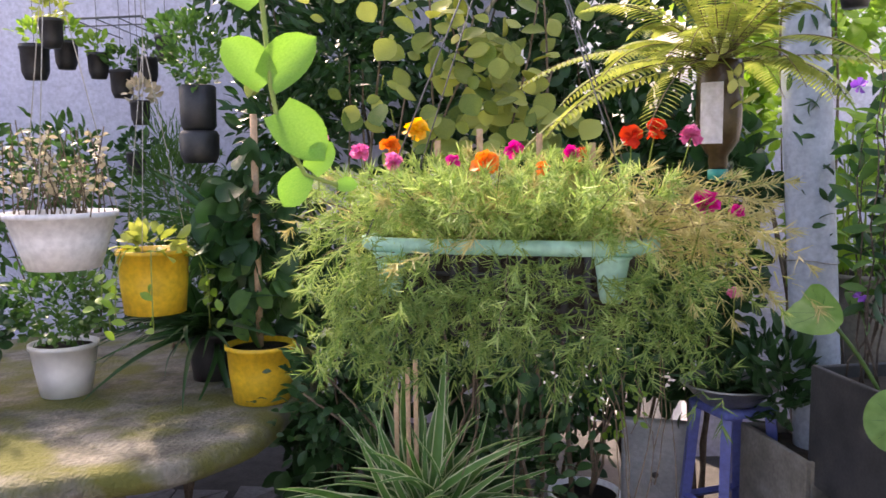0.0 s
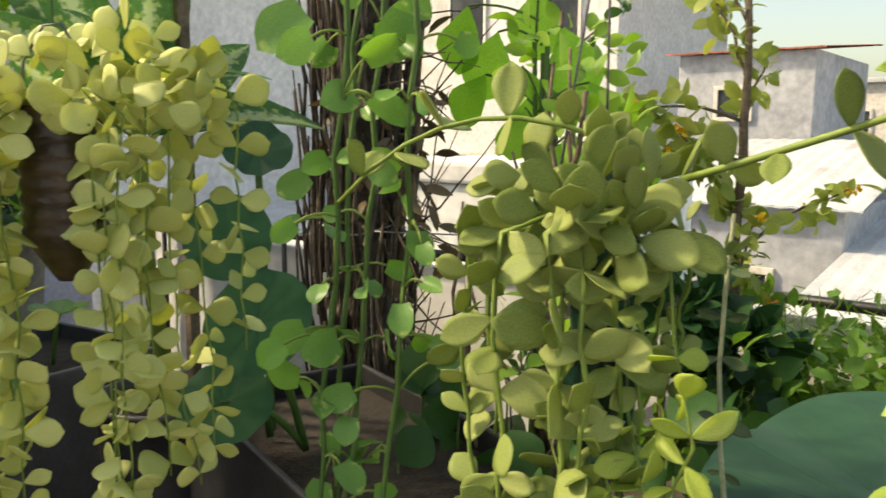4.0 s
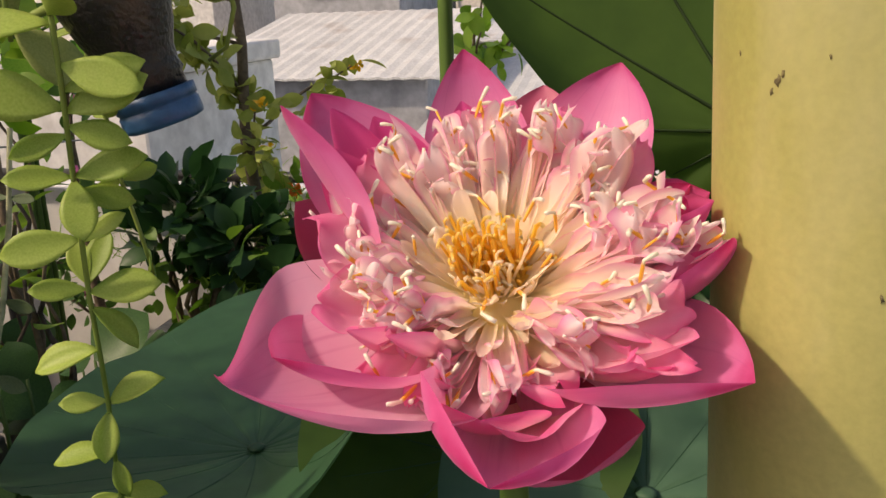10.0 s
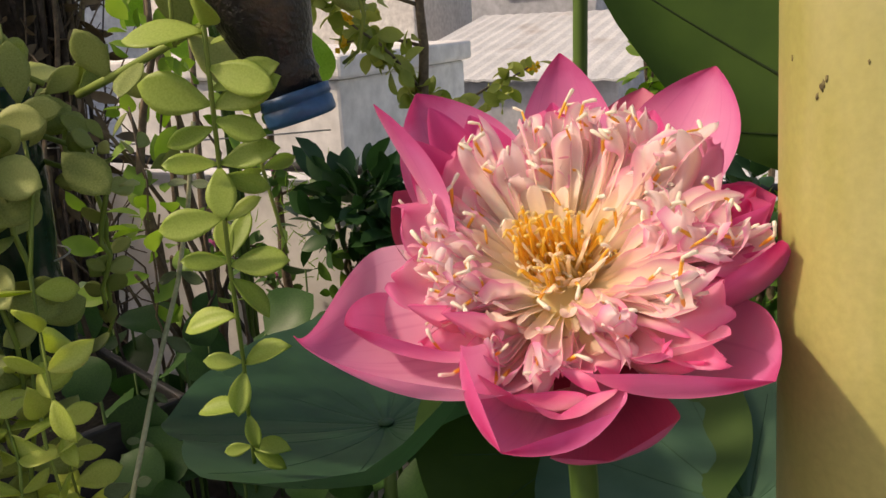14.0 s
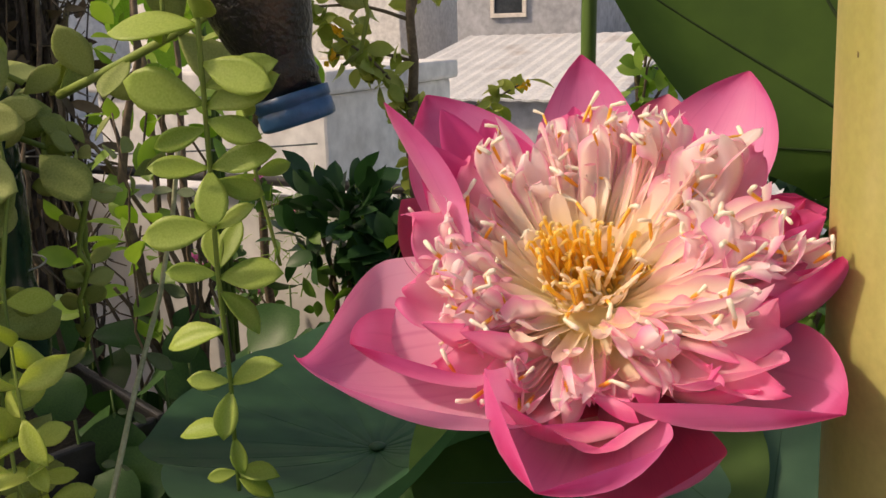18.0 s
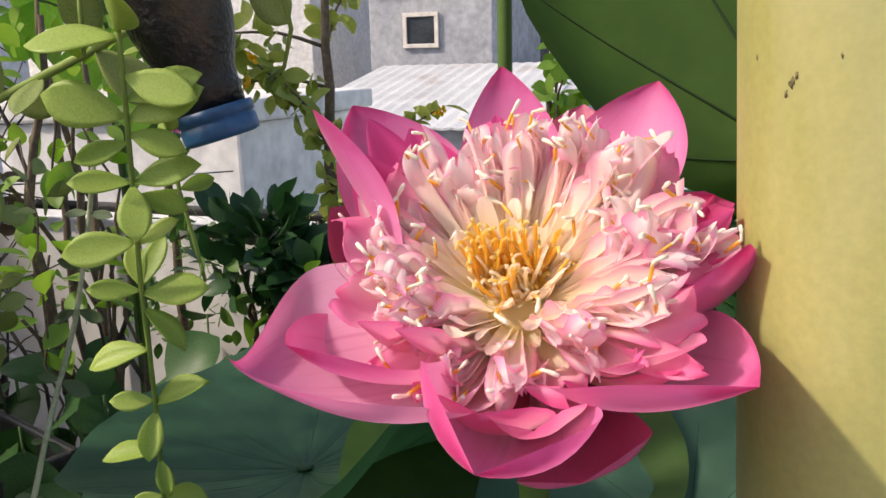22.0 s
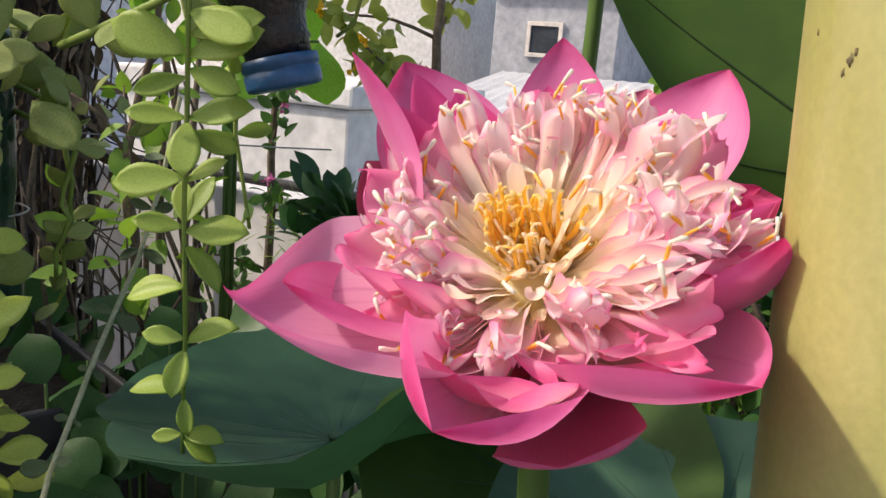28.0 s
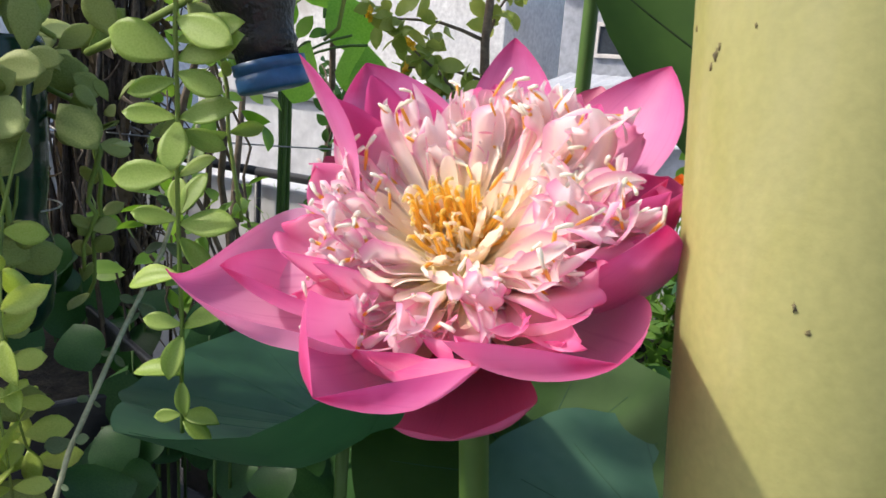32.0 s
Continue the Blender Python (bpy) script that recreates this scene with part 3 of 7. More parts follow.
solo("wall_north", block((-4.0, 4.3, -0.25), (0.35, 4.45, 2.9), 0.01), M_LAV, "lavender painted masonry wall behind the garden", "wall", "structure")
solo("wall_low", block((1.15, 3.75, -0.25), (2.28, 3.87, 1.72), 0.008), M_LAV, "low pale lavender masonry wall", "wall", "structure")
solo("wall_west", block((-4.15, -3.0, -0.25), (-4.0, 4.45, 1.3), 0.01), M_LAV, "lavender painted masonry wall", "wall", "structure")
solo("wall_south", block((-4.15, -3.15, -0.25), (2.9, -3.0, 1.1), 0.01), M_LAV, "lavender painted masonry wall", "wall", "structure")
solo("parapet", block((2.62, -3.0, -0.25), (2.9, 3.75, 0.88), 0.01), M_WHITE, "white rendered parapet of the roof terrace", "parapet", "structure")
solo("terrace_body", block((-4.15, -3.15, -7.0), (2.9, 4.45, -0.26), 0.0), M_WHITE, "white rendered house below the terrace", "wall", "structure")


def corrugated(a, b, rise, step=0.16, depth=0.012):
    """A ribbed sheet over the rectangle a, b; it climbs by rise towards +x."""
    n = int((b[1] - a[1]) / step * 2)
    vs, fs = [], []
    for i in range(n + 1):
        y = a[1] + (b[1] - a[1]) * i / n
        z = a[2] + (depth if i % 2 else 0)
        vs += [(a[0], y, z), (b[0], y, z + rise), (a[0], y, z - 0.02), (b[0], y, z + rise - 0.02)]
    for i in range(n):
        k = 4 * i
        fs += [(k, k + 1, k + 5, k + 4), (k + 2, k + 6, k + 7, k + 3), (k, k + 4, k + 6, k + 2), (k + 1, k + 3, k + 7, k + 5)]
    return np.array(vs), fs


def house(label, a, b, wall, roof, windows=(), rise=0.0, rib=True, eave=0.15):
    """A neighbouring house: walls, a roof sheet and windows with frames on the face towards the terrace (low x)."""
    h = thing("neighbour_house", ((a[0] + b[0]) / 2, (a[1] + b[1]) / 2, a[2]), label, "house")
    part("wall", block(a, b, 0.02), wall, h, smooth=False)
    if rib:
        part("roof", corrugated((a[0] - eave, a[1] - eave, b[2] + 0.01), (b[0] + eave, b[1] + eave, b[2] + 0.01), rise), roof, h, smooth=False)
    else:
        part("roof", block((a[0] - eave, a[1] - eave, b[2] + 0.002), (b[0] + eave, b[1] + eave, b[2] + 0.12), 0.02), roof, h, smooth=False)
    for y, z, w, hh in windows:
        f = part("window", join(block((a[0] - 0.05, y, z), (a[0] - 0.003, y + w, z + 0.06), 0.004), block((a[0] - 0.05, y, z + hh - 0.06), (a[0] - 0.003, y + w, z + hh), 0.004),
                                block((a[0] - 0.05, y, z + 0.062), (a[0] - 0.003, y + 0.06, z + hh - 0.062), 0.004), block((a[0] - 0.05, y + w - 0.06, z + 0.062), (a[0] - 0.003, y + w, z + hh - 0.062), 0.004)), M_CREAM, h, smooth=False)
        part("pane", block((a[0] - 0.02, y + 0.06, z + 0.06), (a[0] - 0.004, y + w - 0.06, z + hh - 0.06), 0), M_GLASS, f, smooth=False)
    return h


house("tall white house with small windows", (13.0, 6.5, -7.0), (18.0, 13.5, 6.0), M_WHITE, M_RED, [(7.2, 2.9, 0.9, 1.2), (9.2, 2.9, 0.9, 1.2), (11.2, 2.9, 0.9, 1.2), (7.2, -0.2, 0.9, 1.2), (9.2, -0.2, 0.9, 1.2)], rib=False)
house("cream house with a flat roof", (22.0, -2.0, -7.0), (26.0, 6.2, 2.6), M_CREAM, M_ROOF, [(-1.2, 0.9, 0.8, 1.1), (0.6, 0.9, 0.8, 1.1), (2.4, 0.9, 0.8, 1.1), (4.4, 0.9, 0.8, 1.1)], rib=False)
house("grey house with a window under a metal roof", (12.0, 3.1, -7.0), (15.0, 5.0, 2.5), M_GREY, M_RED, [(3.9, 1.55, 0.55, 0.5)], rise=0.3)
house("long low house with a white metal roof", (7.7, 1.65, -7.0), (10.4, 4.0, 0.75), M_GREY, M_ROOF, [(2.2, -0.2, 0.4, 0.4)], rise=0.55)
house("low house with a rusty roof", (11.0, -2.5, -7.0), (14.0, 2.6, 0.9), M_GREY, M_ROOF, [(0.2, 0.2, 0.5, 0.4), (1.4, 0.2, 0.5, 0.4)], rise=0.35)
house("low house with a white metal roof", (6.2, -2.5, -7.0), (11.5, 1.5, 0.15), M_GREY, M_ROOF, [(-0.8, -0.75, 0.5, 0.4), (0.4, -0.75, 0.5, 0.4)], rise=0.75)
house("low house with a pale green roof", (4.6, -3.0, -7.0), (6.0, 1.9, -0.05), M_WHITE, M_MINT, [], rise=0.1, rib=False)
house("white rendered roof structure", (3.95, 2.05, -7.0), (5.4, 3.6, 1.08), M_WHITE, M_WHITE, [], rib=False, eave=0.04)
house("white house with a low roof", (5.6, 4.2, -7.0), (10.5, 9.5, 0.3), M_WHITE, M_ROOF, [(5.0, -0.8, 0.7, 0.6), (7.0, -0.8, 0.7, 0.6)], rise=0.3)
house("white house behind the low garden wall", (2.6, 8.5, -7.0), (9.0, 13.0, 4.6), M_WHITE, M_ROOF, [], rib=False)
house("white house to the north", (-8.0, 9.0, -7.0), (1.8, 13.0, 3.4), M_WHITE, M_RED, [], rib=False)

# ---- the lotus by the post ----
post = thing("post", (0.939, -0.332, -0.005), "round pipe post painted cream yellow beside the lotus flower", "post")
r2 = random.Random(5)
PR = 0.056


def on_post(ang, z, out=0.0):
    """A place on the post's skin, and the way out from it: the post leans a little."""
    n = Vector((math.cos(ang), math.sin(ang), 0))
    return Vector((0.939 - 0.0664 * z, -0.332 + 0.0510 * z, z)) + n * (PR + out), n


for ang, z, s in ((2.34, 1.344, 0.0016), (2.37, 1.347, 0.0011), (2.30, 1.341, 0.0012), (2.05, 1.352, 0.0007), (2.62, 1.352, 0.0006), (2.50, 1.12, 0.0008), (2.95, 1.28, 0.0012), (3.02, 1.274, 0.0010)):
    pc, pn = on_post(ang, z, 0.0002)
    ring = [pc + Vector((-pn.y, pn.x, 0)) * (s * r2.uniform(0.3, 1.2) * math.cos(k)) + Vector((0, 0, s * r2.uniform(0.5, 2.2) * math.sin(k))) for k in np.linspace(0, 5.7, 9)]
    ring = [q - pn * 0.0012 for q in ring] + [pc + (q - pc) * 0.7 + pn * 0.0003 for q in ring]
    part("paint_chip", (np.array([tuple(q) for q in ring]), [tuple(range(9, 18))] + [(k, (k + 1) % 9, 9 + (k + 1) % 9, 9 + k) for k in range(9)], None), M_CHIP, post)
for k in range(60):
    pc, pn = on_post(r2.uniform(2.0, 3.0), 1.02 + 0.22 * r2.random() ** 1.5, -0.0004)
    part("paint_drip", lathe([(0.0001, -0.0022), (0.0005, -0.0015), (0.0006, -0.0005), (0.0004, 0.001), (0.0001, 0.0022)], tuple(pc), 6), M_POST, post)
part("pipe", tube([(0.939 - 0.0664 * z, -0.332 + 0.0510 * z, z) for z in (-0.005, 0.6, 1.1, 1.4, 1.8, 2.6)], PR, 72), M_POST, post)

FB = Vector((0.844, -0.132, 1.244))          # where the petals meet
FN = Vector((-0.46, 0.03, 0.88)).normalized()  # the flower's axis
flower = thing("lotus_flower", FB, "many-petalled pink lotus flower in full bloom with pale cream centre", "flower")


def broad_width(u, peak=0.46):
    """A broad rounded petal with a drawn-out tip."""
    if u < peak:
        return (1 - (1 - u / peak) ** 2) ** 0.6
    x = (u - peak) / (1 - peak)
    if peak > 0.64:
        return max(0.0, 1 - x ** 2.6) ** 0.55
    return max(0.0, 1 - x ** (2.1 if peak > 0.4 else 1.4)) ** (0.88 if peak > 0.4 else 1.9)


def petal(tip, width, lift=0.3, cup=0.5, back=0.2, rows=14, cols=6, start=0.012, side=0.0, base=FB, twist=0.0, ruffle=0.0, seed=0, peak=0.46, roll=0.0):
    """A petal from the flower's base to tip: it goes out flat first (lift: how much it keeps low), is cupped towards the axis, and ends in a point."""
    tip = Vector(tip)
    d = tip - base
    flat = d - FN * d.dot(FN)
    p0 = base + flat.normalized() * start
    p1 = base + flat * (0.62 + back) + FN * (d.dot(FN) * (0.5 - lift))
    vs, fs, uv = [], [], []
    w = 2 * cols + 1
    r = random.Random(seed)
    ph = r.uniform(0, 6)
    for i in range(rows + 1):
        u = i / rows
        c = p0 * (1 - u) ** 2 + p1 * 2 * u * (1 - u) + tip * u * u
        t = ((p1 - p0) * (1 - u) + (tip - p1) * u).normalized()
        n0 = (FN - t * FN.dot(t)).normalized()
        x = t.cross(n0).normalized()
        q = Matrix.Rotation(radians(twist * u + roll * min(1.0, u * 2.5)), 3, t)
        n0, x = q @ n0, q @ x
        h = width * 0.5 * broad_width(u, peak) + 0.0006
        for j in range(w):
            v = j / cols - 1
            a = v * (0.4 + cup)
            k = math.sin(a) / max(0.2, (0.4 + cup)) * 1.02
            off = (1 - math.cos(a)) * h * 1.1
            q = c + x * (h * k) + n0 * off + x * (side * h * math.sin(math.pi * u))
            if ruffle:
                q += n0 * (ruffle * h * math.sin(7 * u + 5 * v + ph) * (abs(v) ** 1.5) * u)
            vs.append(q)
            uv.append((u, 0.5 + 0.5 * v))
    for i in range(rows):
        for j in range(w - 1):
            a = i * w + j
            fs.append((a, a + 1, a + w + 1, a + w))
    return np.array([tuple(v) for v in vs]), fs, np.array(uv)


OUTER = [  # tip, width, how low it keeps, cup, belly, skin, where it is widest, roll, side bulge
    ((0.915, -0.104, 1.350), 0.052, 0.30, 0.35, 0.15, P_OUT, 0.50, 0, 0),
    ((0.928, -0.174, 1.342), 0.060, 0.30, 0.40, 0.15, P_OUT, 0.54, 0, 0),
    ((0.886, -0.041, 1.334), 0.064, 0.25, 0.45, 0.15, P_OUT, 0.54, 0, 0),
    ((0.826, -0.053, 1.336), 0.060, 0.35, 0.45, 0.25, P_OUT, 0.53, 0, 0),
    ((0.859, -0.041, 1.291), 0.050, 0.35, 0.45, 0.25, P_SHADE, 0.54, 0, 0),
    ((0.761, -0.051, 1.257), 0.136, 0.10, 0.45, 0.366, P_OUT, 0.385, 11.5, -0.087),
    ((0.773, -0.066, 1.259), 0.079, 0.40, 0.44, 0.213, P_OUT, 0.558, 21.8, 0.0),
    ((0.734, -0.146, 1.243), 0.071, 0.52, 0.80, 0.061, P_OUT, 0.80, -19.3, 0.081),
    ((0.776, -0.168, 1.222), 0.048, 0.27, 0.33, 0.376, P_SHADE, 0.752, 1.0, -0.211),
    ((0.774, -0.218, 1.261), 0.079, 0.635, 0.59, 0.0, P_OUT, 0.534, -15.0, 0.037),
    ((0.816, -0.214, 1.293), 0.044, 0.47, 0.30, 0.296, P_OUT, 0.45, -46.0, 0.25),
    ((0.852, -0.209, 1.300), 0.064, 0.79, 0.67, 0.245, P_DEEP, 0.661, -16.0, 0.02),
    ((0.834, -0.209, 1.301), 0.038, 0.55, 0.90, 0.20, P_DEEP, 0.66, -20.0, 0.0),
    ((0.852, -0.202, 1.303), 0.036, 0.45, 0.90, 0.20, P_OUT, 0.66, 0, 0),
    ((0.824, -0.209, 1.287), 0.034, 0.50, 1.00, 0.12, P_OUT, 0.60, -30.0, 0.0),
    ((0.941, -0.138, 1.331), 0.050, 0.30, 0.35, 0.15, P_SHADE, 0.54, 0, 0),
    ((0.895, -0.107, 1.329), 0.032, 0.25, 0.50, 0.10, P_DEEP, 0.62, 0, 0),
    ((0.912, -0.150, 1.324), 0.036, 0.25, 0.45, 0.10, P_DEEP, 0.60, 0, 0),
    ((0.872, -0.055, 1.329), 0.030, 0.25, 0.50, 0.12, P_DEEP, 0.60, 0, 0),
    ((0.884, -0.070, 1.324), 0.034, 0.25, 0.50, 0.12, P_DEEP, 0.62, 0, 0),
    ((0.848, -0.056, 1.318), 0.036, 0.25, 0.55, 0.15, P_DEEP, 0.62, 0, 0),
    ((0.778, -0.091, 1.268), 0.030, 0.34, 0.90, 0.099, P_TONG, 0.411, 26.0, 0.40),
    ((0.780, -0.104, 1.266), 0.028, 0.40, 0.90, 0.06, P_TONG, 0.62, 10, 0),
    ((0.764, -0.138, 1.247), 0.050, 0.90, 0.45, 0.160, P_TONG, 0.795, -10.0, 0.25),
    ((0.757, -0.157, 1.247), 0.038, 0.60, 0.60, 0.093, P_TONG, 0.709, 2.7, -0.134),
    ((0.788, -0.196, 1.258), 0.021, 0.578, 0.79, 0.094, P_TONG, 0.455, -19.0, 0.035),
    ((0.789, -0.203, 1.268), 0.023, 0.0, 0.48, 0.162, P_TONG, 0.60, -6.4, 0.345),
    ((0.823, -0.211, 1.280), 0.032, 0.463, 0.92, 0.012, P_TONG, 0.421, -35.0, 0.213),
]
for k, (tip, width, lift, cup, back, mat, peak, roll, side) in enumerate(OUTER):
    part("petal", petal(tip, width, lift, cup, back, rows=24, cols=8, seed=k, ruffle=0.16 if width < 0.04 else 0.06, peak=peak, roll=roll, side=side, twist=78 if k == 3 else 0), mat, flower)

AX = FN.cross(Vector((0, 1, 0))).normalized()
AY = FN.cross(AX).normalized()


r3 = random.Random(11)
IB = FB + FN * 0.014


def spoke(azimuth, elevation):
    """A direction from the flower's heart: degrees round the axis and above its plane."""
    a, e = radians(azimuth), radians(elevation)
    return (AX * math.cos(a) + AY * math.sin(a)) * math.cos(e) + FN * math.sin(e)


def frill(az, el, length, width, cup, ruffle, curl, twist, bend, claw, seed, rows=16, cols=4, start=0.003, taper=0.16):
    """An inner petal: a narrow gutter that leaves the heart, widens and ends in a blunt, waved tip that curls. Gives its mesh, its tip and the tip's direction."""
    r = random.Random(seed)
    ph, ph2 = r.uniform(0, 6), r.uniform(0, 6)
    c = IB + spoke(az, el) * start
    vs, fs, uv = [], [], []
    w = 2 * cols + 1
    last = 0.0
    for i in range(rows + 1):
        u = 1 - (1 - i / rows) ** 1.7
        e = el - bend * 0.5 + bend * u + curl * max(0.0, u - 0.78) / 0.22
        t = spoke(az + twist * 0.15 * u * u, min(e, 150))
        c = c + t * (length * (u - last))
        last = u
        n0 = spoke(az + twist * 0.15 * u * u, min(e, 150) + 90)
        x = t.cross(n0).normalized()
        q3 = Matrix.Rotation(radians(twist * u), 3, t)
        n0, x = q3 @ n0, q3 @ x
        k = min(1.0, u / 0.72)
        k = claw + (1 - claw) * k * k * (3 - 2 * k)
        h = width * 0.5 * k * max(0.02, 1 - max(0.0, (u - 1 + taper) / taper) ** (3.0 if taper < 0.2 else 2.0)) ** (0.5 if taper < 0.2 else 0.6) + 0.0003
        g = cup * (1 - 0.35 * u)
        for j in range(w):
            v = j / cols - 1
            a = v * g
            q = c + x * (h * math.sin(a) / g) + n0 * ((1 - math.cos(a)) / g * h)
            q += n0 * (ruffle * width * 0.5 * u * u * abs(v) ** 1.4 * (math.sin(6.0 * u + 2.2 * v + ph) + 0.5 * u * u * math.sin(17.0 * u + 3.0 * v + ph2)))
            q += t * (ruffle * min(width, 0.02) * 0.22 * u ** 4 * math.sin(5.0 * v + ph2))
            vs.append(q)
            uv.append((u, 0.5 + 0.5 * v))
    for i in range(rows):
        for j in range(w - 1):
            a = i * w + j
            fs.append((a, a + 1, a + w + 1, a + w))
    return (np.array([tuple(v) for v in vs]), fs, np.array(uv)), Vector(vs[len(vs) - cols - 1]), t, n0


def anther(tip, t, up, r):
    """The orange strip and hooked cream knob that some inner petals carry at the tip."""
    side = (t + up * r.uniform(-0.6, 1.2) + t.cross(up) * r.uniform(-0.8, 0.8)).normalized()
    hook = (side * 0.2 + up * r.uniform(-0.8, 1.2) + t.cross(up) * r.uniform(-1.3, 1.3)).normalized()
    s = r.uniform(0.75, 1.15)
    p = tip - t * 0.008 + up * 0.0016
    pts = [p, p + side * 0.003 * s, p + side * 0.006 * s, p + side * 0.0078 * s]
    e = pts[-1]
    pts += [e + side * 0.0012 * s, e + (side + hook) * 0.0014 * s, e + side * 0.0018 * s + hook * 0.0034 * s, e + side * 0.0018 * s + hook * 0.0052 * s]
    thick = 0.00072 * s
    g = tube(pts, thick, 6)
    v = np.array(g[0])
    c = np.array([tuple(q) for q in pts])
    for q, f in ((0, 0.5), (4, 0.85), (6, 1.3), (7, 1.0)):
        v[q * 6:q * 6 + 6] = c[q] + (v[q * 6:q * 6 + 6] - c[q]) * f
    return v, g[1], g[2]


# clusters of inner petals: azimuth, elevation, length, count, spread of both, widths, skin, share with a knob
CLUSTERS = [
    (188, 31, 0.081, 20, 10, 9, 0.008, 0.015, P_IN, 0.8),
    (160, 30, 0.078, 16, 9, 9, 0.008, 0.015, P_IN, 0.8),
    (132, 31, 0.084, 14, 8, 8, 0.010, 0.022, P_IN, 0.7),
    (109, 32, 0.078, 16, 8, 8, 0.008, 0.015, P_IN, 0.8),
    (91, 29, 0.084, 20, 7, 8, 0.008, 0.014, P_IN2, 0.8),
    (68, 29, 0.073, 13, 8, 7, 0.009, 0.017, P_IN, 0.6),
    (50, 25, 0.062, 13, 8, 7, 0.008, 0.015, P_IN2, 0.8),
    (56, 19, 0.080, 4, 9, 5, 0.016, 0.022, P_TONG, 0.3),
    (15, 15, 0.058, 10, 9, 6, 0.009, 0.015, P_IN2, 0.4),
    (-14, 15, 0.054, 9, 8, 6, 0.009, 0.015, P_IN2, 0.4),
    (-28, 16, 0.066, 3, 9, 4, 0.016, 0.022, P_TONG, 0.3),
    (-42, 31, 0.059, 17, 10, 9, 0.008, 0.015, P_IN2, 0.8),
    (-74, 30, 0.067, 13, 10, 9, 0.010, 0.018, P_IN, 0.6),
    (-106, 29, 0.075, 19, 10, 9, 0.008, 0.015, P_IN, 0.8),
    (-136, 30, 0.080, 19, 10, 9, 0.008, 0.015, P_IN, 0.8),
    (-162, 31, 0.081, 16, 9, 9, 0.008, 0.015, P_IN, 0.8),
]
for az, el, length, count, saz, sel, wmin, wmax, skin, share in CLUSTERS:
    for k in range(count):
        f = r3.uniform(0.66, 1.06)
        tong = skin is P_TONG
        g, tip, t, up = frill(az + r3.uniform(-saz, saz), el + r3.uniform(-sel, sel), length * f, r3.uniform(wmin, wmax), r3.uniform(1.0, 2.1), r3.uniform(0.2, 0.4) if tong else r3.uniform(0.5, 1.1),
                              r3.choice((-70, -25, 15, 50, 95)) * r3.uniform(0.6, 1.2), r3.uniform(-55, 55), r3.uniform(-6, 22), r3.uniform(0.30, 0.46), r3.randrange(9999), rows=20, cols=6 if tong else 4, taper=0.36 if tong else 0.18)
        p = part("inner_petal", g, skin, flower)
        if r3.random() < share:
            part("stamen", anther(tip, t, up, r3), P_STAM, p)
# broad frilled petals under the clusters
for az, el, length, width, ruf, skin in ((30, 12, 0.060, 0.032, 0.25, P_TONG), (72, 20, 0.080, 0.040, 0.2, P_TONG), (96, 21, 0.082, 0.044, 0.20, P_TONG), (-62, 24, 0.074, 0.044, 0.20, P_TONG), (-95, 26, 0.080, 0.046, 0.20, P_TONG),
                                    (-130, 26, 0.086, 0.046, 0.15, P_TONG), (-165, 26, 0.088, 0.044, 0.15, P_TONG), (165, 24, 0.090, 0.046, 0.15, P_TONG), (135, 24, 0.088, 0.046, 0.15, P_TONG)):
    g, tip, t, up = frill(az, el, length * 0.95, width * 0.9, 0.8, ruf * 1.8, r3.uniform(5, 40), r3.uniform(-10, 10), 8, 0.30, r3.randrange(9999), rows=26, cols=9, taper=0.34)
    part("inner_petal", g, skin, flower)
tiltm = Matrix.Translation(IB + spoke(190, 12) * 0.011) @ Vector((0, 0, 1)).rotation_difference(FN).to_matrix().to_4x4()
part("heart", moved(lathe([(0.001, 0.017), (0.006, 0.0165), (0.010, 0.014), (0.013, 0.008), (0.014, -0.003)], (0, 0, 0), 24), tiltm), P_GOLD, flower)
part("heart_base", moved(lathe([(0.001, 0.009), (0.006, 0.0085), (0.011, 0.006), (0.015, 0.001), (0.016, -0.006)], (0, 0, 0), 24), Matrix.Translation(IB + spoke(0, 10) * 0.006 + FN * 0.005) @ Vector((0, 0, 1)).rotation_difference(FN).to_matrix().to_4x4()), P_CREAM, flower)
# short cream straps round the heart
for k in range(40):
    az = 360 * (k + r3.uniform(-0.4, 0.4)) / 40
    g, tip, t, up = frill(az, r3.uniform(40, 64), r3.uniform(0.022, 0.046) * (1.0 if 60 < az < 300 else 0.6), r3.uniform(0.004, 0.009), r3.uniform(0.7, 1.4), 0.2, r3.uniform(-30, 30), r3.uniform(-25, 25), r3.uniform(0, 18), 0.4, r3.randrange(9999), rows=12, cols=3)
    p = part("inner_petal", g, P_CREAM, flower)
    if k % 3 == 0:
        part("stamen", anther(tip, t, up, r3), P_STAM, p)


def golden(az, el, length, r):
    """One golden stamen of the tuft: a flat orange thread with a hooked cream end."""
    d = spoke(az, el)
    p0 = IB + FN * 0.006 + spoke(az, 10) * r.uniform(0.001, 0.014)
    p2 = IB + FN * 0.004 + d * length
    side = (spoke(az + 90, 0) * r.uniform(-1, 1) + FN * r.uniform(-0.6, 0.6) + d * 0.5).normalized()
    pts = [p0, p0.lerp(p2, 0.4) + FN * 0.002, p0.lerp(p2, 0.75), p2, p2 + d * 0.001 + side * 0.0012, p2 + side * 0.003, p2 + side * 0.0042 - d * 0.0012]
    return tube(pts, r.uniform(0.0005, 0.0009), 6)


for k in range(120):
    part("golden_stamen", golden(r3.uniform(95, 290), r3.uniform(34, 86), r3.uniform(0.016, 0.036), r3), P_GOLD, flower)
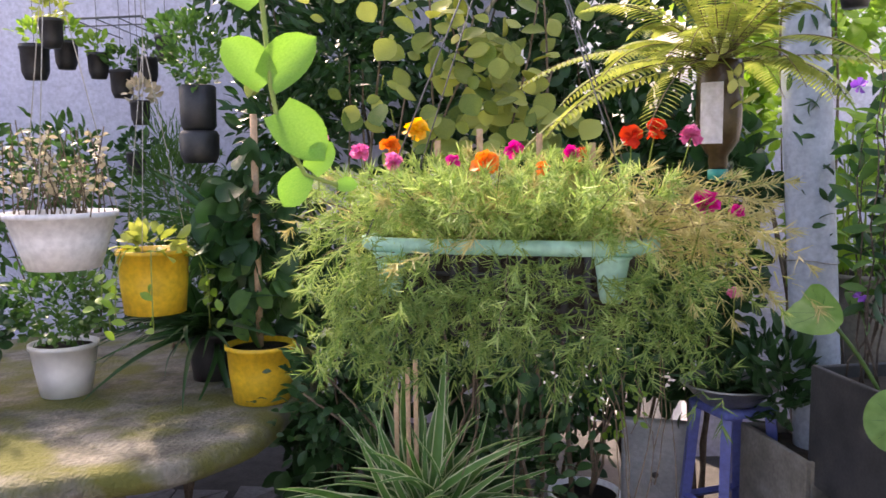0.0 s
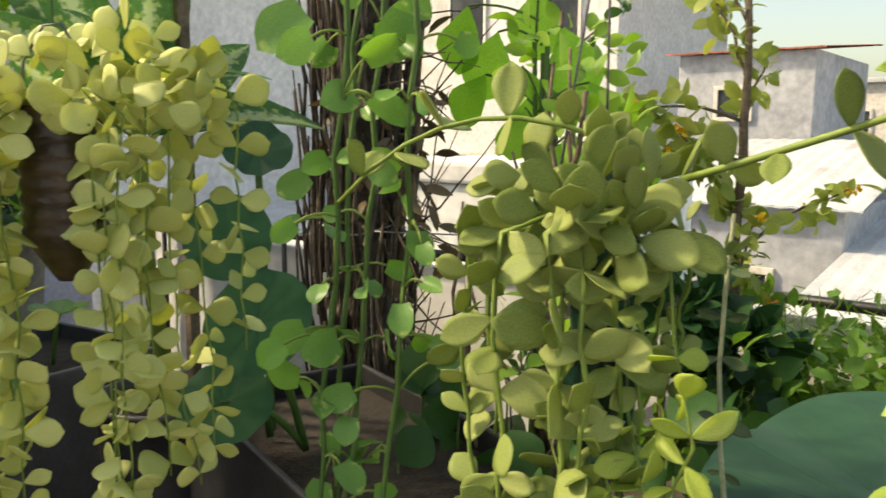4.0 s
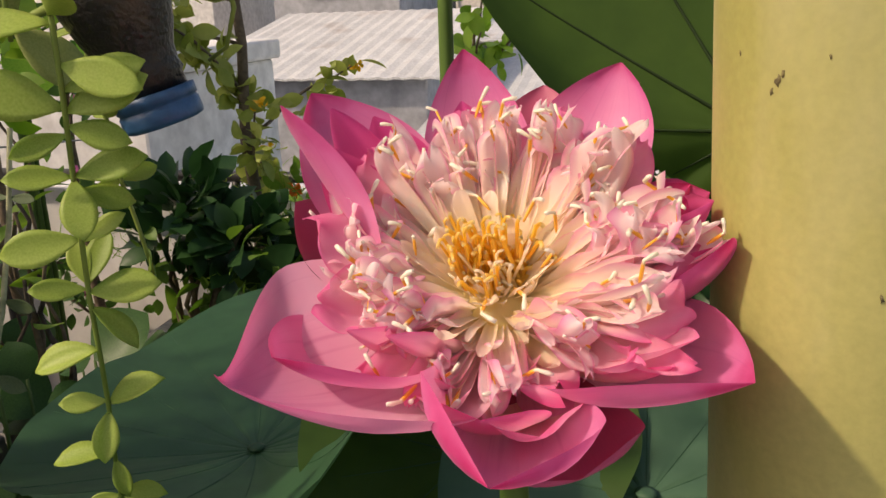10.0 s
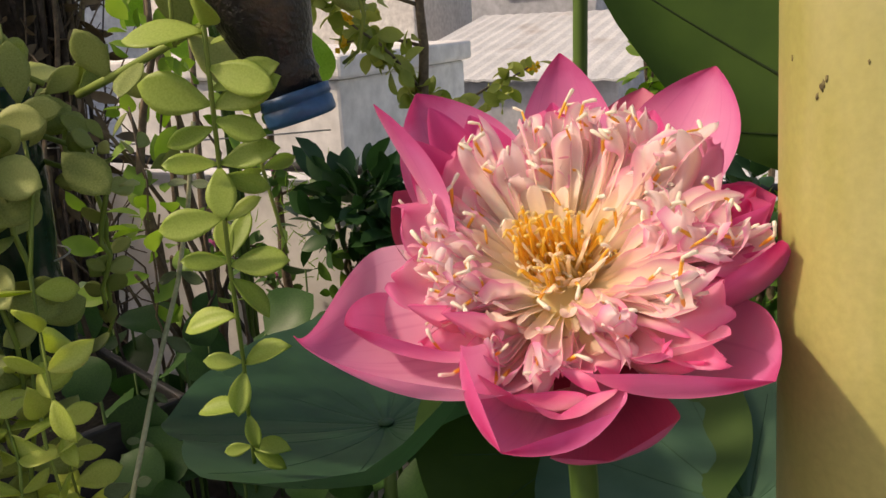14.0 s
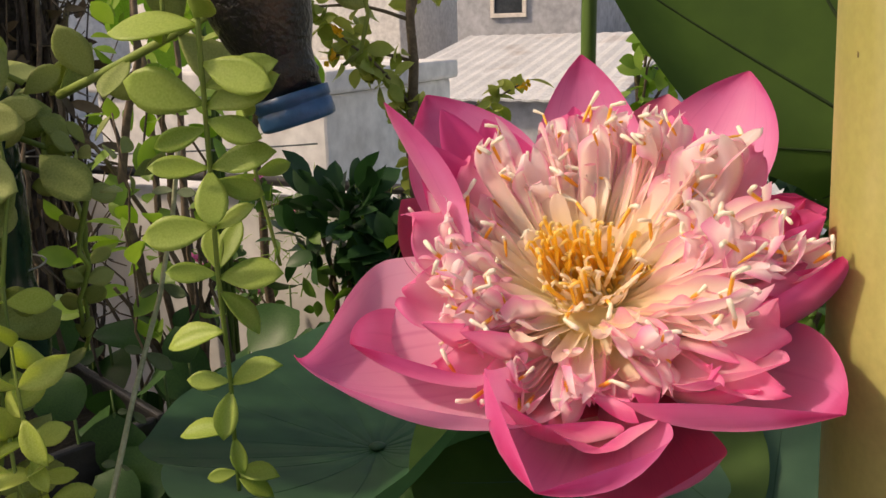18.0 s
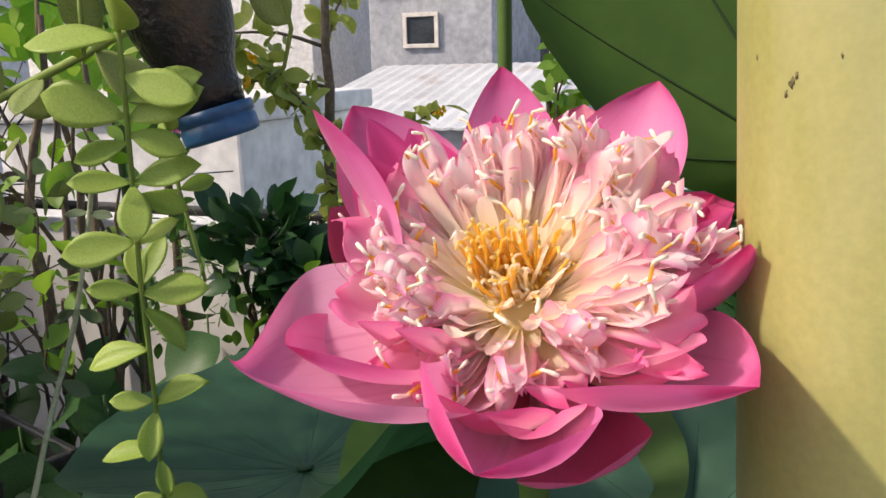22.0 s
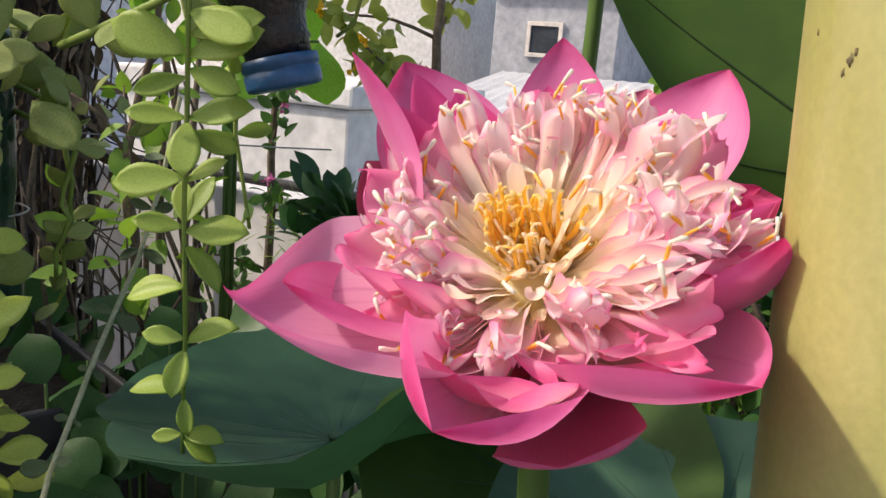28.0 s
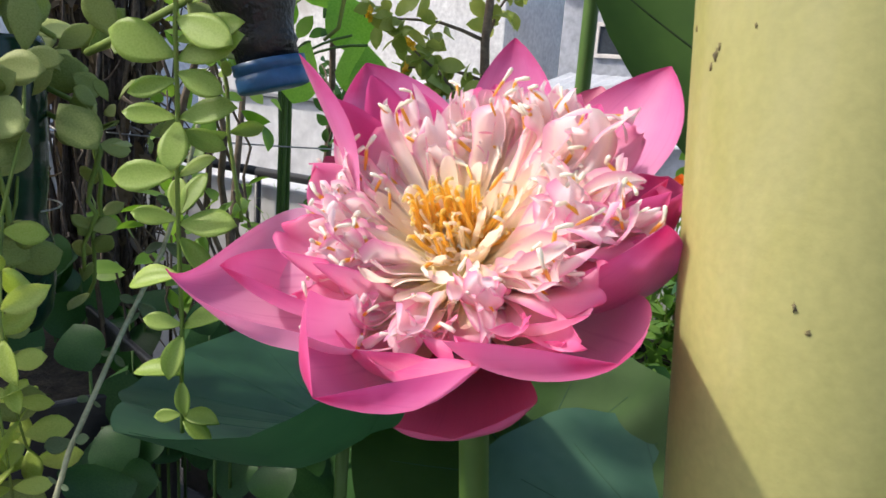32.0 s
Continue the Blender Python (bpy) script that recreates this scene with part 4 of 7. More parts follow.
# cream straps that run out from the heart over the lower petals
for k in range(58):
    az = -125 + 250 * k / 57 + r3.uniform(-3, 3)
    ln = r3.uniform(0.034, 0.058)
    g, tip, t, up = frill(az, r3.uniform(10, 36), ln, r3.uniform(0.004, 0.008), r3.uniform(0.8, 1.6), 0.3, r3.uniform(-30, 50), r3.uniform(-30, 30), r3.uniform(-4, 12), 0.55, r3.randrange(9999), rows=14, cols=3, start=0.001)
    part("inner_petal", g, P_CREAM if k % 3 else P_IN, flower)
for k in range(30):
    part("cream_thread", golden(r3.uniform(-110, 110), r3.uniform(52, 84), r3.uniform(0.014, 0.028), r3), P_GOLD if k % 2 else P_CREAM, flower)
part("receptacle", lathe([(0.002, -0.012), (0.010, -0.006), (0.013, 0.004), (0.012, 0.010), (0.006, 0.012)], tuple(FB), 18), P_GOLD, flower)
part("stalk", tube(bow(FB - FN * 0.004, (0.900, -0.160, 0.30), (0.02, 0, 0.06), 14), 0.0065, 10, 1.1), G_LSTEM, flower)


def lotus_leaf(hub, reach, lift, label, material, stalk_foot, rings=9, n=72, ripple=0.004, curl=None, seed=0, e1=(1, 0, 0), e2=(0, 1, 0)):
    """A round lotus leaf about its hub: reach(angle) and lift(angle) give the rim; veins run out from the hub."""
    hub, e1, e2 = Vector(hub), Vector(e1), Vector(e2)
    e3 = e1.cross(e2).normalized()
    leaf = thing("lotus_leaf", hub, label, "leaf")
    vs, fs, uv = [hub], [], [(0, 0.5)]
    for i in range(1, rings + 1):
        s = i / rings
        for j in range(n):
            a = 2 * math.pi * j / n
            v = 0.0016 * (1 if j % 6 == 0 else 0) * (1 - s)
            z = lift(a) * s ** 1.6 + 0.012 * s - v + ripple * s * s * (math.sin(5 * a + seed) + 0.6 * math.sin(11 * a + 2 * seed))
            z += curl(a) * s ** 5 if curl else 0.0
            vs.append(hub + (e1 * math.cos(a) + e2 * math.sin(a)) * (reach(a) * s) + e3 * z)
            uv.append((s, (j % 6) / 6))
    for j in range(n):
        fs.append((0, 1 + j, 1 + (j + 1) % n))
    for i in range(rings - 1):
        for j in range(n):
            a, b = 1 + i * n + j, 1 + i * n + (j + 1) % n
            fs.append((a, a + n, b + n, b))
    part("blade", (np.array([tuple(v) for v in vs]), fs, np.array(uv)), material, leaf)
    for j in range(0, n, 6):
        pts = [Vector(vs[1 + i * n + j]) - e3 * 0.0012 for i in range(rings - 1)]
        part("vein", tube([hub - e3 * 0.001] + [p + e3 * 0.0012 for p in pts[::2]], 0.0015 if material is G_LOTUSB else 0.0007, 5, 0.3), G_LVEIND if material is G_LOTUSB else G_LVEIN, leaf)
    part("hub", lathe([(0.001, 0.0), (0.006, 0.001), (0.007, 0.003), (0.003, 0.004)], tuple(hub), 14), material, leaf)
    if stalk_foot:
        part("stalk", tube(bow(hub - e3 * 0.002, stalk_foot, (0, 0, 0.05), 10), 0.0055, 8, 1.1), G_LSTEM, leaf)
    return leaf


def near(a, centre, width):
    d = abs((a - centre + math.pi) % (2 * math.pi) - math.pi)
    return math.exp(-(d / width) ** 2)


BROAD = ((-3.142, -2.8, -2.6, -2.3, -2.0, -1.57, -1.1, -0.7, -0.35, 0, 0.5, 1.0, 1.57, 2.1, 2.5, 2.8, 3.142), (0.215, 0.270, 0.290, 0.215, 0.178, 0.155, 0.17, 0.22, 0.32, 0.42, 0.33, 0.22, 0.19, 0.185, 0.165, 0.175, 0.215))
lotus_leaf((1.060, 0.100, 1.040), lambda a: float(np.interp((a + math.pi) % (2 * math.pi) - math.pi, *BROAD)), lambda a: 0.004 + 0.110 * near(a, -2.3, 0.75) + 0.03 * near(a, 3.0, 0.6),
           "broad blue-green lotus leaf with a raised rolled edge under the flower", G_LOTUS, (1.03, 0.08, 0.30), rings=20, n=96, curl=lambda a: 0.016 * near(a, -2.3, 0.9), seed=1, e1=(1, 0, 0), e2=(0, 1, 0))
UPRIGHT = ((-1.5, -0.6, -0.32, 0, 0.1, 0.22, 0.37, 0.47, 0.6, 0.8, 1.6, 2.6, 3.6, 4.7), (0.05, 0.05, 0.063, 0.108, 0.122, 0.140, 0.176, 0.202, 0.232, 0.25, 0.25, 0.15, 0.08, 0.05))
lotus_leaf((1.075, -0.252, 1.288), lambda a: float(np.interp((a + 1.5) % 6.283 - 1.5, *UPRIGHT)), lambda a: 0.015 - 0.02 * near(a, 0.3, 0.6), "upright lotus leaf seen from its dark veined underside", G_LOTUSB, (1.10, -0.22, 0.30),
           seed=4, e1=(-0.12, 0.985, 0.05), e2=(0.30, 0.02, 0.95), ripple=0.003, rings=18, curl=lambda a: -0.030 * near(a, 0.35, 0.5))
lotus_leaf((0.985, -0.195, 1.082), lambda a: 0.125, lambda a: 0.008, "small pale blue-green lotus leaf beside the post, sky light in its colour", G_LOTUSP, (0.98, -0.20, 0.30), seed=2, e1=(0.97, 0, 0.16))
lotus_leaf((1.03, -0.078, 1.073), lambda a: 0.114, lambda a: 0.02 - 0.04 * near(a, 3.1, 0.8), "young green lotus leaf half unrolled below the flower", G_LOTUSY, (1.05, -0.06, 0.30), seed=5, e1=(0.9, 0, 0.35))
lotus_leaf((1.14, -0.045, 1.66), lambda a: 0.15, lambda a: 0.03, "tall lotus leaf on a straight stalk", G_LOTUSB, (1.13, -0.045, 0.30), seed=6)

pot = thing("lotus_pot", (1.0, -0.08, 0.0), "large black plastic pot of water with lotus stalks", "pot")
part("body", lathe([(0.20, 0.0), (0.24, 0.10), (0.28, 0.34), (0.30, 0.52), (0.315, 0.53), (0.315, 0.56), (0.29, 0.56), (0.27, 0.40)], (1.0, -0.08, -0.004), 40), M_BLACK, pot)
part("water", lathe([(0.001, 0.0), (0.275, 0.001)], (1.0, -0.08, 0.44), 32), M_SOIL, pot)

# ---- leaf shapes ----


def oval(w, peak=0.55, stem=0.03):
    return lambda u: max(stem * w, w * (math.sin(math.pi * u ** (math.log(0.5) / math.log(peak)))) ** 0.72)


def heart(w):
    return lambda u: w * (0.55 + 0.9 * u) * (1 - u ** 2.2) ** 0.8 if u < 1 else 0.0


L_DIS = [blade(oval(0.29 + 0.035 * k, 0.56), 1.0, 0.25 - 0.12 * k, 0.10 * k - 0.08, 7, 2, thick=0.03) for k in range(4)]
L_DISN = [blade(oval(0.21 + 0.03 * k, 0.55), 1.0, 0.5, 0.15, 7, 2, thick=0.05) for k in range(2)]
L_FR = [blade(oval(0.21 + 0.025 * k, 0.58), 1.0, 0.30 - 0.12 * k, 0.10 * k - 0.06, 8, 3, thick=0.04) for k in range(3)]
L_YEL = [blade(oval(0.34 + 0.03 * k, 0.60), 1.0, 0.25 - 0.12 * k, 0.10 * k - 0.08, 8, 3, thick=0.03) for k in range(4)]
L_HEART = [blade(heart(0.46), 1.0, 0.18, 0.22, 7, 3, wave=0.06), blade(heart(0.52), 1.0, -0.10, 0.35, 7, 3, fold=0.25), blade(heart(0.42), 1.0, 0.5, 0.1, 7, 3)]
L_LANCE = blade(oval(0.16, 0.45), 1.0, 0.3, 0.25, 5, 1)
L_OVAL = blade(oval(0.27, 0.5), 1.0, 0.25, 0.2, 5, 1)
L_ROUND = blade(oval(0.45, 0.5), 1.0, 0.2, 0.15, 6, 2)
L_NEEDLE = blade(lambda u: 0.034 * (1 - u ** 3) + 0.004, 1.0, 0.8, 0.12, 3, 1)
L_GRASS = blade(lambda u: 0.03 * (1 - u ** 2) + 0.002, 1.0, 0.2, 0.55, 8, 1, fold=0.6)
L_SPIDER = blade(lambda u: 0.032 * (1 - u ** 2.5) + 0.002, 1.0, 0.1, 0.5, 9, 2, fold=0.5)
L_DIEF = blade(oval(0.165, 0.42), 1.0, 0.1, 0.34, 10, 4, fold=0.25, wave=0.05)
L_PETAL = blade(oval(0.48, 0.65), 1.0, 0.4, 0.1, 4, 1)


def shared(name, geos, material):
    return [mesh_of(name, g[0], g[1], material, True, g[2]) for g in geos]


D_Y = shared("leaf", L_YEL, G_DISY)
D_G = shared("leaf", [L_DIS[0], L_DIS[1], L_FR[2], L_DIS[2]], G_DISG)
D_F = shared("leaf", L_FR, G_DISF)
D_FN = shared("leaf", L_DISN, G_DISF)

D_L = shared("leaf", [L_DISN[0], L_DISN[1], L_FR[1], L_DIS[0]], leafy("pale_green_leaf", (0.36, 0.46, 0.07), (0.62, 0.68, 0.22), rough=0.45, through_light=0.4, hue=0.6))
P_H = shared("leaf", L_HEART, G_POTHOS)
P_HN = shared("leaf", L_HEART, G_POTHOSN)
D_W = shared("leaf", [L_FR[0]], leafy("dull_leaf", (0.05, 0.09, 0.04), (0.16, 0.22, 0.11), rough=0.6, through_light=0.15))
M_DRYSTEM = surface("dry_stem", (0.30, 0.32, 0.16), (0.46, 0.46, 0.28), 0.7, 60, 300, 0.2)
V_R = shared("leaf", [L_ROUND, L_DIS[1]], leafy("old_vine_leaf", (0.07, 0.14, 0.025), (0.36, 0.39, 0.09), rough=0.5, through_light=0.3, hue=0.9))


def strand(owner, pts, meshes, gap, size, r, stem=0.0016, face=None, skip=0.1, material=None, up=0.1, tilt=0.5, first=0.0):
    """A hanging stem along pts with a pair of leaves at every node."""
    part("stem", tube(pts, stem, 6, 0.7), material or G_DSTEM, owner)
    pts = [Vector(p) for p in pts]
    run, k, a0 = first, 0, r.uniform(0, 3.14)
    for p, q in zip(pts, pts[1:]):
        d = q - p
        while run < d.length:
            c = p + d * (run / d.length)
            k += 1
            a = a0 + k * 1.57 + r.uniform(-0.4, 0.4)
            t = d.normalized()
            x = t.cross(Vector((0.2, 0.9, 0.1))).normalized()
            y = t.cross(x)
            for s in (1, -1):
                if r.random() < skip:
                    continue
                o = (x * math.cos(a) + y * math.sin(a)) * s + Vector((0, 0, up + r.uniform(-tilt, tilt)))
                f = (face or Vector((0, 0, 1))) + rand_dir(r) * 0.7
                put("leaf", r.choice(meshes), leafpose(c, o, f, size * r.uniform(0.72, 1.15), r.uniform(-25, 25)), owner)
            run += gap * r.uniform(0.8, 1.25)
        run -= d.length


def tuft(owner, centre, radii, count, meshes, size, r, face, low=-0.3):
    c, n = Vector(centre), 0
    while n < count:
        d = rand_dir(r)
        if d.z < low:
            continue
        n += 1
        p = c + Vector((d.x * radii[0], d.y * radii[1], d.z * radii[2])) * r.uniform(0.7, 1.0)
        put("leaf", r.choice(meshes), leafpose(p, d + rand_dir(r) * 0.8, face + d * 0.8 + rand_dir(r) * 0.6, size * r.uniform(0.75, 1.15)), owner)


def hang(a, b, r, n=9, wob=0.006):
    return bow(a, b, (r.uniform(-1, 1) * 0.02, r.uniform(-1, 1) * 0.02, 0), n, wob, r)


# ---- yellow hanging plant in a brown bottle ----
CY = Vector((0.748, 0.865, 0.0))
r4 = random.Random(21)
ydis = thing("hanging_plant", (0.748, 0.865, 1.0), "trailing plant with round yellow-green leaves in a brown bottle", "plant")
prof = [(0.012, 0.0), (0.020, 0.012), (0.034, 0.035)]
for k in range(7):
    prof += [(0.0420, 0.048 + k * 0.016), (0.0435, 0.054 + k * 0.016), (0.0405, 0.061 + k * 0.016)]
prof += [(0.044, 0.165), (0.041, 0.180), (0.036, 0.178)]
part("bottle", lathe(prof, (0.748, 0.865, 1.205), 32), M_BROWNB, ydis)
part("soil", lathe([(0.001, 0), (0.040, 0.001)], (0.748, 0.865, 1.377), 20), M_SOIL, ydis)
part("wire", tube([(0.716, 0.888, 1.37), (0.722, 0.884, 1.43), (0.738, 0.872, 1.465), (0.752, 0.862, 1.468), (0.768, 0.852, 1.43), (0.782, 0.842, 1.365)], 0.0016, 6), M_WIRE, ydis)
part("hanging_wire", tube([(0.746, 0.867, 1.468), (0.744, 0.868, 2.9)], 0.0009, 5), M_WIRE, ydis)
RY, FY = Vector((0.81, -0.585, 0)), Vector((-0.585, -0.81, 0.1))
for off, near_by, ztop, zlow in ((-0.125, 0.01, 1.40, 0.93), (-0.10, 0.035, 1.40, 0.95), (-0.075, 0.05, 1.39, 0.98), (-0.115, -0.03, 1.38, 1.06), (-0.065, 0.02, 1.38, 1.05), (0.050, 0.055, 1.40, 0.97), (0.066, 0.06, 1.40, 0.94), (0.085, 0.04, 1.41, 0.99),
                                 (0.105, 0.02, 1.42, 0.97), (0.034, 0.06, 1.39, 0.90), (-0.052, 0.055, 1.39, 0.88), (-0.105, 0.05, 1.38, 0.86), (0.12, -0.02, 1.41, 0.98), (0.168, 0.02, 1.43, 1.12), (0.075, -0.03, 1.38, 1.05), (-0.085, -0.04, 1.38, 1.02)):
    top = CY + RY * off * 0.45 + FY * near_by * 0.5 + Vector((0, 0, ztop))
    mid = CY + RY * off + FY * near_by + Vector((0, 0, ztop - 0.03))
    end = CY + RY * (off + r4.uniform(-0.015, 0.02)) + FY * near_by + Vector((0, 0, zlow))
    strand(ydis, [top] + hang(mid, end, r4, 10, 0.004), D_Y, 0.028, 0.040, r4, 0.0015, FY * 1.4, 0.10)
tuft(ydis, CY + RY * 0.02 + Vector((0, 0, 1.385)), (0.13, 0.11, 0.065), 60, D_Y, 0.040, r4, FY)
tuft(ydis, CY + RY * 0.08 + Vector((0, 0, 1.42)), (0.07, 0.06, 0.05), 18, D_Y, 0.038, r4, FY)
strand(ydis, bow(CY + Vector((0, 0, 1.38)), CY + RY * -0.205 + Vector((0, 0, 1.365)), (0, 0, 0.03), 5), D_Y, 0.05, 0.046, r4, 0.0018, FY, 0.2)

# ---- old trunk wrapped in twigs, with climbing vines ----
TX, TY = 1.75, 1.42
trunk = thing("tree_trunk", (TX, TY, 0.0), "dark dead tree trunk wrapped in twigs and wire", "trunk")
part("bark", lathe([(0.082, 0.0), (0.076, 0.4), (0.072, 0.8), (0.066, 1.2), (0.068, 1.6), (0.062, 2.0), (0.052, 2.7)], (TX, TY, -0.004), 26, 0.14), M_BARK, trunk)
for k in range(230):
    a, z = r4.uniform(0, 6.28), r4.uniform(0.35, 1.9)
    q = r4.uniform(0.066, 0.125)
    p = Vector((TX + q * math.cos(a), TY + q * math.sin(a), z))
    q = p + Vector((0.03 * math.cos(a) + r4.uniform(-0.05, 0.05), 0.03 * math.sin(a) + r4.uniform(-0.05, 0.05), r4.uniform(0.25, 0.75)))
    part("twig", tube(bow(p, q, (r4.uniform(-0.035, 0.035), r4.uniform(-0.035, 0.035), 0), 5, 0.009, r4), r4.uniform(0.0025, 0.008), 5, 0.5), M_BARK if k % 4 else M_TWIG, trunk)
for k in range(90):
    a, z = r4.uniform(-2.4, 1.0), r4.uniform(0.7, 1.95)
    p = Vector((TX + 0.09 * math.cos(a), TY + 0.09 * math.sin(a), z))
    q = p + Vector((math.cos(a) * r4.uniform(0.06, 0.26), math.sin(a) * r4.uniform(0.06, 0.26), r4.uniform(-0.22, 0.36)))
    part("side_twig", tube(bow(p, q, (0, 0, r4.uniform(-0.05, 0.08)), 5, 0.006, r4), 0.0034, 5, 0.4), M_TWIG if k % 3 else M_BARK, trunk)
part("dead_leaves", strewn(L_LANCE, cloud(r4, (TX + 0.02, TY - 0.04, 1.30), (0.19, 0.19, 0.62), 240, 0.075, -0.5, 0.4, 0.1)), leafy("dry_leaf", (0.08, 0.055, 0.03), (0.22, 0.16, 0.09), through_light=0.1, island=True), trunk, kind="stuff")
part("wire", tube([(TX + 0.105 * math.cos(a), TY + 0.105 * math.sin(a), 1.135 + 0.010 * math.sin(3 * a)) for a in np.linspace(0, 6.4, 26)], 0.0024, 5), M_STEEL, trunk)
part("wire", tube(bow((TX - 0.07, TY - 0.08, 1.135), (TX + 0.38, TY - 0.55, 1.12), (0, 0, -0.01), 6), 0.002, 5), M_STEEL, trunk)

G_VSTEM = leafy("dark_green_stem", (0.03, 0.08, 0.015), (0.10, 0.18, 0.04), rough=0.5, through_light=0.0)
vine = thing("pothos_vine", (0.87, 0.60, 0.9), "climbing vine with glossy heart-shaped variegated leaves", "plant")
for a, b, n in (((0.90, 0.585, 1.62), (0.855, 0.61, 0.93), 20), ((0.955, 0.60, 1.62), (0.875, 0.60, 0.92), 20), ((0.925, 0.535, 1.62), (0.885, 0.555, 0.93), 22), ((0.97, 0.64, 1.62), (0.90, 0.63, 0.92), 18)):
    pts = bow(a, b, (r4.uniform(-0.01, 0.02), r4.uniform(-0.02, 0.01), 0), 12, 0.006, r4)
    part("stem", tube(pts, 0.0030, 7, 0.9), G_VSTEM, vine)
    for k in range(n):
        p = Vector(pts[1 + k * 11 // n])
        o = rand_dir(r4, 0.1)
        o = Vector((o.x, o.y, o.z * 0.4)).normalized()
        e = p + o * r4.uniform(0.02, 0.05)
        part("petiole", tube(bow(p, e, (0, 0, 0.012), 4), 0.0014, 5), G_DSTEM, vine)
        put("leaf", r4.choice(P_H if r4.random() < 0.75 else P_HN), leafpose(e, o + Vector((0, 0, -0.5)), Vector((-0.6, -0.7, 0.3)) + rand_dir(r4) * 0.6, r4.uniform(0.024, 0.044)), vine)
put("leaf", P_H[0], leafpose((0.875, 0.635, 1.475), (-0.5, 0.3, -0.4), (-0.7, -0.6, 0.3), 0.062), vine)
put("leaf", P_H[0], leafpose((0.935, 0.56, 1.475), (-0.1, 0.2, -0.6), (-0.7, -0.6, 0.1), 0.055), vine)

# ---- second hanging plant, grey-green ----
CG = Vector((0.936, 0.353, 0.0))
RG, FG = Vector((0.63, -0.78, 0)), Vector((-0.78, -0.63, 0.1))
gdis = thing("hanging_plant", (0.936, 0.353, 0.95), "trailing plant with thick grey-green leaves in a dark green bottle", "plant")
part("bottle", lathe([(0.004, 0.0), (0.018, 0.006), (0.027, 0.022), (0.030, 0.045), (0.030, 0.075), (0.026, 0.092), (0.0245, 0.105), (0.027, 0.125), (0.028, 0.16), (0.028, 0.235), (0.026, 0.24)], (0.928, 0.338, 1.095), 32), M_GREENB, gdis)
part("soil", lathe([(0.001, 0), (0.033, 0.001)], (0.936, 0.353, 1.322), 20), M_SOIL, gdis)
for z, a in ((1.19, 3.6), (1.19, 4.4), (1.285, 3.9)):
    part("hole", lathe([(0.001, 0), (0.0035, 0.0012), (0.002, 0.002)], (0.936 + 0.0355 * math.cos(a), 0.353 + 0.0355 * math.sin(a), z), 10), M_BLACK, gdis)
part("wire", tube([(0.936 + 0.037 * math.cos(a), 0.353 + 0.037 * math.sin(a), 1.20) for a in np.linspace(0, 6.3, 22)], 0.0008, 5), M_STEEL, gdis)
part("hanging_wire", tube([(0.906, 0.373, 1.30), (0.928, 0.358, 1.47), (0.933, 0.355, 1.9), (0.933, 0.355, 2.6)], 0.0012, 5), M_WIRE, gdis)
part("hanging_wire", tube([(0.956, 0.353, 1.30), (0.943, 0.348, 1.47), (0.933, 0.355, 1.55)], 0.0012, 5), M_WIRE, gdis)
for off, near_by, ztop, zlow, size in ((-0.105, 0.03, 1.32, 1.02, 0.038), (-0.080, 0.06, 1.33, 0.93, 0.044), (-0.050, 0.085, 1.33, 0.90, 0.046), (-0.025, 0.09, 1.33, 0.94, 0.046), (0.000, 0.085, 1.33, 0.98, 0.044), (0.020, 0.075, 1.32, 1.08, 0.040),
                                       (-0.035, 0.065, 1.30, 1.06, 0.042), (-0.09, -0.02, 1.33, 1.10, 0.034), (0.060, -0.02, 1.33, 1.12, 0.026), (0.072, 0.02, 1.31, 1.15, 0.024)):
    top = CG + RG * off * 0.3 + FG * near_by * 0.4 + Vector((0, 0, ztop - 0.03))
    mid = CG + RG * off + FG * near_by + Vector((0, 0, ztop - 0.05))
    end = CG + RG * (off * 0.85) + FG * near_by + Vector((0, 0, zlow))
    strand(gdis, [top] + hang(mid, end, r4, 9, 0.004), D_G, 0.031, size, r4, 0.0024, FG * 1.2, 0.08, tilt=0.9)
tuft(gdis, CG + FG * 0.02 + RG * -0.01 + Vector((0, 0, 1.288)), (0.085, 0.080, 0.065), 50, D_G, 0.044, r4, FG, low=-0.1)
tuft(gdis, CG + RG * 0.085 + Vector((0, 0, 1.265)), (0.035, 0.03, 0.03), 16, D_G, 0.024, r4, FG)
strand(gdis, bow((0.945, 0.30, 1.335), (0.83, 0.545, 1.30), (-0.01, 0.02, 0.11), 8), [D_G[0], D_G[1]], 0.045, 0.048, r4, 0.0024, FG, 0.25, up=0.5)
strand(gdis, bow((0.965, 0.29, 1.325), (0.945, 0.03, 1.415), (0.0, 0, -0.005), 8), [D_G[0], D_G[1]], 0.050, 0.050, r4, 0.0032, FG, 0.25, up=0.3)

# ---- bottle with a blue cap and its trailing strings ----
hb = thing("hanging_bottle", (0.930, 0.060, 1.314), "upside-down soil-filled bottle with a blue screw cap", "bottle")
lean = Matrix.Translation((0.930, 0.060, 1.314)) @ Vector((0, 0, 1)).rotation_difference(Vector((-0.10, 0.25, 0.96))).to_matrix().to_4x4()
cap_p = [(0.018, 0.0), (0.0208, 0.001), (0.0214, 0.003), (0.0214, 0.0095), (0.0206, 0.0100), (0.0206, 0.0112), (0.0216, 0.0116), (0.0216, 0.0172), (0.019, 0.0175)]
part("cap", moved(lathe(cap_p, (0, 0, 0), 40), lean), M_BLUECAP, hb)
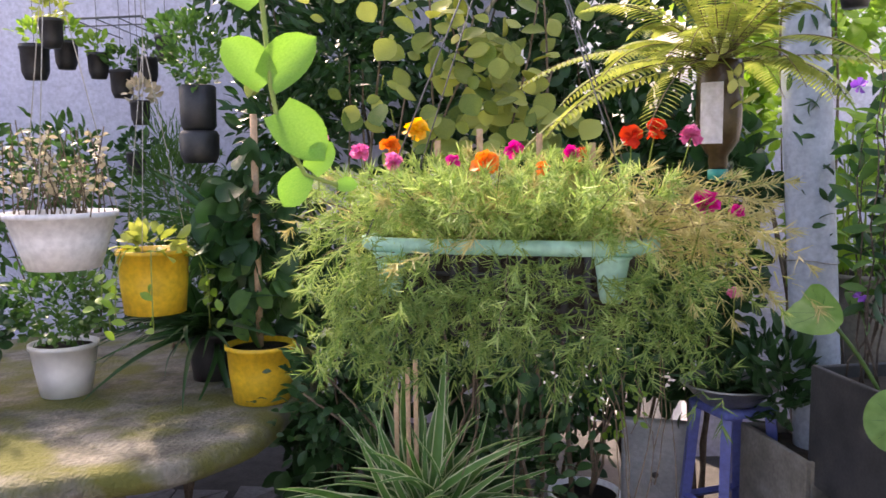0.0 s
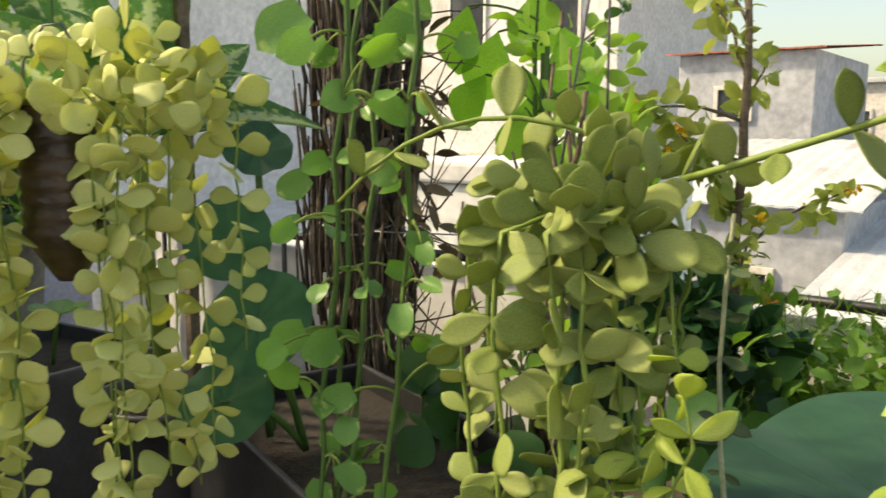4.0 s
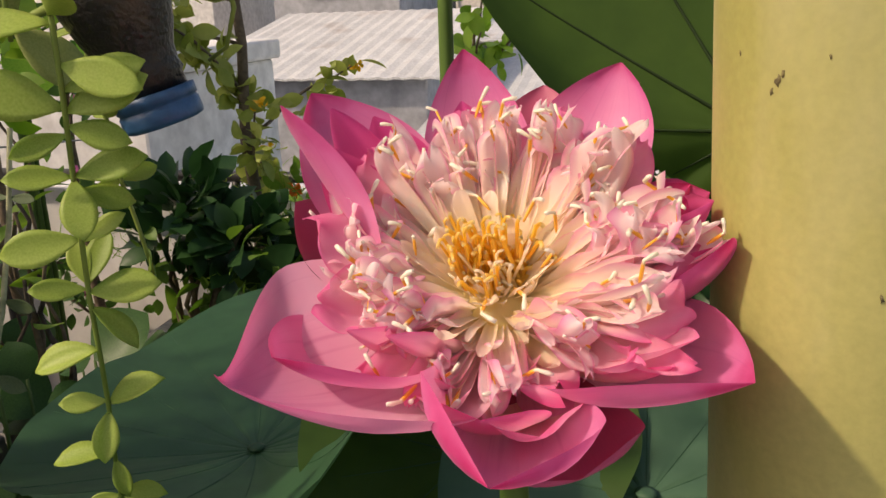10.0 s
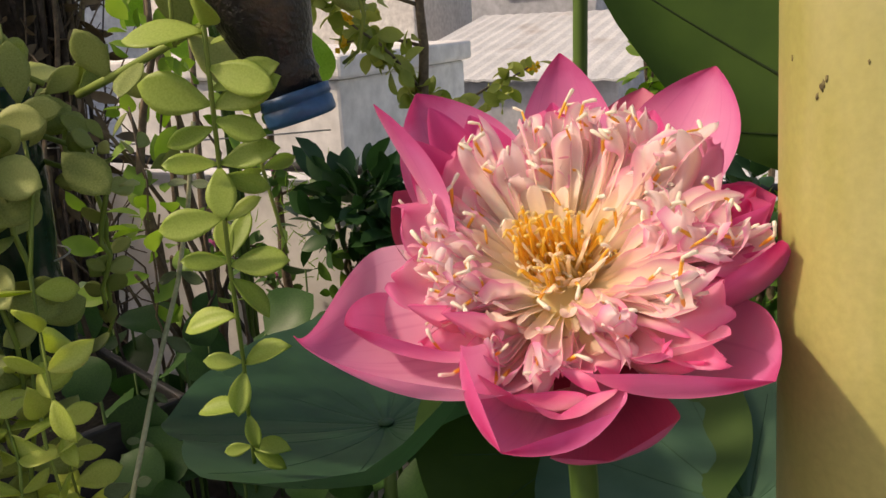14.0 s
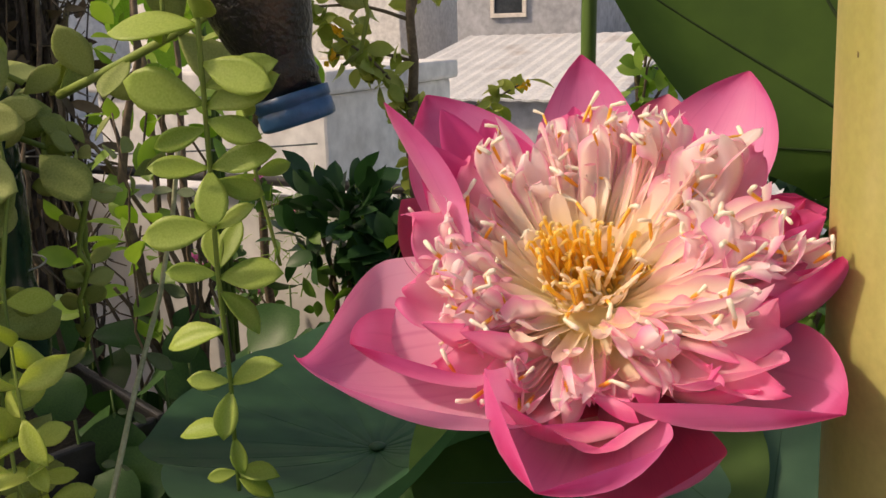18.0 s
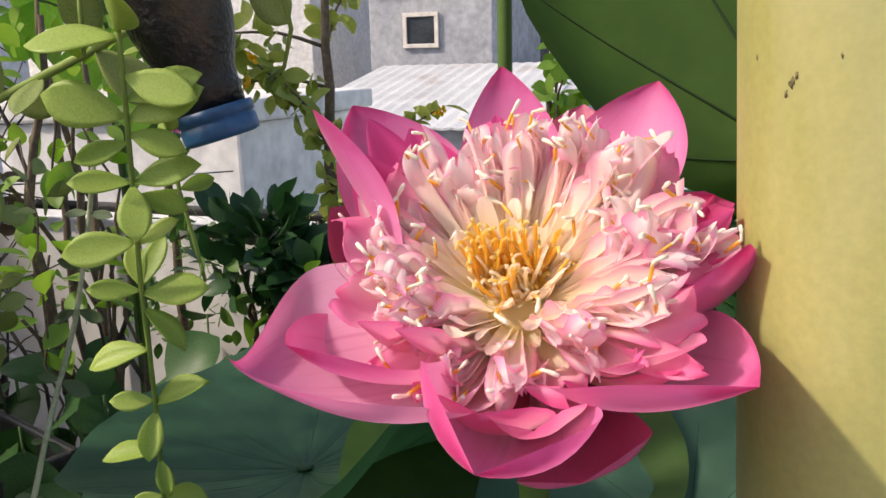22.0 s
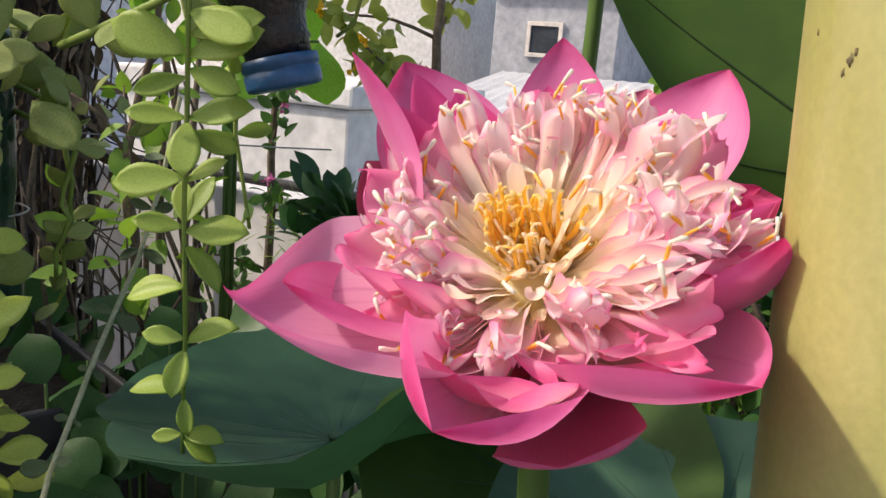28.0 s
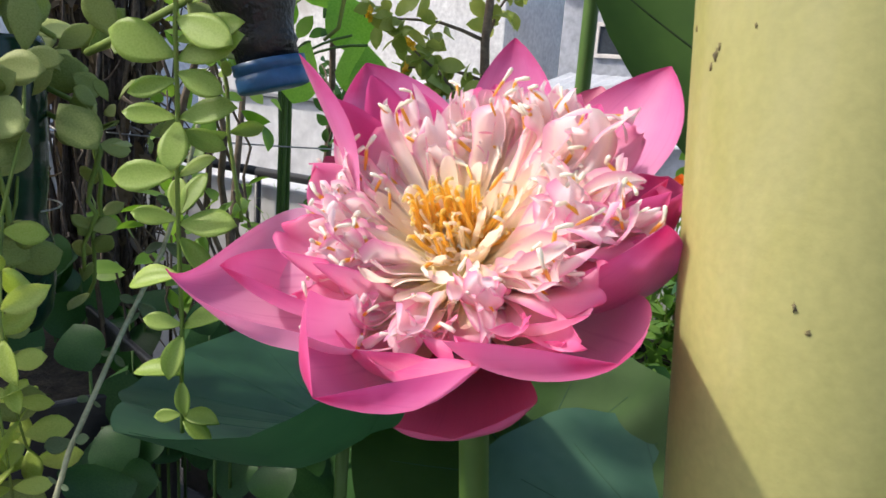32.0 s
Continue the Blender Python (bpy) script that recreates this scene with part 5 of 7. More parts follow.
part("body", moved(lathe([(0.0185, 0.0176), (0.0185, 0.024), (0.0200, 0.026), (0.0188, 0.030), (0.0196, 0.038), (0.0245, 0.050), (0.0282, 0.064), (0.0305, 0.085), (0.0322, 0.12), (0.033, 0.25), (0.031, 0.255)], (0, 0, 0), 40), lean), M_DARKB, hb)
part("hanging_wire", tube([tuple(lean @ Vector((0.0, 0.030, 0.23))), tuple(lean @ Vector((0, 0, 0.42))), (0.87, 0.14, 2.6)], 0.0011, 5), M_WIRE, hb)
part("tendril", tube([(0.905, 0.012, 1.60), (0.915, 0.015, 1.45), (0.935, 0.022, 1.400), (0.945, 0.022, 1.372), (0.952, 0.032, 1.352), (0.955, 0.045, 1.345)], 0.0016, 6, 0.7), G_DSTEM, hb)
sdis = thing("hanging_plant", (0.878, 0.088, 1.0), "thin trailing strings with small fresh green leaves", "plant")
FS = Vector((-0.85, -0.4, 0.35))
r5 = random.Random(33)
SA = [(0.888, 0.080, 1.52), (0.872, 0.074, 1.42), (0.866, 0.070, 1.345), (0.875, 0.079, 1.297), (0.876, 0.081, 1.266), (0.881, 0.086, 1.236), (0.883, 0.087, 1.204), (0.887, 0.090, 1.170), (0.889, 0.093, 1.139), (0.891, 0.095, 1.111), (0.892, 0.096, 1.098)]
part("stem", tube([Vector(a).lerp(Vector(b), t) for a, b in zip(SA, SA[1:]) for t in (0, 0.34, 0.67)] + [Vector(SA[-1])], 0.0014, 7), G_DSTEM, sdis)
RS = Vector((0.34, -0.94, 0)).normalized()
TS = Vector((-0.94, -0.34, 0)).normalized()


def on_string(z):
    for a, b in zip(SA, SA[1:]):
        if b[2] <= z <= a[2]:
            return Vector(a).lerp(Vector(b), (a[2] - z) / (a[2] - b[2]))
    return Vector(SA[-1])


# each leaf: height on the string, across (negative to the west), towards the eye, rise, size, kind
for z, across, toward, rise, size, kind in (
        (1.400, -0.7, 0.5, 0.6, 0.042, 0), (1.395, 0.8, 0.3, 0.3, 0.040, 1), (1.368, -1.0, 0.3, 0.1, 0.040, 2), (1.372, 0.3, 0.9, 0.2, 0.043, 0), (1.350, 0.5, 0.8, -0.5, 0.034, 1), (1.330, -1.0, 0.3, 0.5, 0.038, 2),
        (1.328, 1.0, 0.2, 0.7, 0.036, 1), (1.338, 0.6, -0.4, 0.5, 0.034, 0), (1.322, 0.7, 0.4, -0.5, 0.026, 1), (1.318, -0.6, 0.6, -0.6, 0.024, 0),
        (1.297, -1.0, 0.4, 0.0, 0.027, 0), (1.297, 1.0, 0.3, 0.45, 0.032, 1), (1.296, 0.25, 0.8, -0.9, 0.028, 2), (1.290, 0.6, -0.6, -0.5, 0.024, 1), (1.266, -1.0, 0.3, -0.25, 0.034, 1), (1.264, 0.5, -0.5, 0.9, 0.022, 0),
        (1.238, -1.0, 0.4, 0.1, 0.024, 0), (1.236, 1.0, 0.3, 0.30, 0.032, 2), (1.240, -0.3, -0.5, 0.9, 0.022, 1), (1.240, 0.4, -0.5, 1.0, 0.026, 1), (1.228, 0.9, 0.3, -1.5, 0.028, 4),
        (1.204, -1.0, 0.3, -0.30, 0.031, 4), (1.170, 1.0, 0.2, 0.95, 0.029, 4), (1.172, -1.0, 0.5, 0.15, 0.021, 1), (1.166, -0.1, 0.6, -1.0, 0.025, 4), (1.139, -1.0, 0.2, 0.05, 0.029, 4), (1.135, 0.35, 0.5, -0.9, 0.020, 4),
        (1.111, 1.0, 0.4, 0.15, 0.023, 4), (1.108, 0.9, 0.6, -0.7, 0.022, 4), (1.111, -0.9, 0.5, -0.3, 0.016, 1)):
    if abs(across) > 0.45:
        across, toward, rise = math.copysign(1.0, across), toward * 0.35, rise * 0.6
    o = RS * across + TS * toward + Vector((0, 0, rise))
    m = D_FN[int(size * 1000) % 2] if kind == 4 else D_F[kind]
    put("leaf", m, leafpose(on_string(z), o, (FS * 0.7 + Vector((0, 0, 0.9))) if kind == 4 else (FS + Vector((0, 0, 0.25)) + rand_dir(r5) * 0.45), size * 1.18, r5.uniform(-12, 12)), sdis)
strand(sdis, hang((0.92, 0.09, 1.42), (0.915, 0.070, 1.235), r5, 7, 0.003), D_F, 0.040, 0.022, r5, 0.0016, FS, 0.35, first=0.02)
strand(sdis, hang((0.885, 0.10, 1.52), (0.875, 0.10, 1.36), r5, 6, 0.003), D_F, 0.030, 0.036, r5, 0.0018, FS, 0.15)
DRY = [(1.075, 0.285, 1.29), (1.05, 0.280, 1.22), (1.017, 0.27, 1.163), (0.955, 0.243, 1.11), (0.886, 0.208, 1.05), (0.85, 0.195, 0.98), (0.84, 0.19, 0.92)]
part("dry_stem", tube([Vector(a).lerp(Vector(b), t) for a, b in zip(DRY, DRY[1:]) for t in (0, 0.5)] + [Vector(DRY[-1])], 0.0021, 7), M_DRYSTEM, sdis)
for z, s in ((0.95, 0.014), (1.00, 0.024), (1.03, 0.014), (1.055, 0.030), (1.075, 0.014), (1.10, 0.016), (1.13, 0.026), (1.17, 0.024), (1.20, 0.028), (1.24, 0.028)):
    for a, b in zip(DRY, DRY[1:]):
        if b[2] <= z <= a[2]:
            c = Vector(a).lerp(Vector(b), (a[2] - z) / (a[2] - b[2]))
            for side in (-1, 1):
                put("withered_leaf", D_W[0], leafpose(c, Vector((0.1 * side, -0.9 * side, r5.uniform(-0.5, 0.4))), FS + rand_dir(r5) * 0.5, s * r5.uniform(0.6, 1.1)), sdis)
low = thing("hanging_plant", (0.90, 0.29, 0.95), "trailing strings with pale green leaves", "plant")
for pts in ([(0.870, 0.250, 1.215), (0.852, 0.226, 1.150), (0.868, 0.248, 1.105), (0.885, 0.270, 1.060), (0.905, 0.295, 1.020), (0.930, 0.320, 0.980)], [(0.885, 0.290, 1.150), (0.865, 0.262, 1.090), (0.872, 0.265, 1.045), (0.880, 0.272, 0.990)], [(0.871, 0.322, 1.164), (0.863, 0.299, 1.115), (0.854, 0.279, 1.076), (0.84, 0.268, 1.033), (0.831, 0.259, 0.997)]):
    strand(low, pts, D_L, 0.022, 0.036, r5, 0.0015, FS, 0.08, first=0.01)
    part("stem", tube([pts[0], (pts[0][0] + 0.03, pts[0][1] + 0.02, pts[0][2] + 0.06), (0.94, 0.33, 1.33)], 0.0014, 6), G_DSTEM, low)

# ---- garden: table and pots ----
r6 = random.Random(5)


def pot_geo(at, top, base, h, lip=0.006, rim=0.014):
    p = [(base, 0), (base + (top - base) * 0.5, h * 0.5), (top - lip, h - rim), (top, h - rim), (top, h), (top - 0.008, h), (top - 0.012, h - 0.02)]
    return lathe(p, at, 36)


def potted(name, label, at, top, base, h, mat, soil=True, cat="pot", hung=None):
    t = thing(name, at, label, cat)
    part("pot", pot_geo(at, top, base, h), mat, t)
    if soil:
        part("soil", lathe([(0.001, 0), (top - 0.011, 0.002)], (at[0], at[1], at[2] + h - 0.018), 24), M_SOIL, t)
    if hung:
        apex = Vector((at[0], at[1], hung))
        for k in range(3):
            a = 0.6 + k * 2.09
            part("hanging_cord", tube([(at[0] + top * math.cos(a), at[1] + top * math.sin(a), at[2] + h), apex], 0.0013, 5), M_CORD, t)
        part("hanging_cord", tube([apex, (at[0], at[1], 2.9)], 0.0013, 5), M_CORD, t)
    return t


def leaves(owner, template, poses, mat, name="foliage"):
    return part(name, strewn(template, poses), mat, owner, kind="stuff")


table = thing("garden_table", (-1.25, 2.65, 0.0), "oval mossy cast concrete garden table on a pedestal", "table")
sx, sy, n = 0.82, 0.89, 64


def top_ring(s, z):
    out = []
    for i in range(n):
        a = 2 * math.pi * i / n
        c, d = math.cos(a), math.sin(a)
        w = 1 + 0.012 * math.sin(7 * a) + 0.008 * math.sin(13 * a + 1)
        out.append((-1.25 + sx * s * w * math.copysign(abs(c) ** 0.72, c), 2.65 + sy * s * w * math.copysign(abs(d) ** 0.72, d), z))
    return out


rings = [top_ring(0.90, 0.605), top_ring(0.97, 0.612), top_ring(1.0, 0.635), top_ring(1.0, 0.660), top_ring(0.985, 0.677), top_ring(0.96, 0.682), top_ring(0.6, 0.684), top_ring(0.2, 0.684)]
vs = [p for q in rings for p in q]
fs = [(k * n + i, k * n + (i + 1) % n, (k + 1) * n + (i + 1) % n, (k + 1) * n + i) for k in range(len(rings) - 1) for i in range(n)]
part("tabletop", (np.array(vs), fs + [tuple(range(n))[::-1], tuple((len(rings) - 1) * n + i for i in range(n))]), M_MOSS, table)
part("pedestal", lathe([(0.34, 0), (0.30, 0.06), (0.17, 0.14), (0.15, 0.36), (0.20, 0.52), (0.34, 0.606)], (-1.25, 2.65, -0.004), 28), M_MOSS, table)

yp2 = potted("plant_pot", "yellow plastic pot with a dark pothos on a stake", (-0.559, 2.44, 0.684), 0.107, 0.085, 0.175, M_YEL)
part("stake", tube([(-0.565, 2.46, 0.80), (-0.57, 2.50, 1.55)], 0.011, 8), M_STICK, yp2)
leaves(yp2, L_HEART[0], cloud(r6, (-0.60, 2.53, 1.20), (0.17, 0.13, 0.34), 150, 0.085, -0.5, 0.6, 0.2), G_DARK)
leaves(yp2, L_HEART[1], cloud(r6, (-0.58, 2.47, 1.02), (0.13, 0.10, 0.16), 40, 0.075, -0.6, 0.6, 0.1), G_MID)
yp1 = potted("plant_pot", "orange-yellow hanging pot with pale variegated leaves", (-0.858, 2.40, 0.966), 0.106, 0.088, 0.188, M_YEL, hung=1.75)
leaves(yp1, L_OVAL, cloud(r6, (-0.858, 2.40, 1.165), (0.11, 0.11, 0.055), 60, 0.06, 0.1, 0.7, 0.5), G_YELLOW)
for k in range(7):
    a = r6.uniform(0, 6.28)
    p = Vector((-0.858 + 0.105 * math.cos(a), 2.40 + 0.105 * math.sin(a), 1.16))
    e = p + Vector((0.05 * math.cos(a), 0.05 * math.sin(a), -r6.uniform(0.06, 0.28)))
    part("runner", tube(bow(p, e, (0.03 * math.cos(a), 0.03 * math.sin(a), 0.04), 6), 0.0018, 5), G_DSTEM, yp1)
    leaves(yp1, L_OVAL, [leafpose(p.lerp(e, t) + Vector((0.02 * math.cos(a), 0.02 * math.sin(a), 0)), rand_dir(r6), (0, -0.6, 0.6), 0.045) for t in (0.4, 0.6, 0.8, 1.0)], G_LIGHT)
wp = potted("hanging_pot", "white hanging pot with reddish stems and pale leaves", (-0.935, 2.0, 1.150), 0.132, 0.085, 0.140, M_WPLA, hung=1.95)
for k in range(40):
    p = Vector((-0.935 + r6.uniform(-0.11, 0.11), 2.0 + r6.uniform(-0.09, 0.09), 1.28))
    e = p + Vector((r6.uniform(-0.06, 0.06), r6.uniform(-0.06, 0.06), r6.uniform(0.10, 0.24)))
    part("stem", tube(bow(p, e, (0, 0, 0.01), 4), 0.0016, 5), M_TWIG, wp)
    leaves(wp, L_OVAL, [leafpose(p.lerp(e, r6.uniform(0.3, 1.0)), rand_dir(r6, 0.3), rand_dir(r6, 1.0), r6.uniform(0.014, 0.026)) for q in range(12)], G_SEDUM if k % 3 else G_MID)
op = potted("ornamental_pot", "white ornamental clay pot with a small-leaved bush", (-1.20, 2.53, 0.684), 0.105, 0.075, 0.165, M_WHITE)
leaves(op, L_OVAL, cloud(r6, (-1.20, 2.50, 0.98), (0.22, 0.20, 0.17), 700, 0.030, 0.3, 0.6, 0.5), G_MID)
lp = potted("ornamental_pot", "white clay pot with dark leaves on a saucer", (-1.42, 2.36, 0.684), 0.09, 0.07, 0.15, M_WHITE)
leaves(lp, L_OVAL, cloud(r6, (-1.42, 2.36, 0.95), (0.19, 0.17, 0.15), 260, 0.05, 0.3, 0.6, 0.5), G_DARK)
bp = potted("plant_pot", "black plastic pot with long strap leaves", (-0.78, 2.70, 0.684), 0.085, 0.065, 0.16, M_BLACK)
leaves(bp, L_GRASS, [leafpose((-0.78, 2.70, 0.83), rand_dir(r6, 0.9), rand_dir(r6, 1.0), r6.uniform(0.3, 0.5)) for k in range(110)], G_DARK)
leaves(bp, L_SPIDER, [leafpose((-0.70, 2.72, 1.12), rand_dir(r6, 0.4), rand_dir(r6, 1.0), r6.uniform(0.22, 0.40)) for k in range(70)], G_DARK)

# ---- hanging black pots by the lavender wall ----
rack = thing("pot_rack", (-1.49, 3.69, 1.9), "thin metal rack with hanging hooks on the wall", "rack")
part("rail", tube([(-1.66, 3.69, 2.045), (-1.31, 3.69, 2.055)], 0.005, 6), M_WIRE, rack)
part("rail", tube([(-1.66, 3.69, 2.01), (-1.31, 3.69, 2.02)], 0.003, 6), M_WIRE, rack)
for k in range(4):
    x = -1.64 + 0.107 * k
    part("bracket", tube([(x, 3.69, 2.05), (x, 4.3, 2.05)], 0.003, 5), M_WIRE, rack)
for k, (x, y, z, s, g) in enumerate(((-1.556, 3.46, 1.80, 1.1, G_LIGHT), (-1.425, 3.46, 1.76, 1.0, G_LIGHT), (-1.331, 3.46, 1.68, 1.1, G_MID), (-1.22, 3.46, 1.74, 1.0, G_MID), (-1.195, 3.28, 1.56, 0.9, G_SEDUM), (-1.422, 3.05, 1.83, 1.0, G_YELLOW),
                                     (-1.60, 3.28, 1.74, 1.3, G_LIGHT), (-1.90, 3.28, 1.72, 1.2, G_LIGHT), (-1.22, 3.28, 1.36, 0.9, G_DARK), (-1.55, 3.05, 2.05, 1.3, G_MID), (-1.08, 3.28, 1.80, 1.0, G_MID))):
    t = thing("hanging_pot", (x, y, z), "small black hanging pot with a green tuft", "pot", "black hanging pots")
    part("pot", lathe([(0.030 * s, 0), (0.040 * s, 0.03), (0.042 * s, 0.09 * s), (0.045 * s, 0.092 * s), (0.045 * s, 0.105 * s), (0.038 * s, 0.105 * s)], (x, y, z), 20), M_BLACK, t)
    part("hook", tube([(x, y, z + 0.10 * s), (x, y, z + 0.24), (x, y, 2.9)], 0.0015, 5), M_WIRE, t)
    leaves(t, L_OVAL, cloud(r6, (x, y, z + 0.14 * s), (0.075, 0.07, 0.05), 55, 0.042, 0.4, 0.7, 0.4), g)
tp = thing("hanging_pot", (-0.865, 2.94, 1.41), "tall stacked black pots with a fine dark bush", "pot")
part("pot", lathe([(0.055, 0), (0.068, 0.03), (0.070, 0.10), (0.06, 0.115)], (-0.865, 2.94, 1.405), 24), M_BLACK, tp)
part("pot", lathe([(0.050, 0.115), (0.062, 0.13), (0.064, 0.27), (0.056, 0.275)], (-0.865, 2.94, 1.405), 24), M_BLACK, tp)
part("hook", tube([(-0.865, 2.94, 1.68), (-0.865, 2.94, 2.9)], 0.002, 5), M_WIRE, tp)
leaves(tp, L_OVAL, cloud(r6, (-0.88, 2.94, 1.80), (0.15, 0.14, 0.17), 650, 0.028, 0.5, 0.6, 0.4), G_MID)


def shrub(label, at, foot, lumps, template, size, mat, count, stems=6, r=r6, up=0.2, flat=0.5, name="shrub"):
    s = thing(name, foot, label, "shrub")
    for k in range(stems):
        c, rad = lumps[k % len(lumps)]
        e = Vector(c) + Vector((r.uniform(-0.4, 0.4) * rad[0], r.uniform(-0.4, 0.4) * rad[1], r.uniform(-0.2, 0.5) * rad[2]))
        part("branch", tube(bow(foot, e, (r.uniform(-0.08, 0.08), r.uniform(-0.08, 0.08), 0.1), 8, 0.01, r), r.uniform(0.006, 0.012), 6, 0.35), M_TWIG, s)
    poses = []
    for c, rad in lumps:
        poses += cloud(r, c, rad, count // len(lumps), size, up, 0.6, flat, 0.35)
    leaves(s, template, poses, mat, "crown")
    return s


shrub("tall dark shrub behind the table", None, (-0.35, 2.95, 0.0), [((-0.35, 2.90, 1.80), (0.30, 0.20, 0.34)), ((-0.55, 3.0, 1.55), (0.28, 0.2, 0.3)), ((-0.20, 2.95, 2.15), (0.4, 0.3, 0.3)), ((-0.72, 3.1, 2.1), (0.3, 0.2, 0.3))], L_LANCE, 0.07, G_DARK, 2600)
shrub("dark undergrowth beside the table", None, (-0.30, 2.70, 0.0), [((-0.25, 2.75, 0.95), (0.35, 0.2, 0.35)), ((-0.35, 2.7, 0.45), (0.3, 0.2, 0.35)), ((0.15, 2.75, 0.55), (0.35, 0.2, 0.45)), ((0.35, 2.8, 1.1), (0.4, 0.2, 0.4))], L_HEART[0], 0.10, G_DARK, 900, flat=0.2)
shrub("mixed green plants along the lavender wall", None, (-1.7, 3.85, 0.0), [((-1.75, 3.85, 1.35), (0.35, 0.2, 0.4)), ((-1.25, 3.8, 1.25), (0.4, 0.22, 0.4)), ((-0.9, 3.75, 1.1), (0.35, 0.2, 0.45)), ((-2.2, 3.8, 1.3), (0.3, 0.2, 0.5)), ((-1.5, 3.8, 0.8), (0.8, 0.25, 0.4))], L_LANCE, 0.075, G_MID, 2200)
shrub("feathery dark plants behind the hanging pots", None, (-1.05, 3.2, 0.0), [((-1.05, 3.2, 1.35), (0.22, 0.15, 0.3)), ((-0.95, 3.1, 1.05), (0.25, 0.15, 0.25))], L_NEEDLE, 0.06, G_MID, 1800, up=0.6)
shrub("dark green shrubs deep in the garden", None, (0.45, 3.2, 0.0), [((0.25, 3.3, 1.7), (0.6, 0.25, 0.5)), ((0.7, 3.2, 1.35), (0.4, 0.25, 0.5)), ((0.15, 3.2, 2.3), (0.6, 0.3, 0.35)), ((0.85, 3.1, 0.8), (0.35, 0.2, 0.4)), ((0.45, 3.1, 0.6), (0.45, 0.2, 0.5))], L_OVAL, 0.075, G_DARK, 3200)
shrub("deep green foliage along the wall", None, (-0.3, 3.9, 0.0), [((-0.55, 3.85, 1.9), (0.42, 0.2, 0.55)), ((0.05, 3.9, 1.6), (0.45, 0.2, 0.6)), ((0.6, 3.8, 1.9), (0.45, 0.2, 0.6)), ((0.95, 3.6, 1.2), (0.35, 0.2, 0.7)), ((0.0, 3.8, 0.8), (0.9, 0.2, 0.6)), ((0.3, 3.85, 2.5), (0.7, 0.2, 0.4))], L_OVAL, 0.095, G_DARK, 4200)
shrub("bright leafy hedge behind the low wall", None, (1.9, 4.6, -0.2), [((1.75, 4.3, 1.95), (0.3, 0.2, 0.35)), ((2.15, 4.4, 2.1), (0.35, 0.25, 0.4)), ((1.5, 4.3, 2.3), (0.4, 0.2, 0.4))], L_OVAL, 0.085, G_LIGHT, 1500)

# ---- climbing vine with round yellowing leaves ----
rv = random.Random(8)
vw = thing("climbing_vine", (0.05, 2.45, 0.0), "old vine with large round yellow-green leaves", "plant")
for k in range(6):
    part("stem", tube(bow((rv.uniform(-0.3, 0.3), 2.5, 0.0), (rv.uniform(-0.25, 0.35), 2.45, rv.uniform(1.6, 2.1)), (rv.uniform(-0.2, 0.2), 0, 0), 10, 0.02, rv), 0.005, 6, 0.6), M_TWIG, vw)
for k in range(210):
    x, z = rv.gauss(0.03, 0.20), rv.uniform(1.42, 2.05)
    if k % 3 == 0:
        x, z = rv.gauss(0.16, 0.09), rv.uniform(1.45, 1.78)
    p = Vector((x, 2.42 + rv.uniform(-0.12, 0.10), z))
    put("leaf", rv.choice(V_R), leafpose(p, Vector((rv.uniform(-1, 1), -0.3, rv.uniform(-1, 0.6))), Vector((0, -0.8, 0.5)) + rand_dir(rv) * 0.5, rv.uniform(0.045, 0.085)), vw)

# ---- hanging planter of moss-rose ----
rp = random.Random(17)
PC, PT = Vector((0.125, 1.54, 0.0)), -16.0
pl = thing("hanging_planter", (0.125, 1.54, 1.05), "mint green plastic planter overflowing with flowering moss-rose", "planter")
pm = Matrix.Translation(PC) @ Matrix.Rotation(radians(PT), 4, "Z")


def rim_strip(hx, hy, z0, z1, wide):
    vs, fs = [], []
    n = 48
    for s, z in ((1.0, z0), (1.0 + wide, z0 + 0.006), (1.0 + wide, z1), (1.0, z1), (0.94, z1)):
        for i in range(n):
            a = 2 * math.pi * i / n
            c, d = math.cos(a), math.sin(a)
            vs.append((hx * s * math.copysign(abs(c) ** 0.5, c), hy * s * math.copysign(abs(d) ** 0.5, d), z))
    for k in range(4):
        for i in range(n):
            fs.append((k * n + i, k * n + (i + 1) % n, (k + 1) * n + (i + 1) % n, (k + 1) * n + i))
    return np.array(vs), fs


part("rim", moved(rim_strip(0.265, 0.115, 1.235, 1.262, 0.05), pm), M_MINTP, pl)
for x in (-0.20, 0.20):
    for y in (-0.105, 0.105):
        part("corner_leg", moved(lathe([(0.016, 0), (0.022, 0.012), (0.026, 0.05), (0.030, 0.075), (0.036, 0.08)], (x, y, 1.155), 18, oval=(1, 0.6)), pm), M_MINTP, pl)
part("base", moved(block((-0.19, -0.085, 1.095), (0.19, 0.085, 1.112), 0.006), pm), M_MINTP, pl)
for y in (-0.108, 0.108):
    for k in range(9):
        part("slat", moved(block((-0.16 + 0.04 * k - 0.006, y - 0.003, 1.085), (-0.16 + 0.04 * k + 0.006, y + 0.003, 1.235), 0.002), pm), M_BLACK, pl)
    for k in range(4):
        part("slat", moved(block((-0.185, y - 0.002, 1.105 + 0.03 * k), (0.185, y + 0.002, 1.113 + 0.03 * k), 0.002), pm), M_BLACK, pl)
part("soil", moved(block((-0.24, -0.10, 1.09), (0.24, 0.10, 1.235), 0.02), pm), M_SOIL, pl)
apex = pm @ Vector((0.02, 0.0, 1.95))
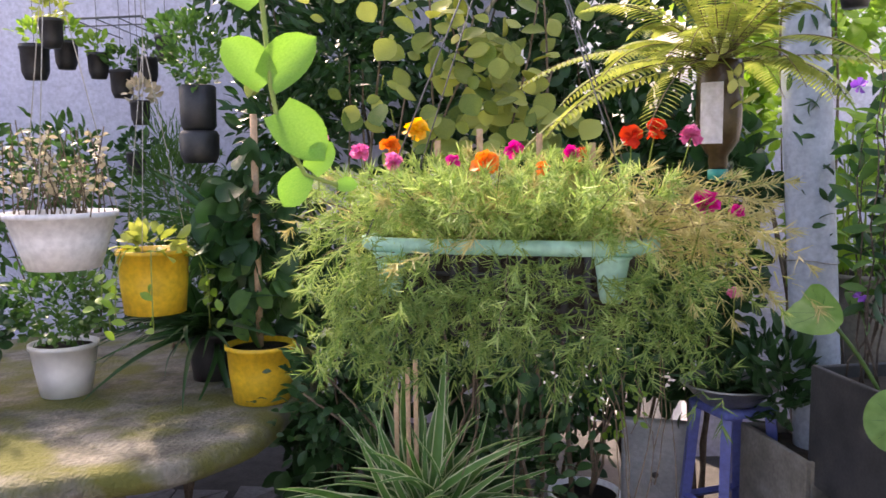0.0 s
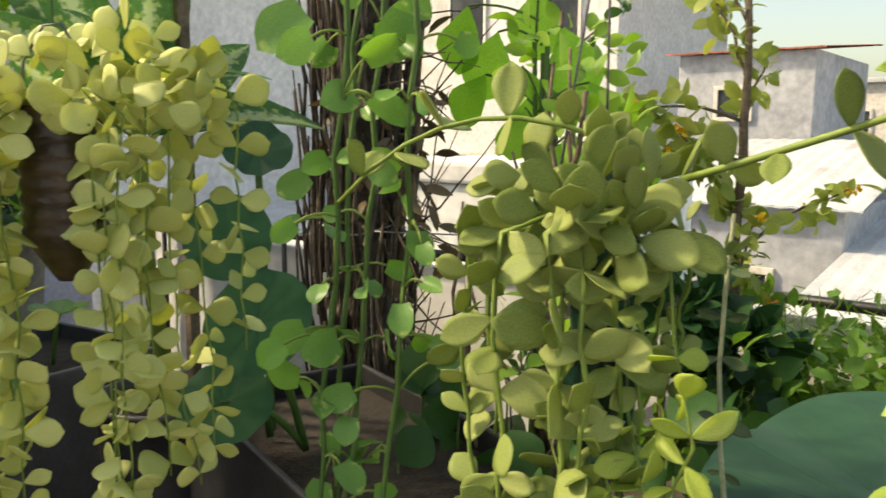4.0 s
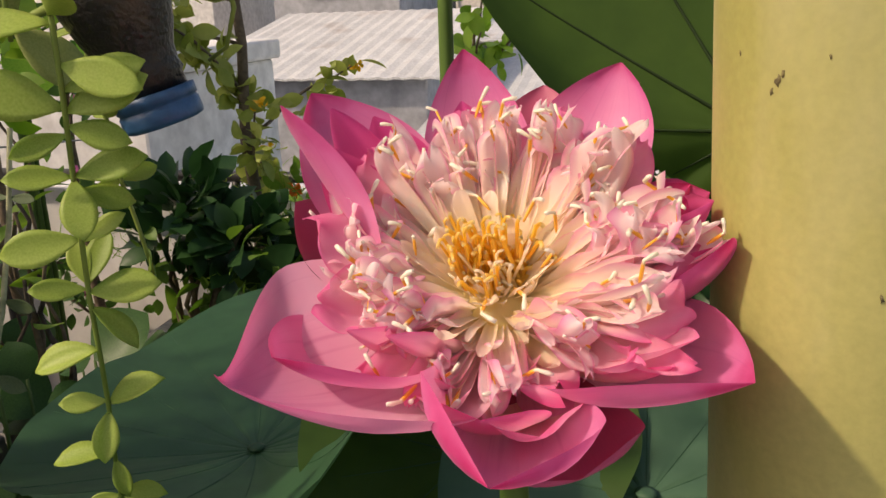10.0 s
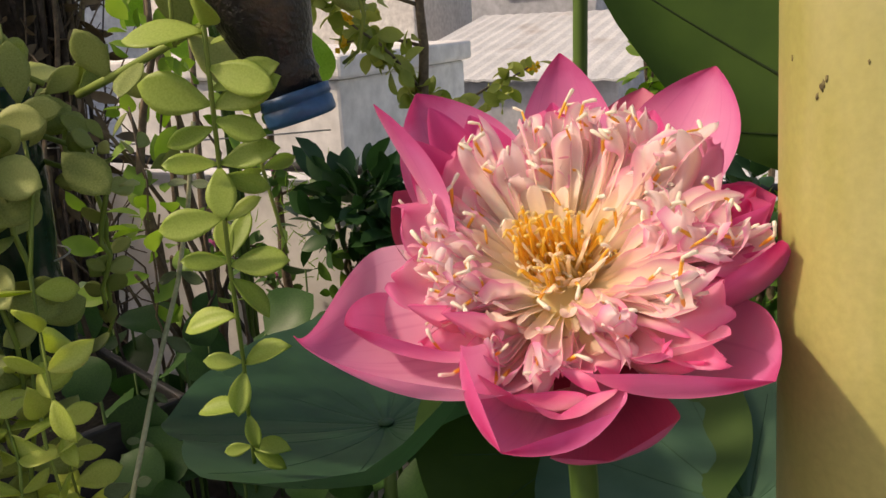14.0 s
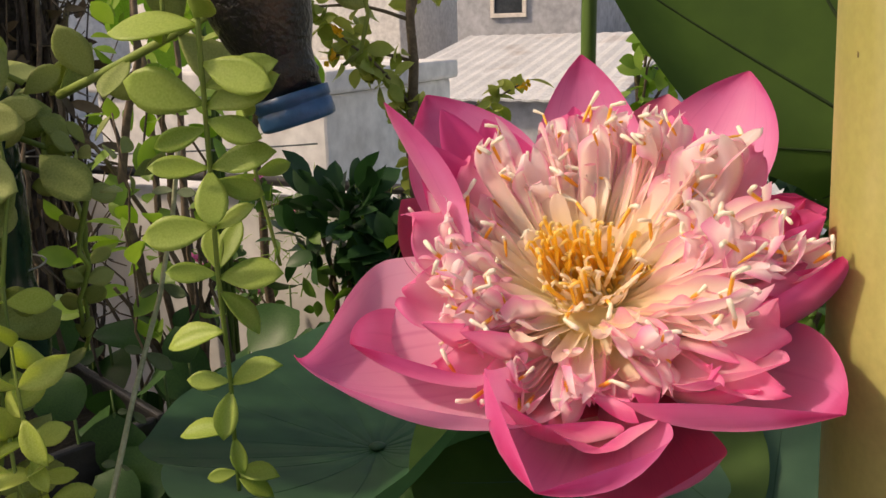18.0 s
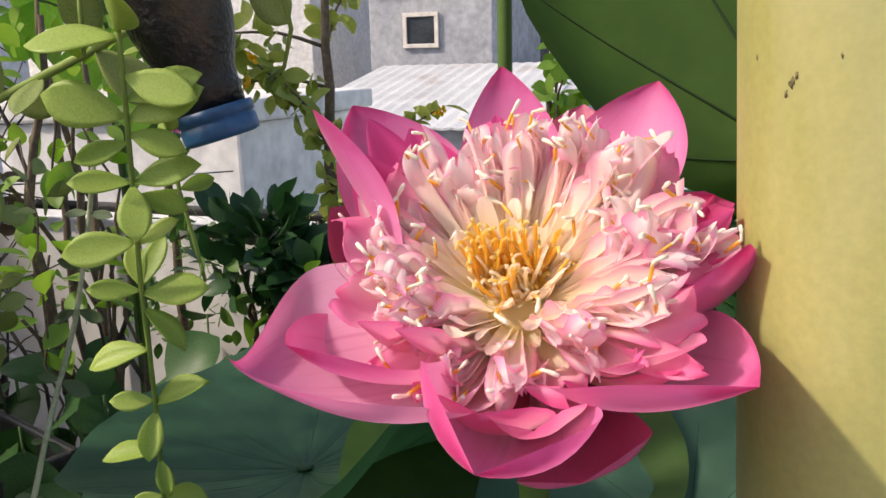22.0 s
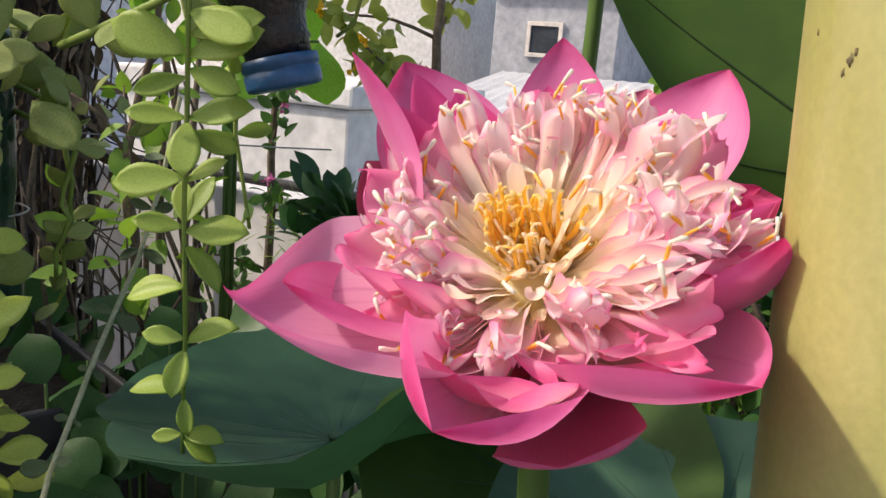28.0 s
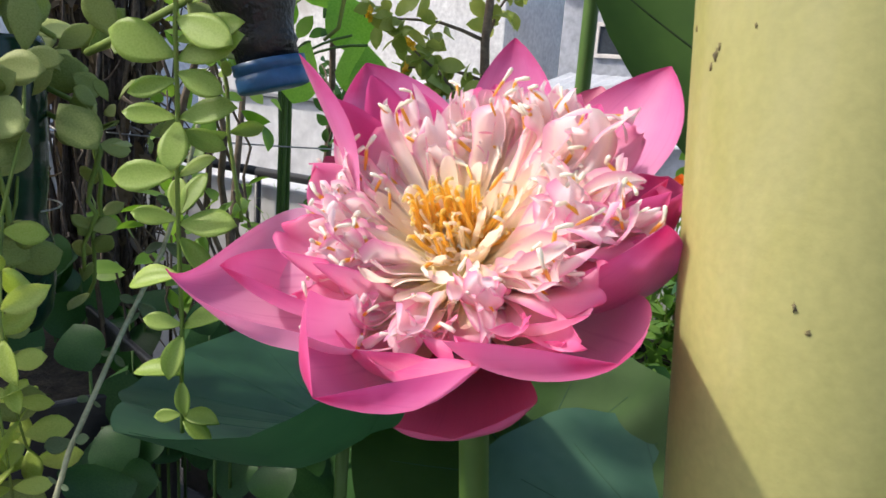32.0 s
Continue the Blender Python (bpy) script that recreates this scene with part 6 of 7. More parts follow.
for x, y in ((-0.25, -0.10), (0.25, -0.10), (-0.25, 0.10), (0.25, 0.10)):
    part("hanging_wire", tube([pm @ Vector((x, y, 1.262)), apex], 0.0016, 5), M_WIRE, pl)
part("hanging_wire", tube([apex, apex + Vector((0, 0, 0.96))], 0.002, 5), M_WIRE, pl)
for x, y, h in ((-0.06, 0.02, 0.20), (0.05, 0.05, 0.19), (0.155, 0.0, 0.17), (-0.15, 0.04, 0.18)):
    part("stick", moved(block((x - 0.006, y - 0.004, 1.2), (x + 0.006, y + 0.004, 1.262 + h), 0.001, 12), pm), M_STICK, pl)
green, pale = [], []
for k in range(560):
    a, q = rp.uniform(0, 6.28), math.sqrt(rp.random())
    edge = q > 0.62
    p0 = pm @ Vector((0.25 * q * math.cos(a), 0.10 * q * math.sin(a), 1.25))
    out = Vector((math.cos(a) * 1.0, math.sin(a), 0))
    if edge:
        reach = rp.uniform(0.10, 0.26) + (0.07 if math.cos(a) > 0.5 else 0.0)
        drop = rp.uniform(-0.15, 0.13)
        if math.sin(a) < -0.25 and k % 5:
            reach, drop = reach * 0.6, rp.uniform(0.01, 0.14)
        e = p0 + (pm.to_3x3() @ out) * reach + Vector((0, 0, drop))
        pts = bow(p0, e, (out.x * 0.05, out.y * 0.05, rp.uniform(0.02, 0.09)), 8, 0.006, rp)
    else:
        e = p0 + (pm.to_3x3() @ out) * rp.uniform(0, 0.08) + Vector((0, 0, rp.uniform(0.05, 0.17)))
        pts = bow(p0, e, (rp.uniform(-0.03, 0.03), rp.uniform(-0.03, 0.03), 0.02), 6, 0.005, rp)
    if k % 3 == 0:
        part("stem", tube(pts, 0.0014, 4, 0.6), M_TWIG if k % 2 else G_DSTEM, pl)
    bag = pale if (e.x > 0.28 and rp.random() < 0.7) or rp.random() < 0.14 else green
    for i in range(len(pts) - 1):
        d = (pts[i + 1] - pts[i]).normalized()
        for s in range(4):
            o = (d * 0.9 + rand_dir(rp) * 0.9).normalized()
            bag.append(leafpose(pts[i].lerp(pts[i + 1], rp.random()), o, rand_dir(rp, 0.5), rp.uniform(0.022, 0.038)))
    for s in range(15):
        bag.append(leafpose(pts[-1] - d * rp.uniform(0, 0.018), (d * 1.1 + rand_dir(rp) * 0.9).normalized(), rand_dir(rp, 0.5), rp.uniform(0.018, 0.03)))
hangs = []
for k in range(360):
    p = pm @ Vector((rp.uniform(-0.36, 0.38) if k % 4 else rp.uniform(-0.34, -0.10), rp.uniform(-0.20, -0.125) if k % 3 else rp.uniform(-0.16, 0.14), 1.200 - 0.19 * rp.random() ** 1.3))
    d = Vector((rp.uniform(-0.5, 0.5), rp.uniform(-0.6, 0.1), rp.uniform(-0.9, 0.5))).normalized()
    for s in range(15):
        q = rp.random()
        hangs.append(leafpose(p + d * (0.05 * q), d * (0.5 + q) + rand_dir(rp) * 0.8, rand_dir(rp, 0.5), rp.uniform(0.020, 0.034)))
# fresh shoots like bottle brushes that hang over the front
for k in range(120):
    p = pm @ Vector((rp.uniform(-0.33, 0.33), rp.uniform(-0.16, -0.125), rp.uniform(1.09, 1.245)))
    d = Vector((rp.uniform(-0.8, 0.8), rp.uniform(-0.7, -0.1), rp.uniform(-0.8, 0.35))).normalized()
    ln = rp.uniform(0.05, 0.11)
    part("stem", tube([p, p + d * ln], 0.0011, 4, 0.6), G_DSTEM, pl)
    bag = green if k % 3 else hangs
    for q in range(30):
        u = q / 29
        o = rand_dir(rp)
        o = (o - d * o.dot(d)).normalized()
        bag.append(leafpose(p + d * (ln * u), d * (0.55 + 0.8 * u * u) + o, rand_dir(rp, 0.5), rp.uniform(0.018, 0.027)))
leaves(pl, L_NEEDLE, green, G_PORT)
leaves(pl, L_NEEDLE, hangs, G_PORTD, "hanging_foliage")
leaves(pl, L_NEEDLE, pale, G_PORTY, "dry_foliage")
for k in range(16):
    p = pm @ Vector((rp.uniform(-0.1, 0.35), rp.uniform(-0.12, 0.12), rp.uniform(0.95, 1.1)))
    part("hanging_root", tube(bow(p, p + Vector((rp.uniform(-0.05, 0.05), rp.uniform(-0.05, 0.05), -rp.uniform(0.15, 0.32))), (0.03, 0, 0), 6, 0.006, rp), 0.0012, 4), M_TWIG, pl)
for (x, y, z), mat, s in (((0.44, 1.36, 1.325), F_MAG, 0.032), ((0.455, 1.50, 1.44), F_PINK, 0.028), ((0.40, 1.54, 1.455), F_RED, 0.028), ((0.345, 1.50, 1.44), F_RED, 0.030), ((-0.05, 1.57, 1.46), F_YEL, 0.032), ((-0.10, 1.60, 1.43), F_ORA, 0.026),
                          ((0.075, 1.42, 1.395), F_ORA, 0.032), ((-0.16, 1.60, 1.42), F_PINK, 0.026), ((-0.09, 1.50, 1.40), F_PINK, 0.024), ((0.24, 1.52, 1.41), F_MAG, 0.024), ((0.14, 1.58, 1.42), F_MAG, 0.024), ((0.18, 1.47, 1.385), F_ORA, 0.018),
                          ((0.27, 1.58, 1.41), F_RED, 0.020), ((-0.23, 1.52, 1.44), F_PINK, 0.030), ((0.52, 1.44, 1.16), F_PINK, 0.018), ((0.02, 1.47, 1.40), F_MAG, 0.018), ((0.50, 1.38, 1.31), F_MAG, 0.020)):
    b = part("bloom", strewn(L_PETAL, [leafpose((x, y, z), rand_dir(rp, 0.5), rand_dir(rp, 0.8), s * rp.uniform(0.55, 0.95)) for k in range(34)]), mat, pl, "open many-petalled bloom", kind="stuff")
    part("flower_stem", tube(bow((x, y, z), (x + rp.uniform(-0.02, 0.02), y + 0.03, z - 0.10), (0, 0, 0), 4), 0.0013, 4), G_DSTEM, pl)

# ---- near tendril of young leaves ----
tv = thing("hanging_tendril", (-0.15, 0.76, 1.35), "pale green tendril with large young leaves", "plant")
part("stem", tube([(-0.19, 0.78, 2.9), (-0.185, 0.77, 1.75), (-0.165, 0.765, 1.578), (-0.156, 0.76, 1.47), (-0.148, 0.755, 1.428), (-0.125, 0.75, 1.39), (-0.095, 0.745, 1.38)], 0.0028, 7, 0.7), G_DSTEM, tv)
for p, o, s in (((-0.158, 0.76, 1.455), (1.0, -0.2, 0.95), 0.072), ((-0.160, 0.76, 1.455), (-0.75, -0.2, 0.85), 0.065), ((-0.165, 0.765, 1.53), (-1.0, -0.2, 0.9), 0.085), ((-0.17, 0.765, 1.55), (0.5, -0.3, 0.9), 0.07), ((-0.150, 0.757, 1.43), (0.8, -0.3, -0.8), 0.075),
                ((-0.125, 0.75, 1.374), (-0.5, -0.2, -0.7), 0.045), ((-0.12, 0.75, 1.375), (0.5, -0.2, 0.7), 0.04), ((-0.095, 0.745, 1.362), (1.0, -0.2, 0.1), 0.022)):
    put("leaf", P_HN[0 if s < 0.05 else 2], leafpose(Vector(p) + Vector((0, 0, 0.018)), o, (0.1, -1.0, 0.35), s * 0.88), tv)

# ---- fern in a labelled bottle ----
L_PINNA = blade(oval(0.105, 0.4), 1.0, 0.2, 0.12, 4, 1)
rf = random.Random(3)
fe = thing("hanging_fern", (0.56, 1.665, 1.36), "yellow-green fern growing from a dark upside-down bottle", "fern")
part("bottle", lathe([(0.016, 0.0), (0.019, 0.012), (0.019, 0.03), (0.040, 0.06), (0.045, 0.09), (0.046, 0.21), (0.042, 0.22)], (0.56, 1.665, 1.375), 26), M_BROWNB, fe)
part("cap", lathe([(0.017, -0.004), (0.020, -0.003), (0.020, 0.016), (0.017, 0.017)], (0.56, 1.665, 1.362), 22), M_TEAL, fe)
lab = [(0.56 + 0.0475 * math.cos(a), 1.665 + 0.0475 * math.sin(a), z) for z in (1.43, 1.55) for a in np.linspace(3.55, 4.55, 9)]
part("label", (np.array(lab), [(i, i + 1, i + 10, i + 9) for i in range(8)]), M_LABEL, fe, "faded pale paper label")
part("hanging_wire", tube([(0.56, 1.665, 1.59), (0.56, 1.665, 2.9)], 0.0015, 5), M_WIRE, fe)
for k in range(46):
    a, up = rf.uniform(0, 6.28), rf.choice((0.2, 0.5, 0.8, 1.1, 1.4)) + rf.uniform(-0.15, 0.15)
    ln = rf.uniform(0.24, 0.46)
    d = Vector((math.cos(a), math.sin(a), 0))
    pts = bow((0.56, 1.665, 1.585), Vector((0.56, 1.665, 1.585)) + d * ln * (1.25 - 0.6 * up) + Vector((0, 0, ln * (up - 0.55))), d * 0.04 + Vector((0, 0, 0.10)), 18)
    stem = part("frond", tube(pts, 0.0015, 4, 0.5), M_TWIG, fe)
    poses = []
    for i in range(2, 18):
        t = (pts[i + 1] - pts[i - 1]).normalized() if i < 18 else d
        side = t.cross(Vector((0, 0, 1))).normalized()
        w = 0.042 * math.sin(math.pi * min(1, (i + 1) / 19)) ** 0.6 + 0.008
        for s in (1, -1):
            poses.append(leafpose(pts[i], side * s + t * 0.35 + Vector((0, 0, -0.12)), Vector((0, 0, 1)), w))
            poses.append(leafpose(pts[i].lerp(pts[min(18, i + 1)], 0.5), side * s + t * 0.35 + Vector((0, 0, -0.12)), Vector((0, 0, 1)), w))
    part("leaflet", strewn(L_PINNA, poses), G_FERN, stem, kind="stuff")
strand(fe, [(0.54, 1.61, 1.60), (0.57, 1.60, 1.56), (0.585, 1.60, 1.50), (0.60, 1.60, 1.485)], D_Y, 0.035, 0.042, rf, 0.0014, Vector((0, -1, 0.2)), 0.1)

# ---- pole, stool, planters on the floor ----
pole = thing("pipe_pole", (1.18, 2.56, 0.0), "grey-blue plastic pipe pole with a wire tied round it", "pole")
pa, pb = Vector((1.225, 2.53, -0.004)), Vector((1.085, 2.62, 2.7))
part("pipe", tube([pa.lerp(pb, t) for t in np.linspace(0, 1, 8)], 0.074, 36), M_PVC, pole)
c = pa.lerp(pb, 0.40)
part("wire", tube([c + Vector((0.078 * math.cos(a), 0.078 * math.sin(a), 0.006 * math.sin(2 * a))) for a in np.linspace(0, 6.5, 30)] + [c + Vector((0.25, -0.12, -0.02))], 0.0022, 5), M_STEEL, pole)
part("vine", tube([pa.lerp(pb, t) + Vector((0.08 * math.cos(9 * t + 3.4), 0.08 * math.sin(9 * t + 3.4) - 0.01, 0)) for t in np.linspace(0.1, 0.85, 22)], 0.004, 5), M_BARK, pole)
leaves(pole, L_LANCE, [leafpose(pa.lerp(pb, t) + Vector((rf.uniform(-0.09, 0.1), -0.08, 0)), rand_dir(rf), rand_dir(rf), 0.06) for t in np.linspace(0.42, 0.70, 40)], G_DARK)
hp = thing("hanging_pot", (1.20, 2.42, 1.83), "small black pot hanging beside the pole", "pot")
part("pot", lathe([(0.035, 0), (0.042, 0.03), (0.040, 0.05), (0.044, 0.06), (0.044, 0.12), (0.036, 0.12)], (1.20, 2.42, 1.83), 20), M_BLACK, hp)
part("hook", tube([(1.20, 2.42, 1.95), (1.20, 2.42, 2.9)], 0.0018, 5), M_WIRE, hp)

stool = thing("plastic_stool", (0.95, 2.66, 0.0), "blue plastic stool with splayed legs", "stool")
SC = Vector((0.965, 2.665, 0))
part("seat", block(SC + Vector((-0.105, -0.105, 0.560)), SC + Vector((0.105, 0.105, 0.590)), 0.014, 18, 3), M_BLUEP, stool)
for sx_, sy_ in ((-1, -1), (1, -1), (-1, 1), (1, 1)):
    m = Matrix.Rotation(radians(18), 4, "Z")
    a, b = SC + m @ Vector((sx_ * 0.085, sy_ * 0.085, 0.562)), SC + m @ Vector((sx_ * 0.120, sy_ * 0.120, -0.004))
    part("leg", tube([a, a.lerp(b, 0.5), b], 0.024, 4, 0.85), M_BLUEP, stool, smooth=False)
for k in range(4):
    m = Matrix.Rotation(radians(18 + 90 * k), 4, "Z")
    part("stretcher", tube([SC + m @ Vector((-0.105, -0.105, 0.24)), SC + m @ Vector((0.105, -0.105, 0.24))], 0.014, 4), M_BLUEP, stool, smooth=False)
basin = thing("basin", (0.95, 2.66, 0.592), "grey metal basin planted with a dark seedling", "basin")
part("bowl", lathe([(0.085, 0), (0.10, 0.012), (0.150, 0.062), (0.158, 0.064), (0.158, 0.070), (0.148, 0.070), (0.120, 0.03)], (0.95, 2.66, 0.591), 36), M_STEEL, basin)
part("soil", lathe([(0.001, 0), (0.134, 0.001)], (0.95, 2.66, 0.635), 24), M_SOIL, basin)
leaves(basin, L_GRASS, [leafpose((0.95 + rf.uniform(-0.05, 0.05), 2.66 + rf.uniform(-0.05, 0.05), 0.636), rand_dir(rf, 1.0), rand_dir(rf, 1), rf.uniform(0.12, 0.26)) for k in range(46)], G_DARK)
slab = thing("concrete_slab", (0.79, 2.94, -0.004), "square stained white concrete slab standing on edge", "slab")
part("panel", block((0.66, 2.92, -0.004), (0.90, 2.97, 0.44), 0.012, -16), M_SLAB, slab)
part("hole", moved(lathe([(0.001, 0), (0.012, 0.001), (0.013, 0.003)], (0, 0, 0), 14), Matrix.Translation((0.775, 2.913, 0.24)) @ Matrix.Rotation(radians(90), 4, "X")), M_BLACK, slab)
shrub("dark climbing plants behind the pole", None, (0.75, 3.2, 0.0), [((0.62, 3.25, 1.3), (0.28, 0.15, 0.4)), ((0.85, 3.2, 0.85), (0.3, 0.15, 0.4)), ((0.55, 3.2, 1.9), (0.3, 0.18, 0.35)), ((1.02, 3.2, 1.5), (0.24, 0.12, 0.5)), ((1.0, 3.3, 2.2), (0.3, 0.15, 0.4))], L_OVAL, 0.075, G_DARK, 1500, r=rf)
shrub("mixed green plants beside the pole", None, (1.4, 3.1, 0.0), [((1.38, 3.0, 1.15), (0.16, 0.12, 0.35)), ((1.55, 3.1, 0.85), (0.22, 0.14, 0.3)), ((1.3, 3.1, 1.55), (0.14, 0.1, 0.3)), ((1.7, 3.2, 1.2), (0.14, 0.1, 0.3))], L_OVAL, 0.065, G_LIGHT, 380, r=rf)
shrub("fresh green vine over the low wall", None, (1.75, 3.65, 0.0), [((1.5, 3.7, 1.95), (0.28, 0.1, 0.3)), ((1.8, 3.7, 2.1), (0.3, 0.12, 0.35)), ((1.35, 3.65, 1.6), (0.12, 0.06, 0.25))], L_ROUND, 0.085, G_LIGHT, 420, r=rf)


def box_planter(label, a, b, mat, turn=0.0, wall=0.018):
    t = thing("box_planter", ((a[0] + b[0]) / 2, (a[1] + b[1]) / 2, a[2]), label, "planter")
    c = Vector(((a[0] + b[0]) / 2, (a[1] + b[1]) / 2, 0))
    m = Matrix.Translation(c) @ Matrix.Rotation(radians(turn), 4, "Z") @ Matrix.Translation(-c)
    part("side", moved(block(a, (a[0] + wall, b[1], b[2]), 0.004), m), mat, t, smooth=False)
    part("side", moved(block((b[0] - wall, a[1], a[2]), b, 0.004), m), mat, t, smooth=False)
    part("end", moved(block((a[0] + wall, a[1], a[2]), (b[0] - wall, a[1] + wall, b[2] - 0.002), 0.004), m), mat, t, smooth=False)
    part("end", moved(block((a[0] + wall, b[1] - wall, a[2]), (b[0] - wall, b[1], b[2] - 0.002), 0.004), m), mat, t, smooth=False)
    part("soil", moved(block((a[0] + wall, a[1] + wall, a[2]), (b[0] - wall, b[1] - wall, b[2] - 0.04), 0.0), m), M_SOIL, t)
    return t


bx = box_planter("stained grey concrete box planter", (1.02, 2.30, -0.004), (1.20, 2.68, 0.52), M_CONC, 8)
leaves(bx, L_LANCE, cloud(rf, (1.05, 2.52, 0.72), (0.12, 0.18, 0.18), 200, 0.08, 0.5, 0.6, 0.2), G_DARK)
box_planter("low stained concrete box planter", (1.06, 1.86, -0.004), (1.42, 2.24, 0.44), M_CONC, 8)
gp = box_planter("dark grey square plastic planter with lotus", (1.10, 1.90, 0.445), (1.50, 2.36, 0.80), M_DARKPOT, 8)
dk = shrub("dark leafy plants beside the pole", None, (0.95, 2.95, 0.0), [((0.95, 2.85, 0.98), (0.20, 0.15, 0.22)), ((1.0, 2.8, 1.3), (0.15, 0.12, 0.25)), ((0.9, 2.9, 0.7), (0.2, 0.12, 0.25))], L_ROUND, 0.075, G_DARK, 500)
lotus_leaf((1.01, 2.16, 0.985), lambda a: 0.075, lambda a: 0.02 + 0.03 * math.cos(2 * a), "small bright lotus leaf held upright", G_LOTUSL, (1.16, 2.1, 0.76), rings=6, n=48, e1=(0.5, -0.3, 0.75), e2=(-0.3, 0.9, 0.4), seed=3)
lotus_leaf((1.075, 1.885, 0.775), lambda a: 0.080, lambda a: -0.01, "small glossy lotus leaf hanging over the planter", G_LOTUSL, (1.25, 2.0, 0.76), rings=6, n=48, e1=(0.8, -0.4, 0.1), e2=(0.1, 0.35, 0.9), seed=2)
lotus_leaf((1.00, 1.69, 1.245), lambda a: 0.060, lambda a: 0.02, "bright young lotus leaf on a thin stalk", G_POTHOSN, (1.2, 2.0, 0.76), rings=6, n=48, e1=(0.85, -0.3, 0.4), e2=(0.2, 0.9, 0.3), seed=7)
lotus_leaf((1.30, 2.05, 0.90), lambda a: 0.07, lambda a: 0.01, "small lotus leaf over the planter", G_LOTUSL, (1.3, 2.1, 0.76), rings=6, n=48, seed=9)
orc = thing("tall_flower", (1.20, 2.30, 0.76), "thin dark stems with small purple flowers", "plant")
for k in range(7):
    b0 = Vector((1.2 + rf.uniform(-0.06, 0.06), 2.28 + rf.uniform(-0.1, 0.06), 0.762))
    e = b0 + Vector((rf.uniform(-0.08, 0.14), rf.uniform(-0.1, 0.1), rf.uniform(0.6, 0.95)))
    pts = bow(b0, e, (rf.uniform(-0.06, 0.06), 0, 0), 10, 0.012, rf)
    part("stem", tube(pts, 0.0035, 6, 0.5), M_BARK, orc)
    leaves(orc, L_LANCE, [leafpose(rf.choice(pts[3:]), rand_dir(rf), rand_dir(rf, 0.6), rf.uniform(0.05, 0.10)) for q in range(22)], G_MID if k % 2 else G_DARK)
part("bloom", strewn(L_PETAL, [leafpose((1.13, 2.235, 1.592), rand_dir(rf), rand_dir(rf), 0.026) for k in range(9)]), F_PUR, orc, "small purple bloom")
part("bloom", strewn(L_PETAL, [leafpose((1.16, 2.25, 1.01), rand_dir(rf), rand_dir(rf), 0.022) for k in range(9)]), F_PUR, orc, "small purple bloom")
rnd = potted("clay_pot", "round weathered clay pot with tall light seedlings", (1.42, 2.72, 0.62), 0.16, 0.12, 0.40, M_CONC)
solo("pedestal", block((1.30, 2.60, -0.004), (1.54, 2.84, 0.618), 0.01), M_CONC, "grey concrete pedestal under the clay pot", "pedestal")
leaves(rnd, L_LANCE, [leafpose((1.42 + rf.uniform(-0.12, 0.12), 2.7 + rf.uniform(-0.12, 0.12), rf.uniform(1.0, 1.55)), rand_dir(rf, 0.5), rand_dir(rf, 0.6), rf.uniform(0.08, 0.15)) for q in range(90)], G_LIGHT)
for k in range(9):
    x, y = 1.42 + rf.uniform(-0.1, 0.1), 2.72 + rf.uniform(-0.1, 0.1)
    part("stem", tube(bow((x, y, 0.99), (x + rf.uniform(-0.05, 0.05), y, rf.uniform(1.3, 1.55)), (0.02, 0, 0), 5), 0.003, 5), G_DSTEM, rnd)

# ---- spider plant and pots under the planter ----
sp = potted("plant_pot", "striped spider plant in a dark pot", (-0.06, 2.03, 0.29), 0.12, 0.09, 0.17, M_BLACK)
solo("pedestal", block((-0.19, 1.90, -0.004), (0.07, 2.16, 0.288), 0.01), M_CONC, "grey concrete pedestal under the spider plant", "pedestal")
leaves(sp, L_SPIDER, [leafpose((-0.06 + rf.uniform(-0.04, 0.04), 2.03 + rf.uniform(-0.04, 0.04), 0.46), rand_dir(rf, 1.0) + Vector((0, -0.15, 0)), rand_dir(rf, 1.0), rf.uniform(0.30, 0.50)) for k in range(120)], G_SPIDER)
for dx in (-0.03, 0.0, 0.02):
    part("stake", block((-0.10 + dx, 2.03, 0.45), (-0.088 + dx, 2.04, 0.88 + dx), 0.002), M_STICK, sp)
wb = potted("bucket", "white plastic bucket with a thin sapling", (0.44, 2.50, -0.004), 0.115, 0.095, 0.36, M_WPLA)
part("stake", tube([(0.40, 2.48, 0.33), (0.36, 2.45, 0.85)], 0.008, 6), M_TWIG, wb)
for k in range(5):
    part("stem", tube(bow((0.46, 2.5, 0.34), (0.40 + 0.05 * k, 2.45, 0.95 + 0.06 * k), (0.05, 0, 0), 8, 0.015, rf), 0.005, 5, 0.5), M_TWIG, wb)
leaves(wb, L_OVAL, cloud(rf, (0.44, 2.42, 0.85), (0.22, 0.14, 0.26), 420, 0.04, -0.3, 0.5, 0.3), G_DARK)
leaves(wb, L_OVAL, cloud(rf, (0.50, 2.36, 0.70), (0.12, 0.08, 0.16), 60, 0.035, -0.3, 0.5, 0.3), G_LIGHT, "young_foliage")
tl_ = shrub("trailing dark vines below the planter", None, (0.25, 2.2, 0.0), [((0.2, 2.1, 0.55), (0.22, 0.12, 0.4)), ((0.3, 2.2, 0.9), (0.25, 0.15, 0.25)), ((-0.3, 2.2, 0.75), (0.25, 0.12, 0.3))], L_OVAL, 0.045, G_DARK, 1100)

# ---- overhead pipes that carry the hanging things ----
for y in (0.78, 0.865, 1.665, 2.0, 2.40, 2.42, 2.94, 3.05, 3.28, 3.46):
    solo("overhead_pipe", tube([(-2.2, y, 2.906), (1.6, y, 2.906)], 0.008, 6), M_STEEL, "thin steel pipe overhead", "pipe", "structure")

